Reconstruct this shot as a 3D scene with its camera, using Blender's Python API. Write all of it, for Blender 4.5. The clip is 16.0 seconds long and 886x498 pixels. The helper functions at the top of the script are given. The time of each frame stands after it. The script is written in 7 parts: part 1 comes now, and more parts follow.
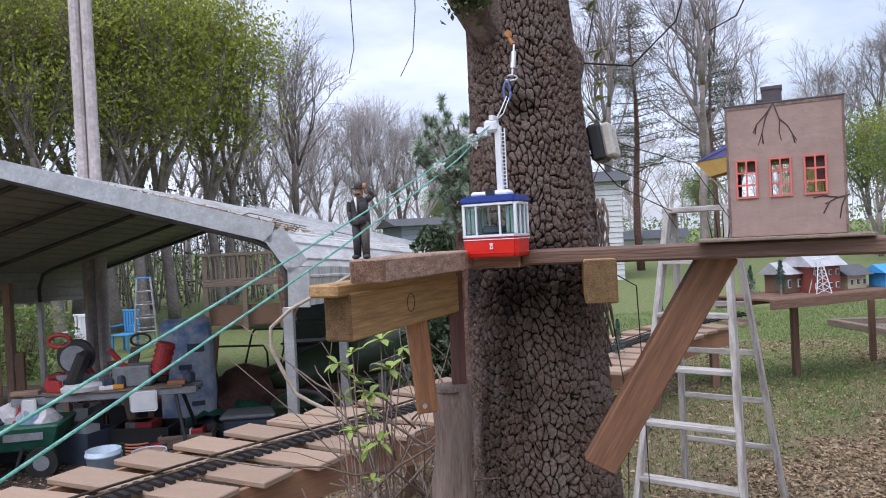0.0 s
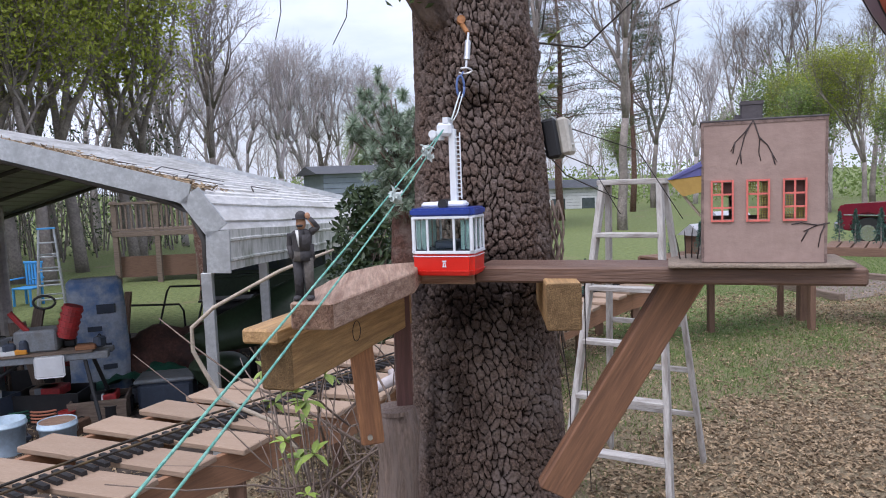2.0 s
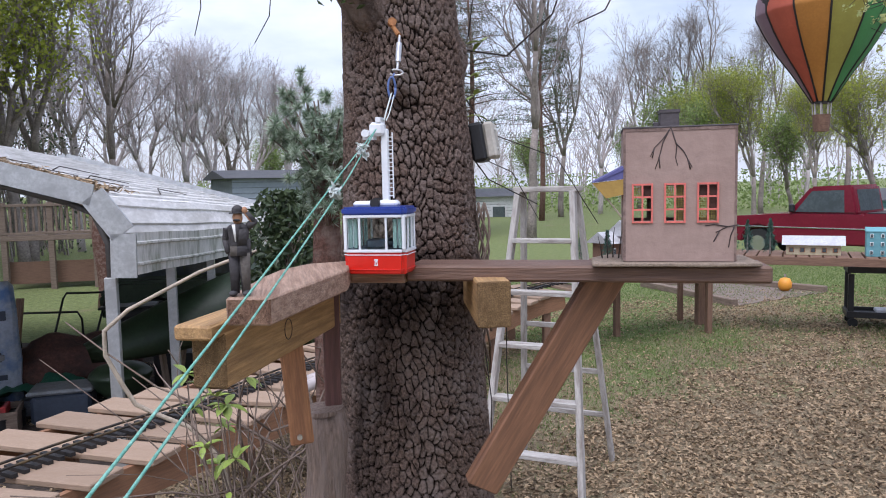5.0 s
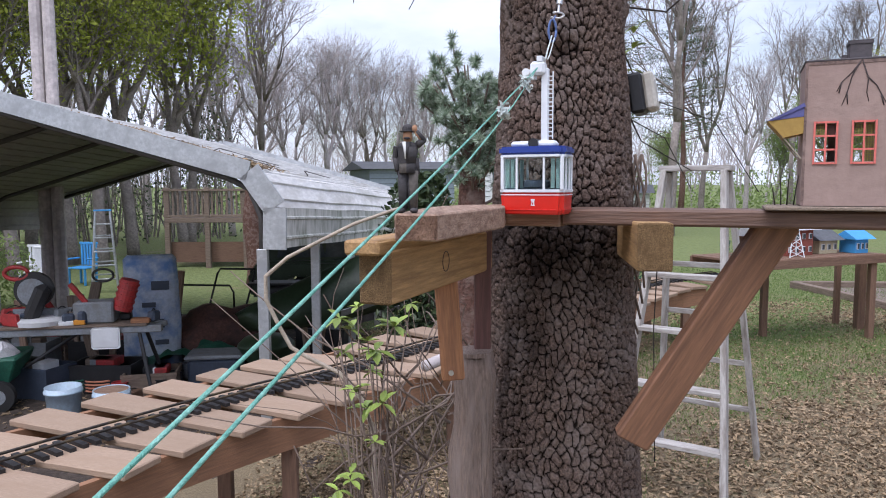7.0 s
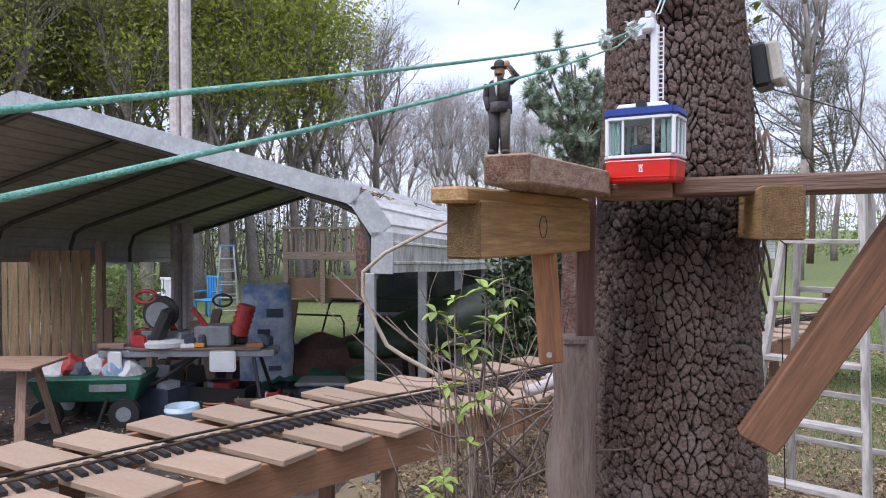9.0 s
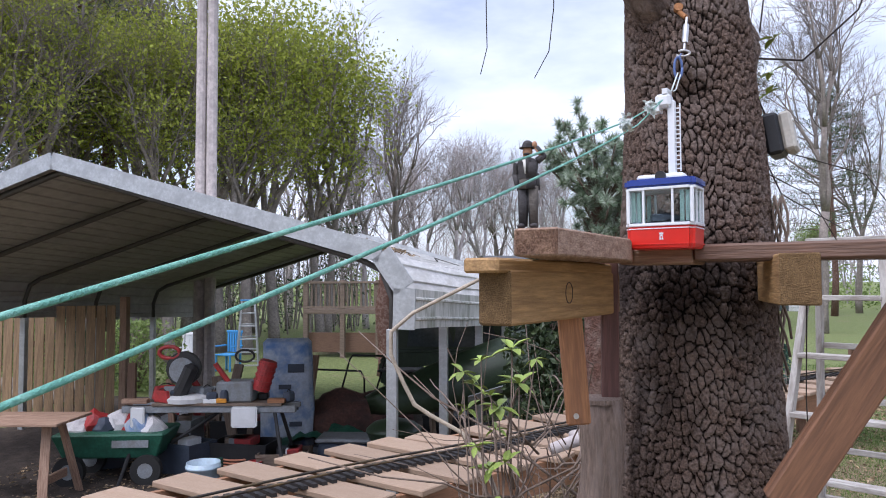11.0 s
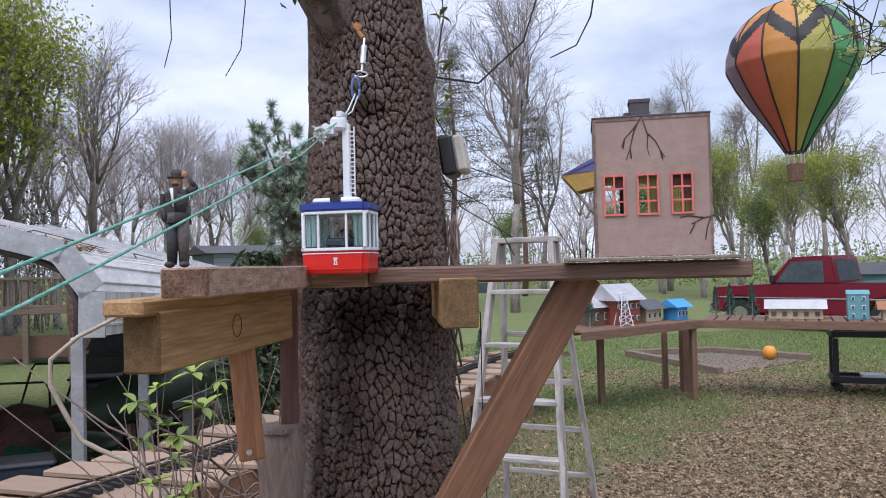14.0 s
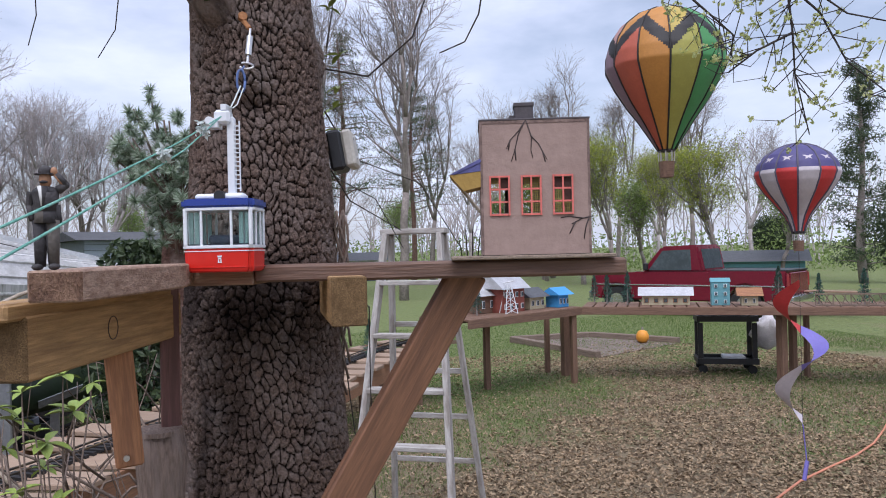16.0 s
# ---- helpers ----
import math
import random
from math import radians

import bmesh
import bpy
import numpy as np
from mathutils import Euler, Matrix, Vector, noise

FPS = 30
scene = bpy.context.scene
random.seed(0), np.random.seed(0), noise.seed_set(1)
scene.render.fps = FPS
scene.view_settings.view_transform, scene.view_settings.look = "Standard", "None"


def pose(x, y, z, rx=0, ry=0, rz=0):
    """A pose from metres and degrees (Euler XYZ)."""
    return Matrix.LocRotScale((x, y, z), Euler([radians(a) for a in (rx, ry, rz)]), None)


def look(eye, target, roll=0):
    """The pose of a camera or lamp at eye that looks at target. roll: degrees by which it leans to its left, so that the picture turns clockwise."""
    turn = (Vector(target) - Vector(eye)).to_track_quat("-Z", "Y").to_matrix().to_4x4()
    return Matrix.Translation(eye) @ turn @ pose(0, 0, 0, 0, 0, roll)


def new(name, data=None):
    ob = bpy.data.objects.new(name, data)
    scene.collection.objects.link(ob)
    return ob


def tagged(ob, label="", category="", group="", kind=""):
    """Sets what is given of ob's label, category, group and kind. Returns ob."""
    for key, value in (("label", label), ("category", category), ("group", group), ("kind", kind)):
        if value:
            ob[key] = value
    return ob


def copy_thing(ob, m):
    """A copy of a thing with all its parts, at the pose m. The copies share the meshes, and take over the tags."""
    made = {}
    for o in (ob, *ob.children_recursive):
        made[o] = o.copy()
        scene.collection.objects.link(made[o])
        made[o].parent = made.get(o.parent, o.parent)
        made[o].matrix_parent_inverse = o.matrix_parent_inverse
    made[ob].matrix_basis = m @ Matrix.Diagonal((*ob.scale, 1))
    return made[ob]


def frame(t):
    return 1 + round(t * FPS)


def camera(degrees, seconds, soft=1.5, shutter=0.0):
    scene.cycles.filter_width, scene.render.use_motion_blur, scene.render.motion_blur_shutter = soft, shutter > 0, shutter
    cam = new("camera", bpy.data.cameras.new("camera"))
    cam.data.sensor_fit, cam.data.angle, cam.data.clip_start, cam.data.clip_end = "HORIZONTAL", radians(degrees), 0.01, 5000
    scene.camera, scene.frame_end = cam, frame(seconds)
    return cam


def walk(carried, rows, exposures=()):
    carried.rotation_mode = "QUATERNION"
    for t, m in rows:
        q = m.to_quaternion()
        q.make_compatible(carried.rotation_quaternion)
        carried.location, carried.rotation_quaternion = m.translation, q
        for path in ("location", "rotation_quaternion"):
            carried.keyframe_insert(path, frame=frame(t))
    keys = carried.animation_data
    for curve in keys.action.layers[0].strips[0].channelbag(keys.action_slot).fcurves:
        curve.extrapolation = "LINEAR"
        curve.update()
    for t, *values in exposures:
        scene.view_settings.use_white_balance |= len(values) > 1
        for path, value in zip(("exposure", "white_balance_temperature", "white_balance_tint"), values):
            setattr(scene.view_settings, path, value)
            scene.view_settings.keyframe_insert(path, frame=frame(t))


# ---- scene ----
cam = camera(63.4, 16.0, soft=1.0)
PATH = [
    (0, (0.018, 0.026, 1.853), (0.004, 2.026, 1.827), -2.9),
    (0.5, (0.029, 0.162, 1.9), (0.037, 2.16, 1.825), -3.0),
    (1, (-0.01, 0.204, 1.96), (0.052, 2.199, 1.828), -3.1),
    (1.5, (-0.003, 0.215, 1.996), (0.122, 2.204, 1.826), -2.8),
    (2, (-0.034, 0.207, 2.014), (0.163, 2.188, 1.826), -2.2),
    (2.5, (-0.061, 0.186, 2.033), (0.212, 2.156, 1.83), -2.2),
    (3, (-0.079, 0.161, 2.027), (0.265, 2.12, 1.821), -2.1),
    (3.2, (-0.072, 0.163, 2.026), (0.296, 2.119, 1.823), -2.1),
    (5.3, (-0.089, 0.194, 1.985), (0.353, 2.137, 1.813), -1.2),
    (5.5, (-0.097, 0.193, 1.977), (0.313, 2.143, 1.805), -0.9),
    (6, (-0.122, 0.172, 1.973), (0.17, 2.143, 1.805), -0.4),
    (6.5, (-0.178, 0.147, 1.948), (0.007, 2.131, 1.782), -0.2),
    (7, (-0.144, 0.197, 1.872), (-0.058, 2.187, 1.692), -0.2),
    (7.5, (-0.115, 0.253, 1.796), (-0.109, 2.244, 1.609), -0.2),
    (8, (-0.084, 0.286, 1.751), (-0.151, 2.277, 1.576), 0.0),
    (8.5, (-0.087, 0.286, 1.729), (-0.229, 2.276, 1.592), 0.0),
    (9, (-0.113, 0.288, 1.708), (-0.334, 2.275, 1.652), -0.0),
    (9.2, (-0.113, 0.268, 1.726), (-0.363, 2.253, 1.702), 0.0),
    (11.3, (-0.13, 0.211, 1.735), (-0.401, 2.19, 1.828), -0.2),
    (11.5, (-0.121, 0.218, 1.729), (-0.352, 2.203, 1.82), -0.3),
    (12, (-0.076, 0.221, 1.738), (-0.178, 2.217, 1.819), -0.8),
    (12.5, (-0.051, 0.24, 1.745), (0.008, 2.238, 1.816), -1.1),
    (13, (-0.034, 0.262, 1.78), (0.192, 2.248, 1.839), -1.2),
    (13.5, (-0.028, 0.269, 1.805), (0.347, 2.233, 1.857), -1.3),
    (14, (-0.026, 0.263, 1.817), (0.464, 2.201, 1.862), -1.4),
    (14.5, (-0.04, 0.246, 1.826), (0.542, 2.16, 1.855), -1.5),
    (15, (-0.041, 0.244, 1.834), (0.629, 2.129, 1.844), -1.5),
    (15.5, (-0.029, 0.253, 1.831), (0.708, 2.113, 1.833), -1.5),
    (16, (-0.029, 0.251, 1.839), (0.753, 2.092, 1.842), -1.3),
]
walk(cam, [(t, look(eye, target, roll)) for t, eye, target, roll in PATH], exposures=[(0.0, 0.24, 6080, 15), (6.0, 0.26, 6080, 15), (9.0, 0.40, 6080, 15), (11.5, 0.34, 6080, 15), (13.5, 0.18, 6080, 15), (16.0, 0.08, 6080, 15)])

# ---- light ----
world = bpy.data.worlds.new("world")
scene.world = world
world.use_nodes = True
wn, wl = world.node_tree.nodes, world.node_tree.links
sky = wn.new("ShaderNodeTexSky")
sky.sky_type, sky.sun_disc = 'NISHITA', False
sky.sun_elevation, sky.sun_rotation = radians(63), radians(212)
sky.air_density, sky.dust_density = 1.2, 2.0
tc = wn.new("ShaderNodeTexCoord")
mp = wn.new("ShaderNodeMapping")
mp.inputs["Scale"].default_value = (1.2, 1.2, 3.2)
cn = wn.new("ShaderNodeTexNoise")
cn.inputs["Scale"].default_value, cn.inputs["Detail"].default_value, cn.inputs["Roughness"].default_value = 2.2, 6, 0.55
cr = wn.new("ShaderNodeValToRGB")
cr.color_ramp.elements[0].position, cr.color_ramp.elements[1].position = 0.34, 0.62
cr.color_ramp.elements[0].color, cr.color_ramp.elements[1].color = (0.36, 0.36, 0.36, 1), (0.93, 0.93, 0.93, 1)
sm = wn.new("ShaderNodeVectorMath")
sm.operation = 'SCALE'
sm.inputs["Scale"].default_value = 0.10
cm = wn.new("ShaderNodeMix")
cm.data_type = 'RGBA'
cm.inputs["B"].default_value = (0.80, 0.85, 1.0, 1)
wl.new(tc.outputs["Generated"], mp.inputs["Vector"])
wl.new(mp.outputs["Vector"], cn.inputs["Vector"])
wl.new(cn.outputs["Fac"], cr.inputs["Fac"])
wl.new(sky.outputs["Color"], sm.inputs[0])
wl.new(sm.outputs["Vector"], cm.inputs["A"])
wl.new(cr.outputs["Color"], cm.inputs["Factor"])
wl.new(cm.outputs["Result"], wn["Background"].inputs["Color"])
wn["Background"].inputs["Strength"].default_value = 1.12

sun = new("sun", bpy.data.lights.new("sun", 'SUN'))
sun.data.energy, sun.data.angle, sun.data.color = 2.6, radians(50), (1.0, 0.97, 0.97)
sun.matrix_world = look((-3.5, -5.5, 13), (0, 0, 0))


# ---- materials ----
def rgb(c, k=1.0):
    return (c[0] * k, c[1] * k, c[2] * k, 1)


def material(name, color, rough=0.7, metal=0.0, scale=8.0, vary=0.25, second=None, bump=0.2, stretch=(1, 1, 1), random_tint=0.0, spec=0.5, fine=6.0):
    """Two scales of noise between a light and a dark tone, an optional second colour in stains, fine relief."""
    m = bpy.data.materials.new(name)
    m.use_nodes = True
    n, l = m.node_tree.nodes, m.node_tree.links
    b = n["Principled BSDF"]
    b.inputs["Roughness"].default_value, b.inputs["Metallic"].default_value = rough, metal
    b.inputs["Specular IOR Level"].default_value = spec
    co = n.new("ShaderNodeTexCoord")
    ma = n.new("ShaderNodeMapping")
    ma.inputs["Scale"].default_value = stretch
    l.new(co.outputs["Object"], ma.inputs["Vector"])
    big, small = n.new("ShaderNodeTexNoise"), n.new("ShaderNodeTexNoise")
    for t, s, d in ((big, scale, 4), (small, scale * fine, 6)):
        t.inputs["Scale"].default_value, t.inputs["Detail"].default_value, t.inputs["Roughness"].default_value = s, d, 0.6
        l.new(ma.outputs["Vector"], t.inputs["Vector"])
    r1 = n.new("ShaderNodeValToRGB")
    r1.color_ramp.elements[0].position, r1.color_ramp.elements[1].position = 0.3, 0.7
    r1.color_ramp.elements[0].color, r1.color_ramp.elements[1].color = rgb(color, 1 - vary), rgb(color, 1 + vary * 0.6)
    l.new(small.outputs["Fac"], r1.inputs["Fac"])
    out = r1.outputs["Color"]
    mx = n.new("ShaderNodeMix")
    mx.data_type = 'RGBA'
    mx.inputs["B"].default_value = rgb(second or color, 1.0 if second else 1 - vary)
    r2 = n.new("ShaderNodeValToRGB")
    r2.color_ramp.elements[0].position, r2.color_ramp.elements[1].position = 0.45, 0.68
    l.new(big.outputs["Fac"], r2.inputs["Fac"])
    l.new(r2.outputs["Color"], mx.inputs["Factor"])
    l.new(out, mx.inputs["A"])
    out = mx.outputs["Result"]
    if random_tint:
        oi = n.new("ShaderNodeObjectInfo")
        hs = n.new("ShaderNodeHueSaturation")
        mr = n.new("ShaderNodeMapRange")
        mr.inputs["To Min"].default_value, mr.inputs["To Max"].default_value = 1 - random_tint, 1 + random_tint
        l.new(oi.outputs["Random"], mr.inputs["Value"])
        l.new(mr.outputs["Result"], hs.inputs["Value"])
        l.new(out, hs.inputs["Color"])
        out = hs.outputs["Color"]
    l.new(out, b.inputs["Base Color"])
    if bump:
        bp = n.new("ShaderNodeBump")
        bp.inputs["Strength"].default_value, bp.inputs["Distance"].default_value = bump, 0.02
        l.new(small.outputs["Fac"], bp.inputs["Height"])
        l.new(bp.outputs["Normal"], b.inputs["Normal"])
    return m


def leaf_material(name, a, c, rough=0.6, trans=0.25):
    """Leaves whose tone changes from leaf to leaf."""
    m = bpy.data.materials.new(name)
    m.use_nodes = True
    n, l = m.node_tree.nodes, m.node_tree.links
    b = n["Principled BSDF"]
    b.inputs["Roughness"].default_value = rough
    b.inputs["Transmission Weight"].default_value = 0.0
    ge = n.new("ShaderNodeNewGeometry")
    r = n.new("ShaderNodeValToRGB")
    r.color_ramp.elements[0].color, r.color_ramp.elements[1].color = rgb(a), rgb(c)
    l.new(ge.outputs["Random Per Island"], r.inputs["Fac"])
    l.new(r.outputs["Color"], b.inputs["Base Color"])
    tr = n.new("ShaderNodeBsdfTranslucent")
    l.new(r.outputs["Color"], tr.inputs["Color"])
    ms = n.new("ShaderNodeMixShader")
    ms.inputs["Fac"].default_value = trans
    l.new(b.outputs["BSDF"], ms.inputs[1])
    l.new(tr.outputs["BSDF"], ms.inputs[2])
    l.new(ms.outputs["Shader"], n["Material Output"].inputs["Surface"])
    return m


WOOD = dict(stretch=(1.5, 22, 22), scale=3.0, fine=3.0)
M = {
    "bark": material("bark", (0.215, 0.152, 0.124), 0.95, scale=9, vary=0.6, second=(0.27, 0.215, 0.19), bump=0.9, fine=14, spec=0.2),
    "bark_grey": material("bark_grey", (0.30, 0.26, 0.235), 0.95, scale=3, vary=0.4, bump=0.6, spec=0.2),
    "bark_pale": material("bark_pale", (0.50, 0.45, 0.44), 0.95, scale=2, vary=0.3, bump=0.4, spec=0.2),
    "bark_red": material("bark_red", (0.16, 0.085, 0.065), 0.95, scale=14, vary=0.5, second=(0.26, 0.19, 0.16), bump=0.9, spec=0.2),
    "plank": material("stained_plank", (0.15, 0.085, 0.058), 0.6, vary=0.35, second=(0.10, 0.056, 0.04), bump=0.25, **WOOD),
    "board": material("weathered_board", (0.36, 0.235, 0.165), 0.75, vary=0.35, second=(0.21, 0.12, 0.08), bump=0.35, **WOOD),
    "board_along": material("weathered_board_along", (0.38, 0.255, 0.185), 0.75, vary=0.4, second=(0.20, 0.115, 0.078), bump=0.4, stretch=(26, 1.6, 26), scale=3.0, fine=3.0),
    "treated": material("treated_pine", (0.42, 0.255, 0.11), 0.7, vary=0.35, second=(0.25, 0.145, 0.062), bump=0.3, **WOOD),
    "end_grain": material("rough_end_grain", (0.36, 0.22, 0.095), 0.95, scale=60, vary=0.45, second=(0.22, 0.13, 0.055), bump=1.0),
    "end_brown": material("brown_end_grain", (0.20, 0.11, 0.07), 0.9, scale=25, vary=0.5, second=(0.33, 0.20, 0.13), bump=0.8, stretch=(1, 4, 1)),
    "cedar": material("cedar_stain", (0.36, 0.165, 0.075), 0.7, vary=0.4, second=(0.22, 0.10, 0.05), bump=0.3, **WOOD),
    "red_post": material("dark_red_stain", (0.13, 0.06, 0.05), 0.75, vary=0.3, bump=0.3, **WOOD),
    "brace": material("brace_wood", (0.25, 0.125, 0.07), 0.6, vary=0.3, second=(0.15, 0.075, 0.045), bump=0.25, **WOOD),
    "log": material("split_log", (0.24, 0.175, 0.14), 0.9, scale=5, vary=0.5, second=(0.27, 0.21, 0.18), bump=0.7, stretch=(6, 6, 0.8)),
    "tie": material("tan_tie", (0.33, 0.235, 0.165), 0.75, scale=3, vary=0.2, second=(0.29, 0.20, 0.135), bump=0.2, stretch=(1.5, 9, 9), random_tint=0.12),
    "skirt": material("tan_skirt", (0.30, 0.155, 0.085), 0.7, vary=0.2, second=(0.22, 0.115, 0.065), bump=0.2, **WOOD),
    "bench": material("bench_brown", (0.20, 0.115, 0.075), 0.8, vary=0.25, second=(0.13, 0.075, 0.05), bump=0.3, **WOOD),
    "old_wood": material("old_grey_wood", (0.22, 0.165, 0.125), 0.9, vary=0.3, second=(0.13, 0.095, 0.075), bump=0.4, **WOOD),
    "fence": material("fence_board", (0.42, 0.28, 0.16), 0.85, scale=2, vary=0.35, second=(0.22, 0.15, 0.095), bump=0.4, stretch=(14, 14, 1), random_tint=0.15),
    "rail": material("dark_rail", (0.05, 0.042, 0.035), 0.5, metal=0.6, scale=9, vary=0.3, second=(0.16, 0.11, 0.05), bump=0.1),
    "sleeper": material("black_plastic", (0.022, 0.02, 0.02), 0.6, scale=20, vary=0.3, bump=0.1),
    "ladder": material("whitened_ladder", (0.45, 0.425, 0.395), 0.75, scale=5, vary=0.2, second=(0.24, 0.21, 0.185), bump=0.25, stretch=(1, 5, 5)),
    "galvanised": material("galvanised_steel", (0.50, 0.52, 0.53), 0.45, metal=0.7, scale=6, vary=0.2, second=(0.38, 0.39, 0.40), bump=0.05),
    "roof": material("pale_roof_sheet", (0.66, 0.645, 0.62), 0.55, scale=1.6, vary=0.22, second=(0.40, 0.385, 0.35), bump=0.1, stretch=(2.5, 0.7, 2.5)),
    "roof_side": material("mildewed_sheet", (0.62, 0.61, 0.57), 0.6, scale=5, vary=0.15, second=(0.26, 0.27, 0.21), bump=0.1, stretch=(1.6, 1.6, 0.5)),
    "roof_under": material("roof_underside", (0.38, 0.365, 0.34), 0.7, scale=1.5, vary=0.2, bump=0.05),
    "rib": material("dark_rib", (0.09, 0.085, 0.08), 0.6, metal=0.3, scale=5, vary=0.2, bump=0.05),
    "litter": leaf_material("dead_leaves", (0.09, 0.06, 0.034), (0.50, 0.375, 0.235), 0.85, 0.1),
    "grass": leaf_material("grass_blades", (0.05, 0.10, 0.018), (0.16, 0.24, 0.05), 0.7, 0.3),
    "leaf_yellow": leaf_material("spring_leaves", (0.20, 0.25, 0.035), (0.50, 0.54, 0.10), 0.6, 0.5),
    "leaf_green": leaf_material("young_leaves", (0.14, 0.20, 0.06), (0.32, 0.41, 0.14), 0.6, 0.45),
    "leaf_dark": leaf_material("evergreen_leaves", (0.018, 0.036, 0.014), (0.065, 0.095, 0.035), 0.5, 0.2),
    "needle": leaf_material("pine_needles", (0.03, 0.055, 0.025), (0.11, 0.15, 0.07), 0.6, 0.2),
    "needle_blue": leaf_material("spruce_needles", (0.02, 0.06, 0.045), (0.06, 0.14, 0.10), 0.6, 0.15),
    "juniper": leaf_material("pale_juniper_needles", (0.10, 0.18, 0.08), (0.50, 0.56, 0.46), 0.6, 0.2),
    "moss": leaf_material("moss_fronds", (0.03, 0.05, 0.015), (0.10, 0.14, 0.04), 0.8, 0.1),
    "vine_leaf": leaf_material("glossy_vine_leaves", (0.12, 0.24, 0.03), (0.36, 0.50, 0.09), 0.35, 0.35),
    "blossom": leaf_material("dogwood_buds", (0.35, 0.40, 0.12), (0.66, 0.68, 0.34), 0.6, 0.35),
    "twig": material("twig_bark", (0.20, 0.15, 0.12), 0.9, scale=20, vary=0.3, bump=0.3),
    "dark_twig": material("dark_twig_bark", (0.055, 0.045, 0.04), 0.9, scale=20, vary=0.3, bump=0.3),
    "pale_vine": material("bare_vine", (0.45, 0.38, 0.30), 0.8, scale=20, vary=0.25, bump=0.3),
    "red_paint": material("red_enamel", (0.66, 0.022, 0.012), 0.28, scale=10, vary=0.06, bump=0.02),
    "blue_paint": material("blue_enamel", (0.022, 0.05, 0.27), 0.3, scale=10, vary=0.08, bump=0.02),
    "white_plastic": material("white_plastic", (0.74, 0.77, 0.80), 0.35, scale=10, vary=0.06, bump=0.02),
    "pale_curtain": material("pale_curtain", (0.35, 0.50, 0.47), 0.7, scale=30, vary=0.2, bump=0.1, stretch=(6, 6, 0.5)),
    "black": material("black_plastic_plain", (0.02, 0.02, 0.022), 0.45, scale=12, vary=0.25, bump=0.05),
    "steel": material("bright_steel", (0.62, 0.62, 0.62), 0.35, metal=0.9, scale=15, vary=0.15, bump=0.05),
    "rust": material("rusty_steel", (0.36, 0.16, 0.06), 0.7, metal=0.3, scale=25, vary=0.3, bump=0.3),
    "cord_blue": material("blue_clip", (0.10, 0.16, 0.36), 0.4, scale=20, vary=0.2, bump=0.05),
    "rope": material("green_cord", (0.16, 0.44, 0.35), 0.7, scale=90, vary=0.25, second=(0.30, 0.60, 0.50), bump=0.5),
    "cord_white": material("white_cord", (0.62, 0.68, 0.66), 0.8, scale=60, vary=0.2, bump=0.3),
    "suit": material("charcoal_suit_paint", (0.040, 0.037, 0.040), 0.75, scale=25, vary=0.3, second=(0.055, 0.05, 0.05), bump=0.3),
    "trousers": material("grey_trouser_paint", (0.105, 0.092, 0.080), 0.8, scale=25, vary=0.25, bump=0.3),
    "skin": material("flesh_paint", (0.42, 0.22, 0.12), 0.6, scale=25, vary=0.2, bump=0.1),
    "shirt": material("white_shirt_paint", (0.62, 0.62, 0.60), 0.7, scale=25, vary=0.1, bump=0.1),
    "card": material("brown_cardboard", (0.33, 0.235, 0.20), 0.85, scale=7, vary=0.12, second=(0.28, 0.195, 0.165), bump=0.15),
    "card_brown": material("dark_brown_card", (0.075, 0.032, 0.024), 0.8, scale=15, vary=0.2, bump=0.1),
    "card_soot": material("sooty_card_edge", (0.17, 0.115, 0.098), 0.85, scale=40, vary=0.45, second=(0.28, 0.20, 0.17), bump=0.1),
    "card_edge": material("cardboard_edge", (0.30, 0.235, 0.18), 0.9, scale=40, vary=0.3, bump=0.5),
    "card_dark": material("dark_grey_paint", (0.075, 0.065, 0.07), 0.7, scale=15, vary=0.2, bump=0.1),
    "salmon": material("salmon_paint", (0.66, 0.16, 0.13), 0.7, scale=15, vary=0.12, bump=0.1),
    "mesh_yellow": material("ochre_grid", (0.36, 0.30, 0.10), 0.8, scale=15, vary=0.2, bump=0.1),
    "ink": material("black_paint_line", (0.05, 0.035, 0.033), 0.8, scale=20, vary=0.2, bump=0.05),
    "awning_blue": material("blue_awning", (0.10, 0.10, 0.26), 0.7, scale=10, vary=0.15, bump=0.1),
    "awning_gold": material("ochre_awning", (0.38, 0.24, 0.06), 0.8, scale=10, vary=0.2, bump=0.1),
    "lamp_beige": material("beige_housing", (0.50, 0.47, 0.41), 0.5, scale=20, vary=0.15, bump=0.05),
    "truck_red": material("maroon_car_paint", (0.17, 0.012, 0.028), 0.22, scale=3, vary=0.12, bump=0.0),
    "chrome": material("dull_chrome", (0.62, 0.62, 0.63), 0.25, metal=0.9, scale=8, vary=0.1, bump=0.0),
    "tyre": material("tyre_rubber", (0.022, 0.022, 0.022), 0.85, scale=20, vary=0.25, bump=0.2),
    "white_paint": material("white_house_paint", (0.70, 0.71, 0.72), 0.6, scale=2, vary=0.08, second=(0.60, 0.60, 0.60), bump=0.05),
    "grey_blue": material("grey_blue_siding", (0.30, 0.35, 0.40), 0.7, scale=2, vary=0.12, bump=0.05),
    "teal": material("teal_paint", (0.13, 0.32, 0.36), 0.6, scale=3, vary=0.12, bump=0.05),
    "yellow_house": material("pale_yellow_siding", (0.58, 0.53, 0.36), 0.7, scale=2, vary=0.1, bump=0.05),
    "shingle": material("dark_shingle", (0.10, 0.105, 0.115), 0.9, scale=4, vary=0.25, bump=0.3),
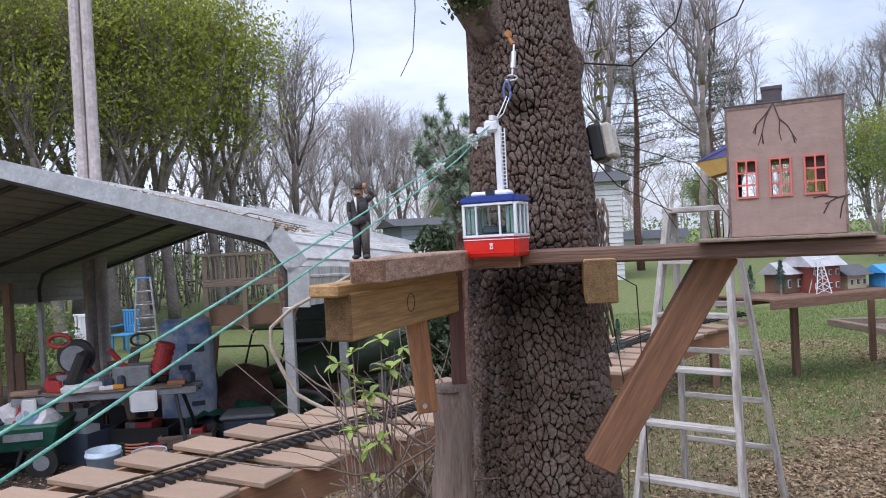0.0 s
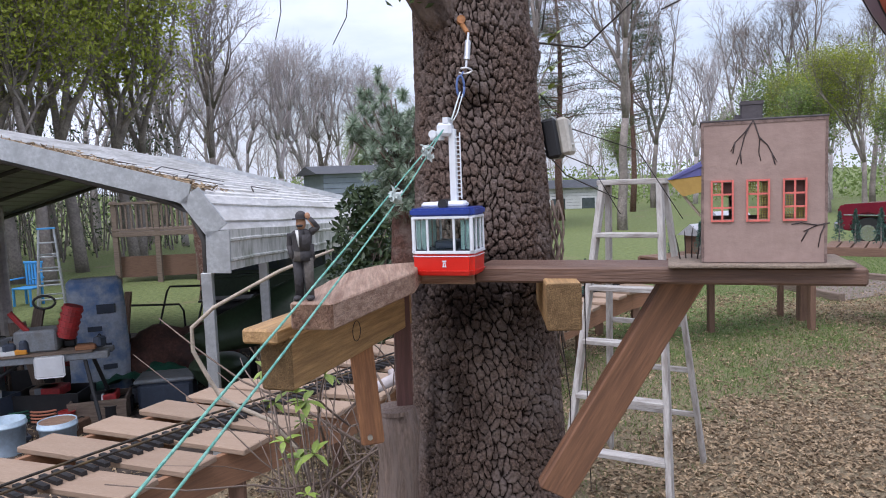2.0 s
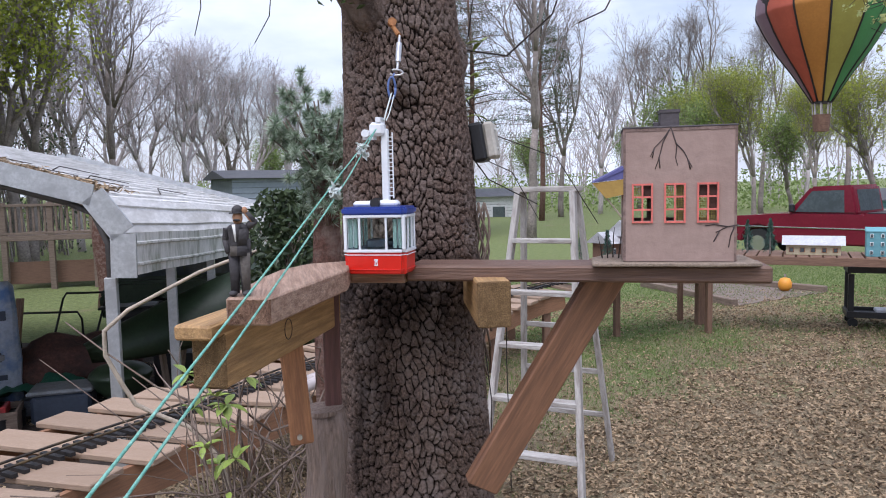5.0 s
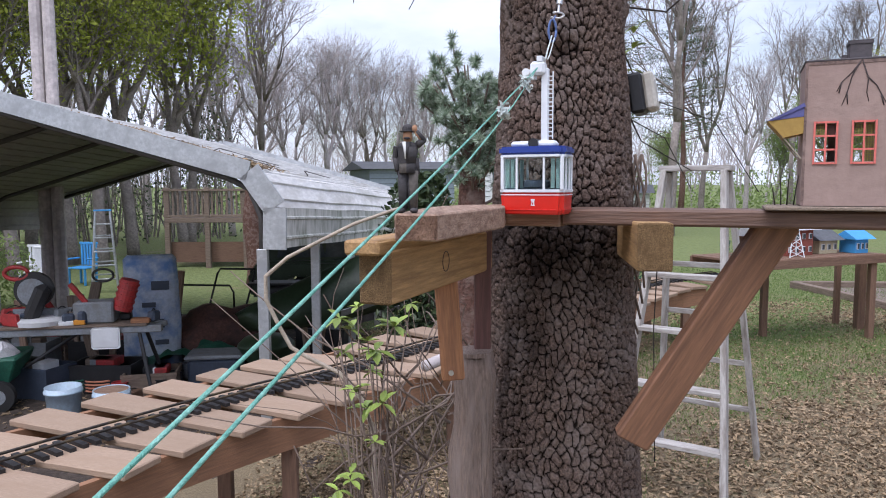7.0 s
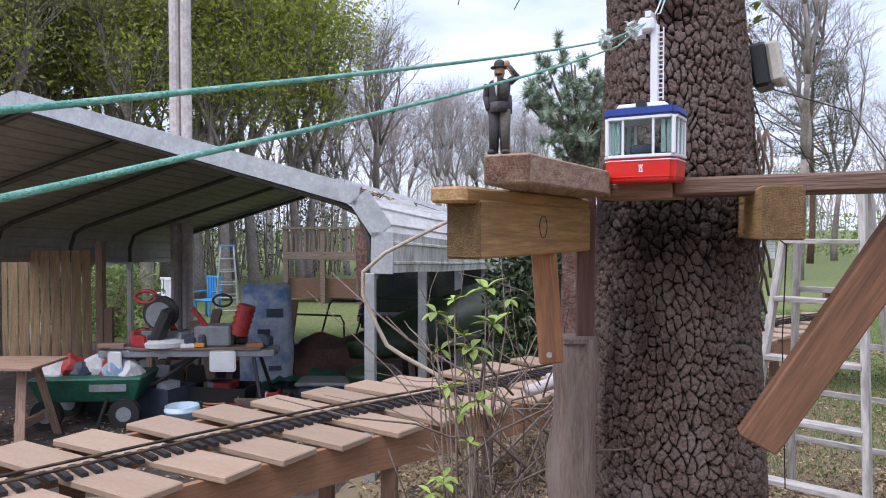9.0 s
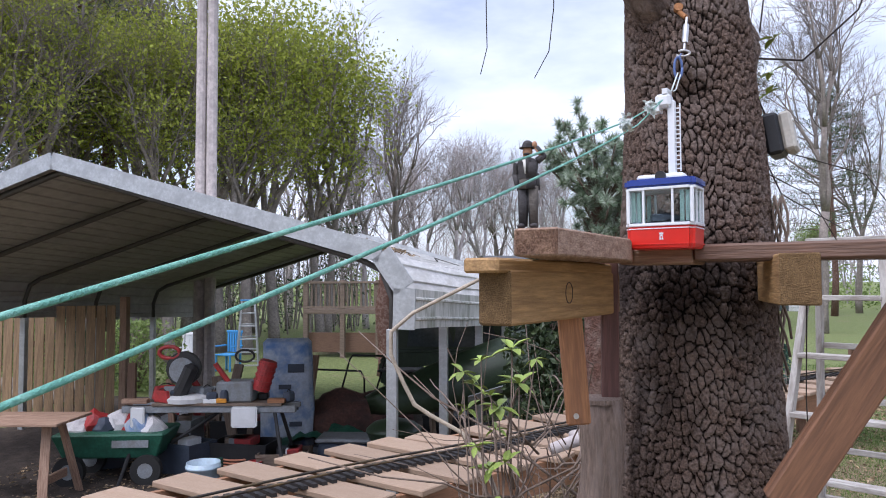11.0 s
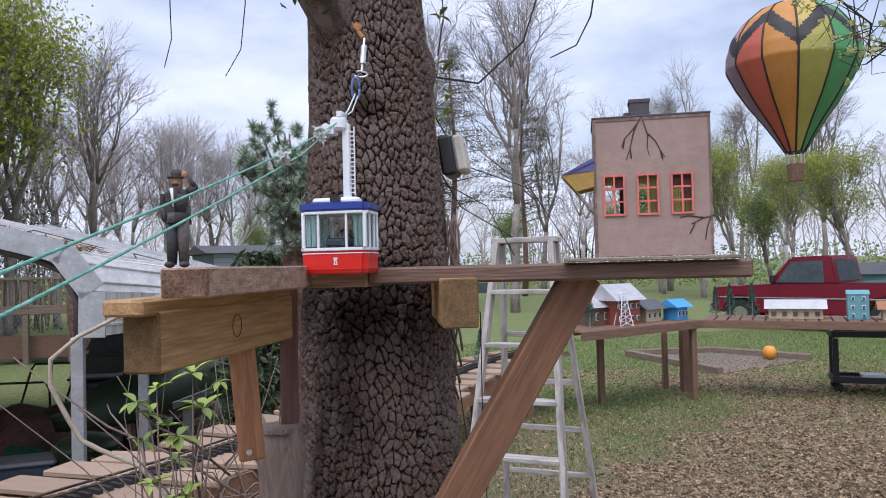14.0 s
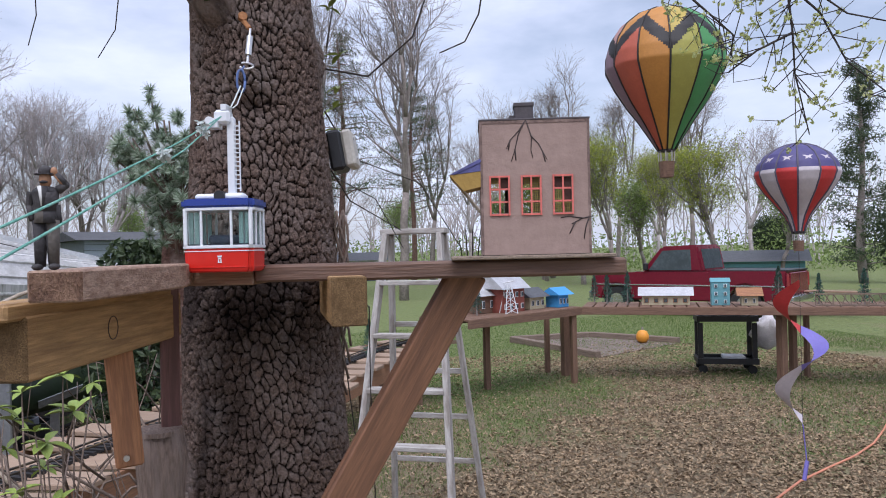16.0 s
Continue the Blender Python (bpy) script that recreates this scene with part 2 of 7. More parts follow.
    "brick_red": material("barn_red", (0.25, 0.065, 0.045), 0.8, scale=10, vary=0.2, bump=0.2),
    "tin": material("tin_roof", (0.55, 0.55, 0.56), 0.45, metal=0.4, scale=8, vary=0.2, bump=0.1),
    "sky_blue": material("bright_blue_paint", (0.06, 0.30, 0.62), 0.6, scale=8, vary=0.1, bump=0.05),
    "cream": material("cream_paint", (0.52, 0.45, 0.30), 0.7, scale=8, vary=0.15, bump=0.1),
    "orange": material("orange_plastic", (0.72, 0.30, 0.03), 0.5, scale=6, vary=0.12, bump=0.05),
    "bag": material("thin_white_bag", (0.80, 0.77, 0.78), 0.65, scale=14, vary=0.15, bump=0.9),
    "pail": material("pale_blue_pail", (0.46, 0.58, 0.68), 0.45, scale=5, vary=0.15, second=(0.34, 0.42, 0.50), bump=0.05),
    "tarp_green": material("green_tarp", (0.02, 0.12, 0.075), 0.55, scale=5, vary=0.35, bump=0.4),
    "canoe": material("dark_green_hull", (0.035, 0.06, 0.03), 0.4, scale=4, vary=0.3, bump=0.1),
    "grey_tool": material("grey_tool_paint", (0.23, 0.25, 0.27), 0.5, scale=8, vary=0.25, second=(0.18, 0.18, 0.18), bump=0.1),
    "red_tool": material("red_tool_paint", (0.40, 0.035, 0.035), 0.45, scale=8, vary=0.25, second=(0.2, 0.03, 0.03), bump=0.1),
    "blue_bag": material("blue_white_sack", (0.42, 0.47, 0.55), 0.5, scale=4, vary=0.2, second=(0.11, 0.21, 0.42), bump=0.3),
    "tote": material("dark_blue_tote", (0.05, 0.065, 0.095), 0.5, scale=5, vary=0.2, bump=0.05),
    "rust_tarp": material("rusty_cover", (0.11, 0.05, 0.038), 0.85, scale=5, vary=0.45, second=(0.05, 0.03, 0.026), bump=0.6),
    "stone": material("field_stone", (0.32, 0.28, 0.24), 0.9, scale=8, vary=0.3, bump=0.5),
    "sand": material("sandy_gravel", (0.22, 0.175, 0.145), 0.95, scale=8, vary=0.4, second=(0.15, 0.115, 0.09), bump=0.6),
    "hose": material("orange_cable", (0.60, 0.24, 0.14), 0.6, scale=20, vary=0.15, bump=0.05),
}
bk = M["bark"].node_tree
# crack tint: deeper bark tone and the shade of the grooves, as colour
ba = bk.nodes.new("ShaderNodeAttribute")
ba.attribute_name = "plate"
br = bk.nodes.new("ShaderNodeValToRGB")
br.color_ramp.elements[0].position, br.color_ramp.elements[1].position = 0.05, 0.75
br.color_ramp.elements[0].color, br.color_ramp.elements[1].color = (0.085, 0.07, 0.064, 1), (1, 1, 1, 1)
# platform shade painted into the bark colour, with darker streaks lower down
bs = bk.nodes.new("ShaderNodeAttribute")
bs.attribute_name = "trunk_shade"
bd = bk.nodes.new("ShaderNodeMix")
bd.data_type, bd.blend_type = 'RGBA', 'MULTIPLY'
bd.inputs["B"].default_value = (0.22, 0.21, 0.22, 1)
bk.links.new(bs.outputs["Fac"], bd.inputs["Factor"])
bx = bk.nodes.new("ShaderNodeMix")
bx.data_type, bx.blend_type = 'RGBA', 'MULTIPLY'
bx.inputs["Factor"].default_value = 1.0
bsdf = bk.nodes["Principled BSDF"]
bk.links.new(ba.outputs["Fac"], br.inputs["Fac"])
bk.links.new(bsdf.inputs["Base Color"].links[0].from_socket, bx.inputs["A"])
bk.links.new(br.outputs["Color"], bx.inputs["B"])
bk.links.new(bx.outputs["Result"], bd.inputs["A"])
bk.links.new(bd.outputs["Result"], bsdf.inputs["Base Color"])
BALLOON = {k: material("balloon_" + k, c, 0.6, scale=12, vary=0.1, bump=0.08) for k, c in dict(
    purple=(0.24, 0.16, 0.19), pink=(0.40, 0.22, 0.20), red=(0.45, 0.10, 0.055), orange=(0.50, 0.22, 0.045), gold=(0.47, 0.35, 0.075), lime=(0.36, 0.34, 0.075), seam_grey=(0.10, 0.09, 0.13),
    green=(0.07, 0.27, 0.09), black=(0.02, 0.018, 0.018), blue=(0.075, 0.065, 0.19), white=(0.55, 0.50, 0.53), flag_red=(0.52, 0.04, 0.04), violet=(0.20, 0.17, 0.52)).items()}

glass = bpy.data.materials.new("window_glass")
glass.use_nodes = True
gb = glass.node_tree.nodes["Principled BSDF"]
gb.inputs["Base Color"].default_value = (0.86, 0.93, 0.92, 1)
gb.inputs["Roughness"].default_value, gb.inputs["IOR"].default_value, gb.inputs["Transmission Weight"].default_value = 0.03, 1.2, 1.0
dark_glass = material("dark_window", (0.09, 0.11, 0.12), 0.08, scale=3, vary=0.3, bump=0.0)


# ---- mesh tools ----
def mesh_of(bm, name):
    me = bpy.data.meshes.new(name)
    bm.to_mesh(me)
    bm.free()
    return me


def thing(name, base, label, category, group="", kind=""):
    e = new(name)
    e.location = base
    e.empty_display_size = 0.1
    return tagged(e, label, category, group, kind)


def world_of(ob):
    m = ob.matrix_basis.copy()
    return m if ob.parent is None else world_of(ob.parent) @ ob.matrix_parent_inverse @ m


def part(name, bm, mat, parent, label="", m=None, smooth=False):
    """One mesh under a thing or a part; bm in world places, or in its own frame with the pose m."""
    me = bm if isinstance(bm, bpy.types.Mesh) else mesh_of(bm, name)
    ob = new(name, me)
    for one in (mat if isinstance(mat, (list, tuple)) else [mat]):
        if len(me.materials) < (len(mat) if isinstance(mat, (list, tuple)) else 1):
            me.materials.append(one)
    if smooth:
        for p in me.polygons:
            p.use_smooth = True
    if parent is not None:
        ob.parent = parent
        ob.matrix_parent_inverse = world_of(parent).inverted()
    if m is not None:
        ob.matrix_basis = m
    return tagged(ob, label)


def solo(name, bm, mat, label, category, group="", kind="", m=None, smooth=False):
    ob = part(name, bm, mat, None, "", m, smooth)
    return tagged(ob, label, category, group, kind)


def box(sx, sy, sz, bevel=0.0, c=(0, 0, 0)):
    bm = bmesh.new()
    bmesh.ops.create_cube(bm, size=1, matrix=Matrix.Translation(c) @ Matrix.Diagonal((sx, sy, sz, 1)))
    if bevel:
        bmesh.ops.bevel(bm, geom=bm.edges[:], offset=bevel, segments=1, affect='EDGES')
    return bm


def add_box(bm, sx, sy, sz, c=(0, 0, 0), m=Matrix()):
    bmesh.ops.create_cube(bm, size=1, matrix=m @ Matrix.Translation(c) @ Matrix.Diagonal((sx, sy, sz, 1)))
    return bm


def aim(p, q, up=(0, 0, 1)):
    """A frame at the middle of p and q with x along the way and z near up."""
    p, q = Vector(p), Vector(q)
    x = (q - p).normalized()
    y = Vector(up).cross(x).normalized()
    m = Matrix((x, y, x.cross(y))).transposed().to_4x4()
    m.translation = (p + q) / 2
    return m


def stick(p, q, w, h, bevel=0.003, up=(0, 0, 1)):
    """A board from p to q, w wide and h high, in its own frame: bm and pose."""
    return box((Vector(q) - Vector(p)).length, w, h, bevel), aim(p, q, up)


def plank_part(name, p, q, w, h, mat, parent, label="", bevel=0.003, up=(0, 0, 1)):
    bm, m = stick(p, q, w, h, bevel, up)
    return part(name, bm, mat, parent, label, m)


def cyl(r0, r1, h, n=16, c=(0, 0, 0), caps=True):
    """A cone or cylinder that stands on c."""
    bm = bmesh.new()
    bmesh.ops.create_cone(bm, cap_ends=caps, segments=n, radius1=r0, radius2=r1, depth=h, matrix=Matrix.Translation(c) @ Matrix.Translation((0, 0, h / 2)))
    return bm


def rod_into(bm, p, q, r0, r1=None, n=8):
    p, q = Vector(p), Vector(q)
    m = Matrix.Translation((p + q) / 2) @ (q - p).to_track_quat('Z', 'Y').to_matrix().to_4x4()
    bmesh.ops.create_cone(bm, cap_ends=True, segments=n, radius1=r0, radius2=r0 if r1 is None else r1, depth=(q - p).length, matrix=m)
    return bm


def rods(rows, n=8):
    bm = bmesh.new()
    for r in rows:
        rod_into(bm, *r, n=n)
    return bm


def tubes(lines, n=6):
    """Tubes along lines of (place, radius), in one mesh; built flat for speed."""
    verts, faces = [], []
    for line in lines:
        pts = [Vector(p) for p, _ in line]
        base = len(verts)
        for i, (p, r) in enumerate(line):
            d = (pts[min(i + 1, len(pts) - 1)] - pts[max(i - 1, 0)])
            d = d.normalized() if d.length > 1e-9 else Vector((0, 0, 1))
            a = d.orthogonal().normalized() if i == 0 else (a - d * a.dot(d)).normalized()
            b = d.cross(a)
            for k in range(n):
                w = 2 * math.pi * k / n
                verts.append(pts[i] + r * (math.cos(w) * a + math.sin(w) * b))
        for i in range(len(line) - 1):
            for k in range(n):
                s, t = base + i * n + k, base + i * n + (k + 1) % n
                faces.append((s, t, t + n, s + n))
        if n > 3:
            faces.append(tuple(base + k for k in reversed(range(n))))
            faces.append(tuple(base + (len(line) - 1) * n + k for k in range(n)))
    me = bpy.data.meshes.new("tube")
    me.from_pydata(verts, [], faces)
    me.polygons.foreach_set("use_smooth", [True] * len(me.polygons))
    return me


def spin(profile, n=24, c=(0, 0, 0)):
    """A solid of revolution from (radius, height) pairs."""
    bm = bmesh.new()
    rings = []
    for r, h in profile:
        rings.append([bm.verts.new((c[0] + r * math.cos(2 * math.pi * k / n), c[1] + r * math.sin(2 * math.pi * k / n), c[2] + h)) for k in range(n)])
    for a, b in zip(rings, rings[1:]):
        for k in range(n):
            bm.faces.new((a[k], a[(k + 1) % n], b[(k + 1) % n], b[k]))
    if profile[0][0] > 1e-4:
        bm.faces.new(list(reversed(rings[0])))
    if profile[-1][0] > 1e-4:
        bm.faces.new(rings[-1])
    return bm


def slab(outline, z0, z1, bevel=0.0):
    """An outline in x and y, extruded from z0 to z1."""
    bm = bmesh.new()
    lo, hi = [bm.verts.new((x, y, z0)) for x, y in outline], [bm.verts.new((x, y, z1)) for x, y in outline]
    bm.faces.new(list(reversed(lo))), bm.faces.new(hi)
    for k in range(len(outline)):
        j = (k + 1) % len(outline)
        bm.faces.new((lo[k], lo[j], hi[j], hi[k]))
    bmesh.ops.recalc_face_normals(bm, faces=bm.faces[:])
    if bevel:
        bmesh.ops.bevel(bm, geom=bm.edges[:], offset=bevel, segments=1, affect='EDGES')
    return bm


def flakes(places, size, seed=1, squash=0.45, flat=False, bend=0.25):
    """Many small pointed leaves, each of two triangles folded along its rib, in one mesh."""
    rnd = np.random.RandomState(seed)
    n = len(places)
    p = np.array(places, float).reshape(-1, 3)
    a = rnd.normal(size=(n, 3))
    if flat:
        a[:, 2] *= 0.25
    a /= np.linalg.norm(a, axis=1)[:, None]
    b = rnd.normal(size=(n, 3))
    if flat:
        b[:, 2] *= 0.25
    b -= a * (a * b).sum(1)[:, None]
    b /= np.linalg.norm(b, axis=1)[:, None]
    c = np.cross(a, b)
    s = (size * rnd.uniform(0.55, 1.35, n))[:, None]
    v = np.stack([p - a * s / 2, p + b * s * squash / 2 + c * s * bend * 0.4, p + a * s / 2, p - b * s * squash / 2 + c * s * bend * 0.4], 1).reshape(-1, 3)
    i = np.arange(n)[:, None] * 4
    f = np.concatenate([i + [0, 1, 2], i + [0, 2, 3]], 1).reshape(-1, 3)
    me = bpy.data.meshes.new("leaves")
    me.from_pydata(v.tolist(), [], f.tolist())
    return me


# ---- ground ----
def smooth(x):
    x = min(1.0, max(0.0, x))
    return x * x * (3 - 2 * x)


def ground_z(x, y):
    """The yard falls away towards the shelter."""
    return -0.55 * smooth((0.5 - x) / 2.4) * smooth((y - 1.5) / 4.5) + 0.012 * noise.noise(Vector((x * 0.8, y * 0.8, 0)))


def build_ground():
    axis = sorted(set([-900, -400, -200, -120, -80, -60] + [round(-45 + 3 * k, 2) for k in range(12)] + [round(-9 + 0.4 * k, 2) for k in range(60)] + [round(15 + 3 * k, 2) for k in range(12)] + [60, 80, 120, 200, 400, 900]))
    ys = sorted(set([-900, -300, -100, -40, -15, -6] + [round(-3 + 0.4 * k, 2) for k in range(50)] + [round(17 + 2.5 * k, 2) for k in range(14)] + [60, 80, 120, 200, 400, 900]))
    bm = bmesh.new()
    g = [[bm.verts.new((x, y, ground_z(x, y))) for y in ys] for x in axis]
    for i in range(len(axis) - 1):
        for j in range(len(ys) - 1):
            bm.faces.new((g[i][j], g[i + 1][j], g[i + 1][j + 1], g[i][j + 1]))
    m = bpy.data.materials.new("yard")
    m.use_nodes = True
    n, l = m.node_tree.nodes, m.node_tree.links
    b = n["Principled BSDF"]
    b.inputs["Roughness"].default_value = 0.95
    co = n.new("ShaderNodeTexCoord")
    tex = []
    for s, d in ((0.35, 5), (9.0, 8), (85.0, 6), (1.6, 6)):
        t = n.new("ShaderNodeTexNoise")
        t.inputs["Scale"].default_value, t.inputs["Detail"].default_value, t.inputs["Roughness"].default_value = s, d, 0.65
        l.new(co.outputs["Object"], t.inputs["Vector"])
        tex.append(t)

    def ramp(src, p0, c0, p1, c1):
        r = n.new("ShaderNodeValToRGB")
        r.color_ramp.elements[0].position, r.color_ramp.elements[1].position = p0, p1
        r.color_ramp.elements[0].color, r.color_ramp.elements[1].color = c0, c1
        l.new(src, r.inputs["Fac"])
        return r.outputs["Color"]

    green = ramp(tex[1].outputs["Fac"], 0.3, (0.075, 0.115, 0.03, 1), 0.7, (0.225, 0.25, 0.09, 1))
    brown = ramp(tex[2].outputs["Fac"], 0.32, (0.075, 0.055, 0.03, 1), 0.68, (0.36, 0.285, 0.175, 1))
    # bare soil under the shelter, roof shade in its colour, is a separate sheet
    # turf takes over with distance from the leafy corner under the trees
    sep = n.new("ShaderNodeSeparateXYZ")
    l.new(co.outputs["Object"], sep.inputs["Vector"])
    far = n.new("ShaderNodeMapRange")
    far.inputs["From Min"].default_value, far.inputs["From Max"].default_value = 6.5, 12.0
    far.inputs["To Min"].default_value, far.inputs["To Max"].default_value = -0.07, 0.20
    l.new(sep.outputs["Y"], far.inputs["Value"])
    add = n.new("ShaderNodeMath")
    add.operation = 'ADD'
    mixn = n.new("ShaderNodeMath")
    mixn.operation = 'ADD'
    l.new(tex[0].outputs["Fac"], mixn.inputs[0])
    half = n.new("ShaderNodeMath")
    half.operation = 'MULTIPLY_ADD'
    half.inputs[1].default_value, half.inputs[2].default_value = 0.5, -0.25
    l.new(tex[3].outputs["Fac"], half.inputs[0])
    l.new(half.outputs[0], mixn.inputs[1])
    l.new(mixn.outputs[0], add.inputs[0])
    l.new(far.outputs["Result"], add.inputs[1])
    fac = ramp(add.outputs[0], 0.44, (0, 0, 0, 1), 0.62, (1, 1, 1, 1))
    mx = n.new("ShaderNodeMix")
    mx.data_type = 'RGBA'
    l.new(fac, mx.inputs["Factor"]), l.new(brown, mx.inputs["A"]), l.new(green, mx.inputs["B"])
    l.new(mx.outputs["Result"], b.inputs["Base Color"])
    bp = n.new("ShaderNodeBump")
    bp.inputs["Strength"].default_value, bp.inputs["Distance"].default_value = 0.7, 0.03
    l.new(tex[2].outputs["Fac"], bp.inputs["Height"])
    l.new(bp.outputs["Normal"], b.inputs["Normal"])
    solo("ground", bm, m, "leaf-strewn lawn with patchy spring grass", "ground", kind="structure", smooth=True)


build_ground()


# ---- the big tree ----
TRUNK_R = [(-0.1, 0.36), (0.0, 0.31), (0.3, 0.262), (0.7, 0.238), (1.1, 0.222), (1.6, 0.206), (2.03, 0.186), (2.25, 0.172), (2.5, 0.160), (3.2, 0.145), (5.2, 0.11)]
TRUNK_X = [(-0.1, 0.31), (1.1, 0.285), (1.6, 0.272), (2.03, 0.280), (2.25, 0.274), (2.5, 0.264), (3.2, 0.22), (5.2, 0.05)]
TRUNK_Y = 2.2


def cells(u, v, nu, seed, jitter=0.85):
    """Distances to the nearest and second nearest cell seed on a sheet that closes round u (nu cells)."""
    rnd = np.random.RandomState(seed)
    nv = int(v.max()) + 4
    jx, jy = rnd.uniform(-0.5, 0.5, (nv, nu)) * jitter, rnd.uniform(-0.5, 0.5, (nv, nu)) * jitter
    tone = rnd.uniform(0, 1, (nv, nu))
    f1, f2, t1 = np.full(u.shape, 9.0), np.full(u.shape, 9.0), np.zeros(u.shape)
    cu, cv = np.floor(u).astype(int), np.floor(v).astype(int)
    for du in (-1, 0, 1):
        for dv in (-1, 0, 1):
            a, b = (cu + du) % nu, np.clip(cv + dv, 0, nv - 1)
            d = np.hypot(cu + du + 0.5 + jx[b, a] - u, cv + dv + 0.5 + jy[b, a] - v)
            near = d < f1
            f2 = np.where(near, f1, np.minimum(f2, d))
            t1 = np.where(near, tone[b, a], t1)
            f1 = np.where(near, d, f1)
    return f1, f2, t1


def build_trunk():
    z = np.concatenate([np.arange(-0.1, 0.95, 0.025), np.arange(0.95, 2.66, 0.0041), np.arange(2.66, 5.2, 0.04)])
    n = 480
    ang = np.arange(n) * 2 * np.pi / n
    A, Z = np.meshgrid(ang, z)
    R = np.interp(Z, *zip(*TRUNK_R))
    warp = 0.5 * np.sin(A * 3 + Z * 2.3) + 0.35 * np.sin(A * 7 - Z * 5.1) + 0.25 * np.sin(A * 13 + Z * 9)
    nu = 60
    u, v = (A / (2 * np.pi) * nu + 0.35 * np.sin(Z * 11 + 2 * np.sin(A * 2))) % nu, (Z + 0.2) / 0.0305 + 0.7 * warp
    u, v = (u + 0.05 * np.sin(v * 4.3 + 2 * np.sin(u * 1.7)) + 0.03 * np.sin(v * 9.1 + u * 5)) % nu, v + 0.05 * np.sin(u * 3.9 + 1.5 * np.sin(v * 1.3)) + 0.03 * np.sin(u * 10.3 - v * 4)
    f1, f2, tone = cells(u, v, nu, 7, 0.95)
    gap = f2 - f1
    edge = np.clip((gap - 0.03) / 0.15, 0, 1)
    plate = edge * edge * (3 - 2 * edge) * (0.85 + 0.3 * tone)
    g1, g2, _ = cells((u * 3 + 0.3 * np.sin(v * 7)) % (nu * 3), v * 2.6 + 0.25 * np.sin(u * 9), nu * 3, 3)
    rough = np.clip((g2 - g1) / 0.35, 0, 1)
    disp = 0.0088 * plate + 0.0030 * rough * edge + 0.004 * warp - 0.014
    # a burl under the cut limb
    burl = np.exp(-(((A - 4.35 + np.pi) % (2 * np.pi) - np.pi) / 0.28) ** 2 - ((Z - 2.30) / 0.075) ** 2)
    hollow = np.exp(-(((A - 4.45 + np.pi) % (2 * np.pi) - np.pi) / 0.30) ** 2 - ((Z - 2.20) / 0.03) ** 2)
    knob = np.exp(-(((A - 6.15 + np.pi) % (2 * np.pi) - np.pi) / 0.22) ** 2 - ((Z - 2.36) / 0.05) ** 2)
    disp += 0.030 * burl - 0.018 * hollow + 0.022 * knob
    flute = 0.012 * np.sin(A * 5 + 1) * np.clip(1.2 - Z, 0, 1)
    RR = R + disp + flute
    X, Y = np.interp(Z, *zip(*TRUNK_X)) + RR * np.cos(A), TRUNK_Y + RR * np.sin(A)
    V = np.stack([X, Y, Z], -1).reshape(-1, 3)
    i, j = np.meshgrid(np.arange(len(z) - 1), np.arange(n), indexing="ij")
    a, b = i * n + j, i * n + (j + 1) % n
    F = np.stack([a, b, b + n, a + n], -1).reshape(-1, 4)
    me = bpy.data.meshes.new("trunk")
    me.from_pydata(V.tolist(), [], F.tolist())
    me.polygons.foreach_set("use_smooth", [True] * len(me.polygons))
    # low values in the cracks and the burl's hollow drive the dark tint
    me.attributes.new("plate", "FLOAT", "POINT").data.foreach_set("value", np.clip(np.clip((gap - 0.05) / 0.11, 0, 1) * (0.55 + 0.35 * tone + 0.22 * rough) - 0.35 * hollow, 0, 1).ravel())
    # mask of the painted shade: ragged band under the plank, streaks below it
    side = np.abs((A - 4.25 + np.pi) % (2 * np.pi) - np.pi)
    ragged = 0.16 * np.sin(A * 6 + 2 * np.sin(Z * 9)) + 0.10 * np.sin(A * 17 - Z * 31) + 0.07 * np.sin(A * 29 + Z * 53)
    trunk_shade = np.clip((Z - 1.53) / 0.17, 0, 1) * np.clip((1.86 - Z) / 0.07, 0, 1) * np.clip(1.9 - side / 0.85, 0, 1) + ragged * np.clip((Z - 1.45) / 0.2, 0, 1) * np.clip((1.86 - Z) / 0.07, 0, 1)
    trunk_shade = np.maximum(trunk_shade, 0.42 - np.abs(A - 4.05 - 0.08 * np.sin(Z * 14)) / 1.3 - np.abs(Z - 1.45) / 1.2 + ragged)
    trunk_shade = np.maximum(trunk_shade, 0.9 - np.abs(A - 3.75 - 0.08 * np.sin(Z * 14)) / 0.22 - np.abs(Z - 1.35) / 0.5)
    me.attributes.new("trunk_shade", "FLOAT", "POINT").data.foreach_set("value", np.clip(trunk_shade * (0.85 + 0.3 * tone), 0, 1).ravel())
    return me


oak = thing("tree", (0.3, 2.2, 0), "tall old tree with deeply cracked plated bark", "tree")
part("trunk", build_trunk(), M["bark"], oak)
limb = part("limb", tubes([[((0.23, 2.16, 2.38), 0.055), ((0.16, 2.10, 2.47), 0.062), ((0.105, 2.06, 2.545), 0.058), ((0.05, 2.02, 2.68), 0.05), ((-0.13, 1.95, 3.1), 0.035)]], 20), M["bark"], oak, "cut side limb with mossy top")
limb.data.attributes.new("plate", "FLOAT", "POINT").data.foreach_set("value", [0.4 + 0.6 * (noise.noise(v.co * 70) > -0.15) for v in limb.data.vertices])
rnd = random.Random(4)
part("moss_tuft", flakes([(0.10 + rnd.gauss(0, 0.03), 2.01 + rnd.gauss(0, 0.015), 2.535 + rnd.gauss(0, 0.03)) for _ in range(500)], 0.022, 5), M["moss"], oak, "tuft of green moss on the limb")
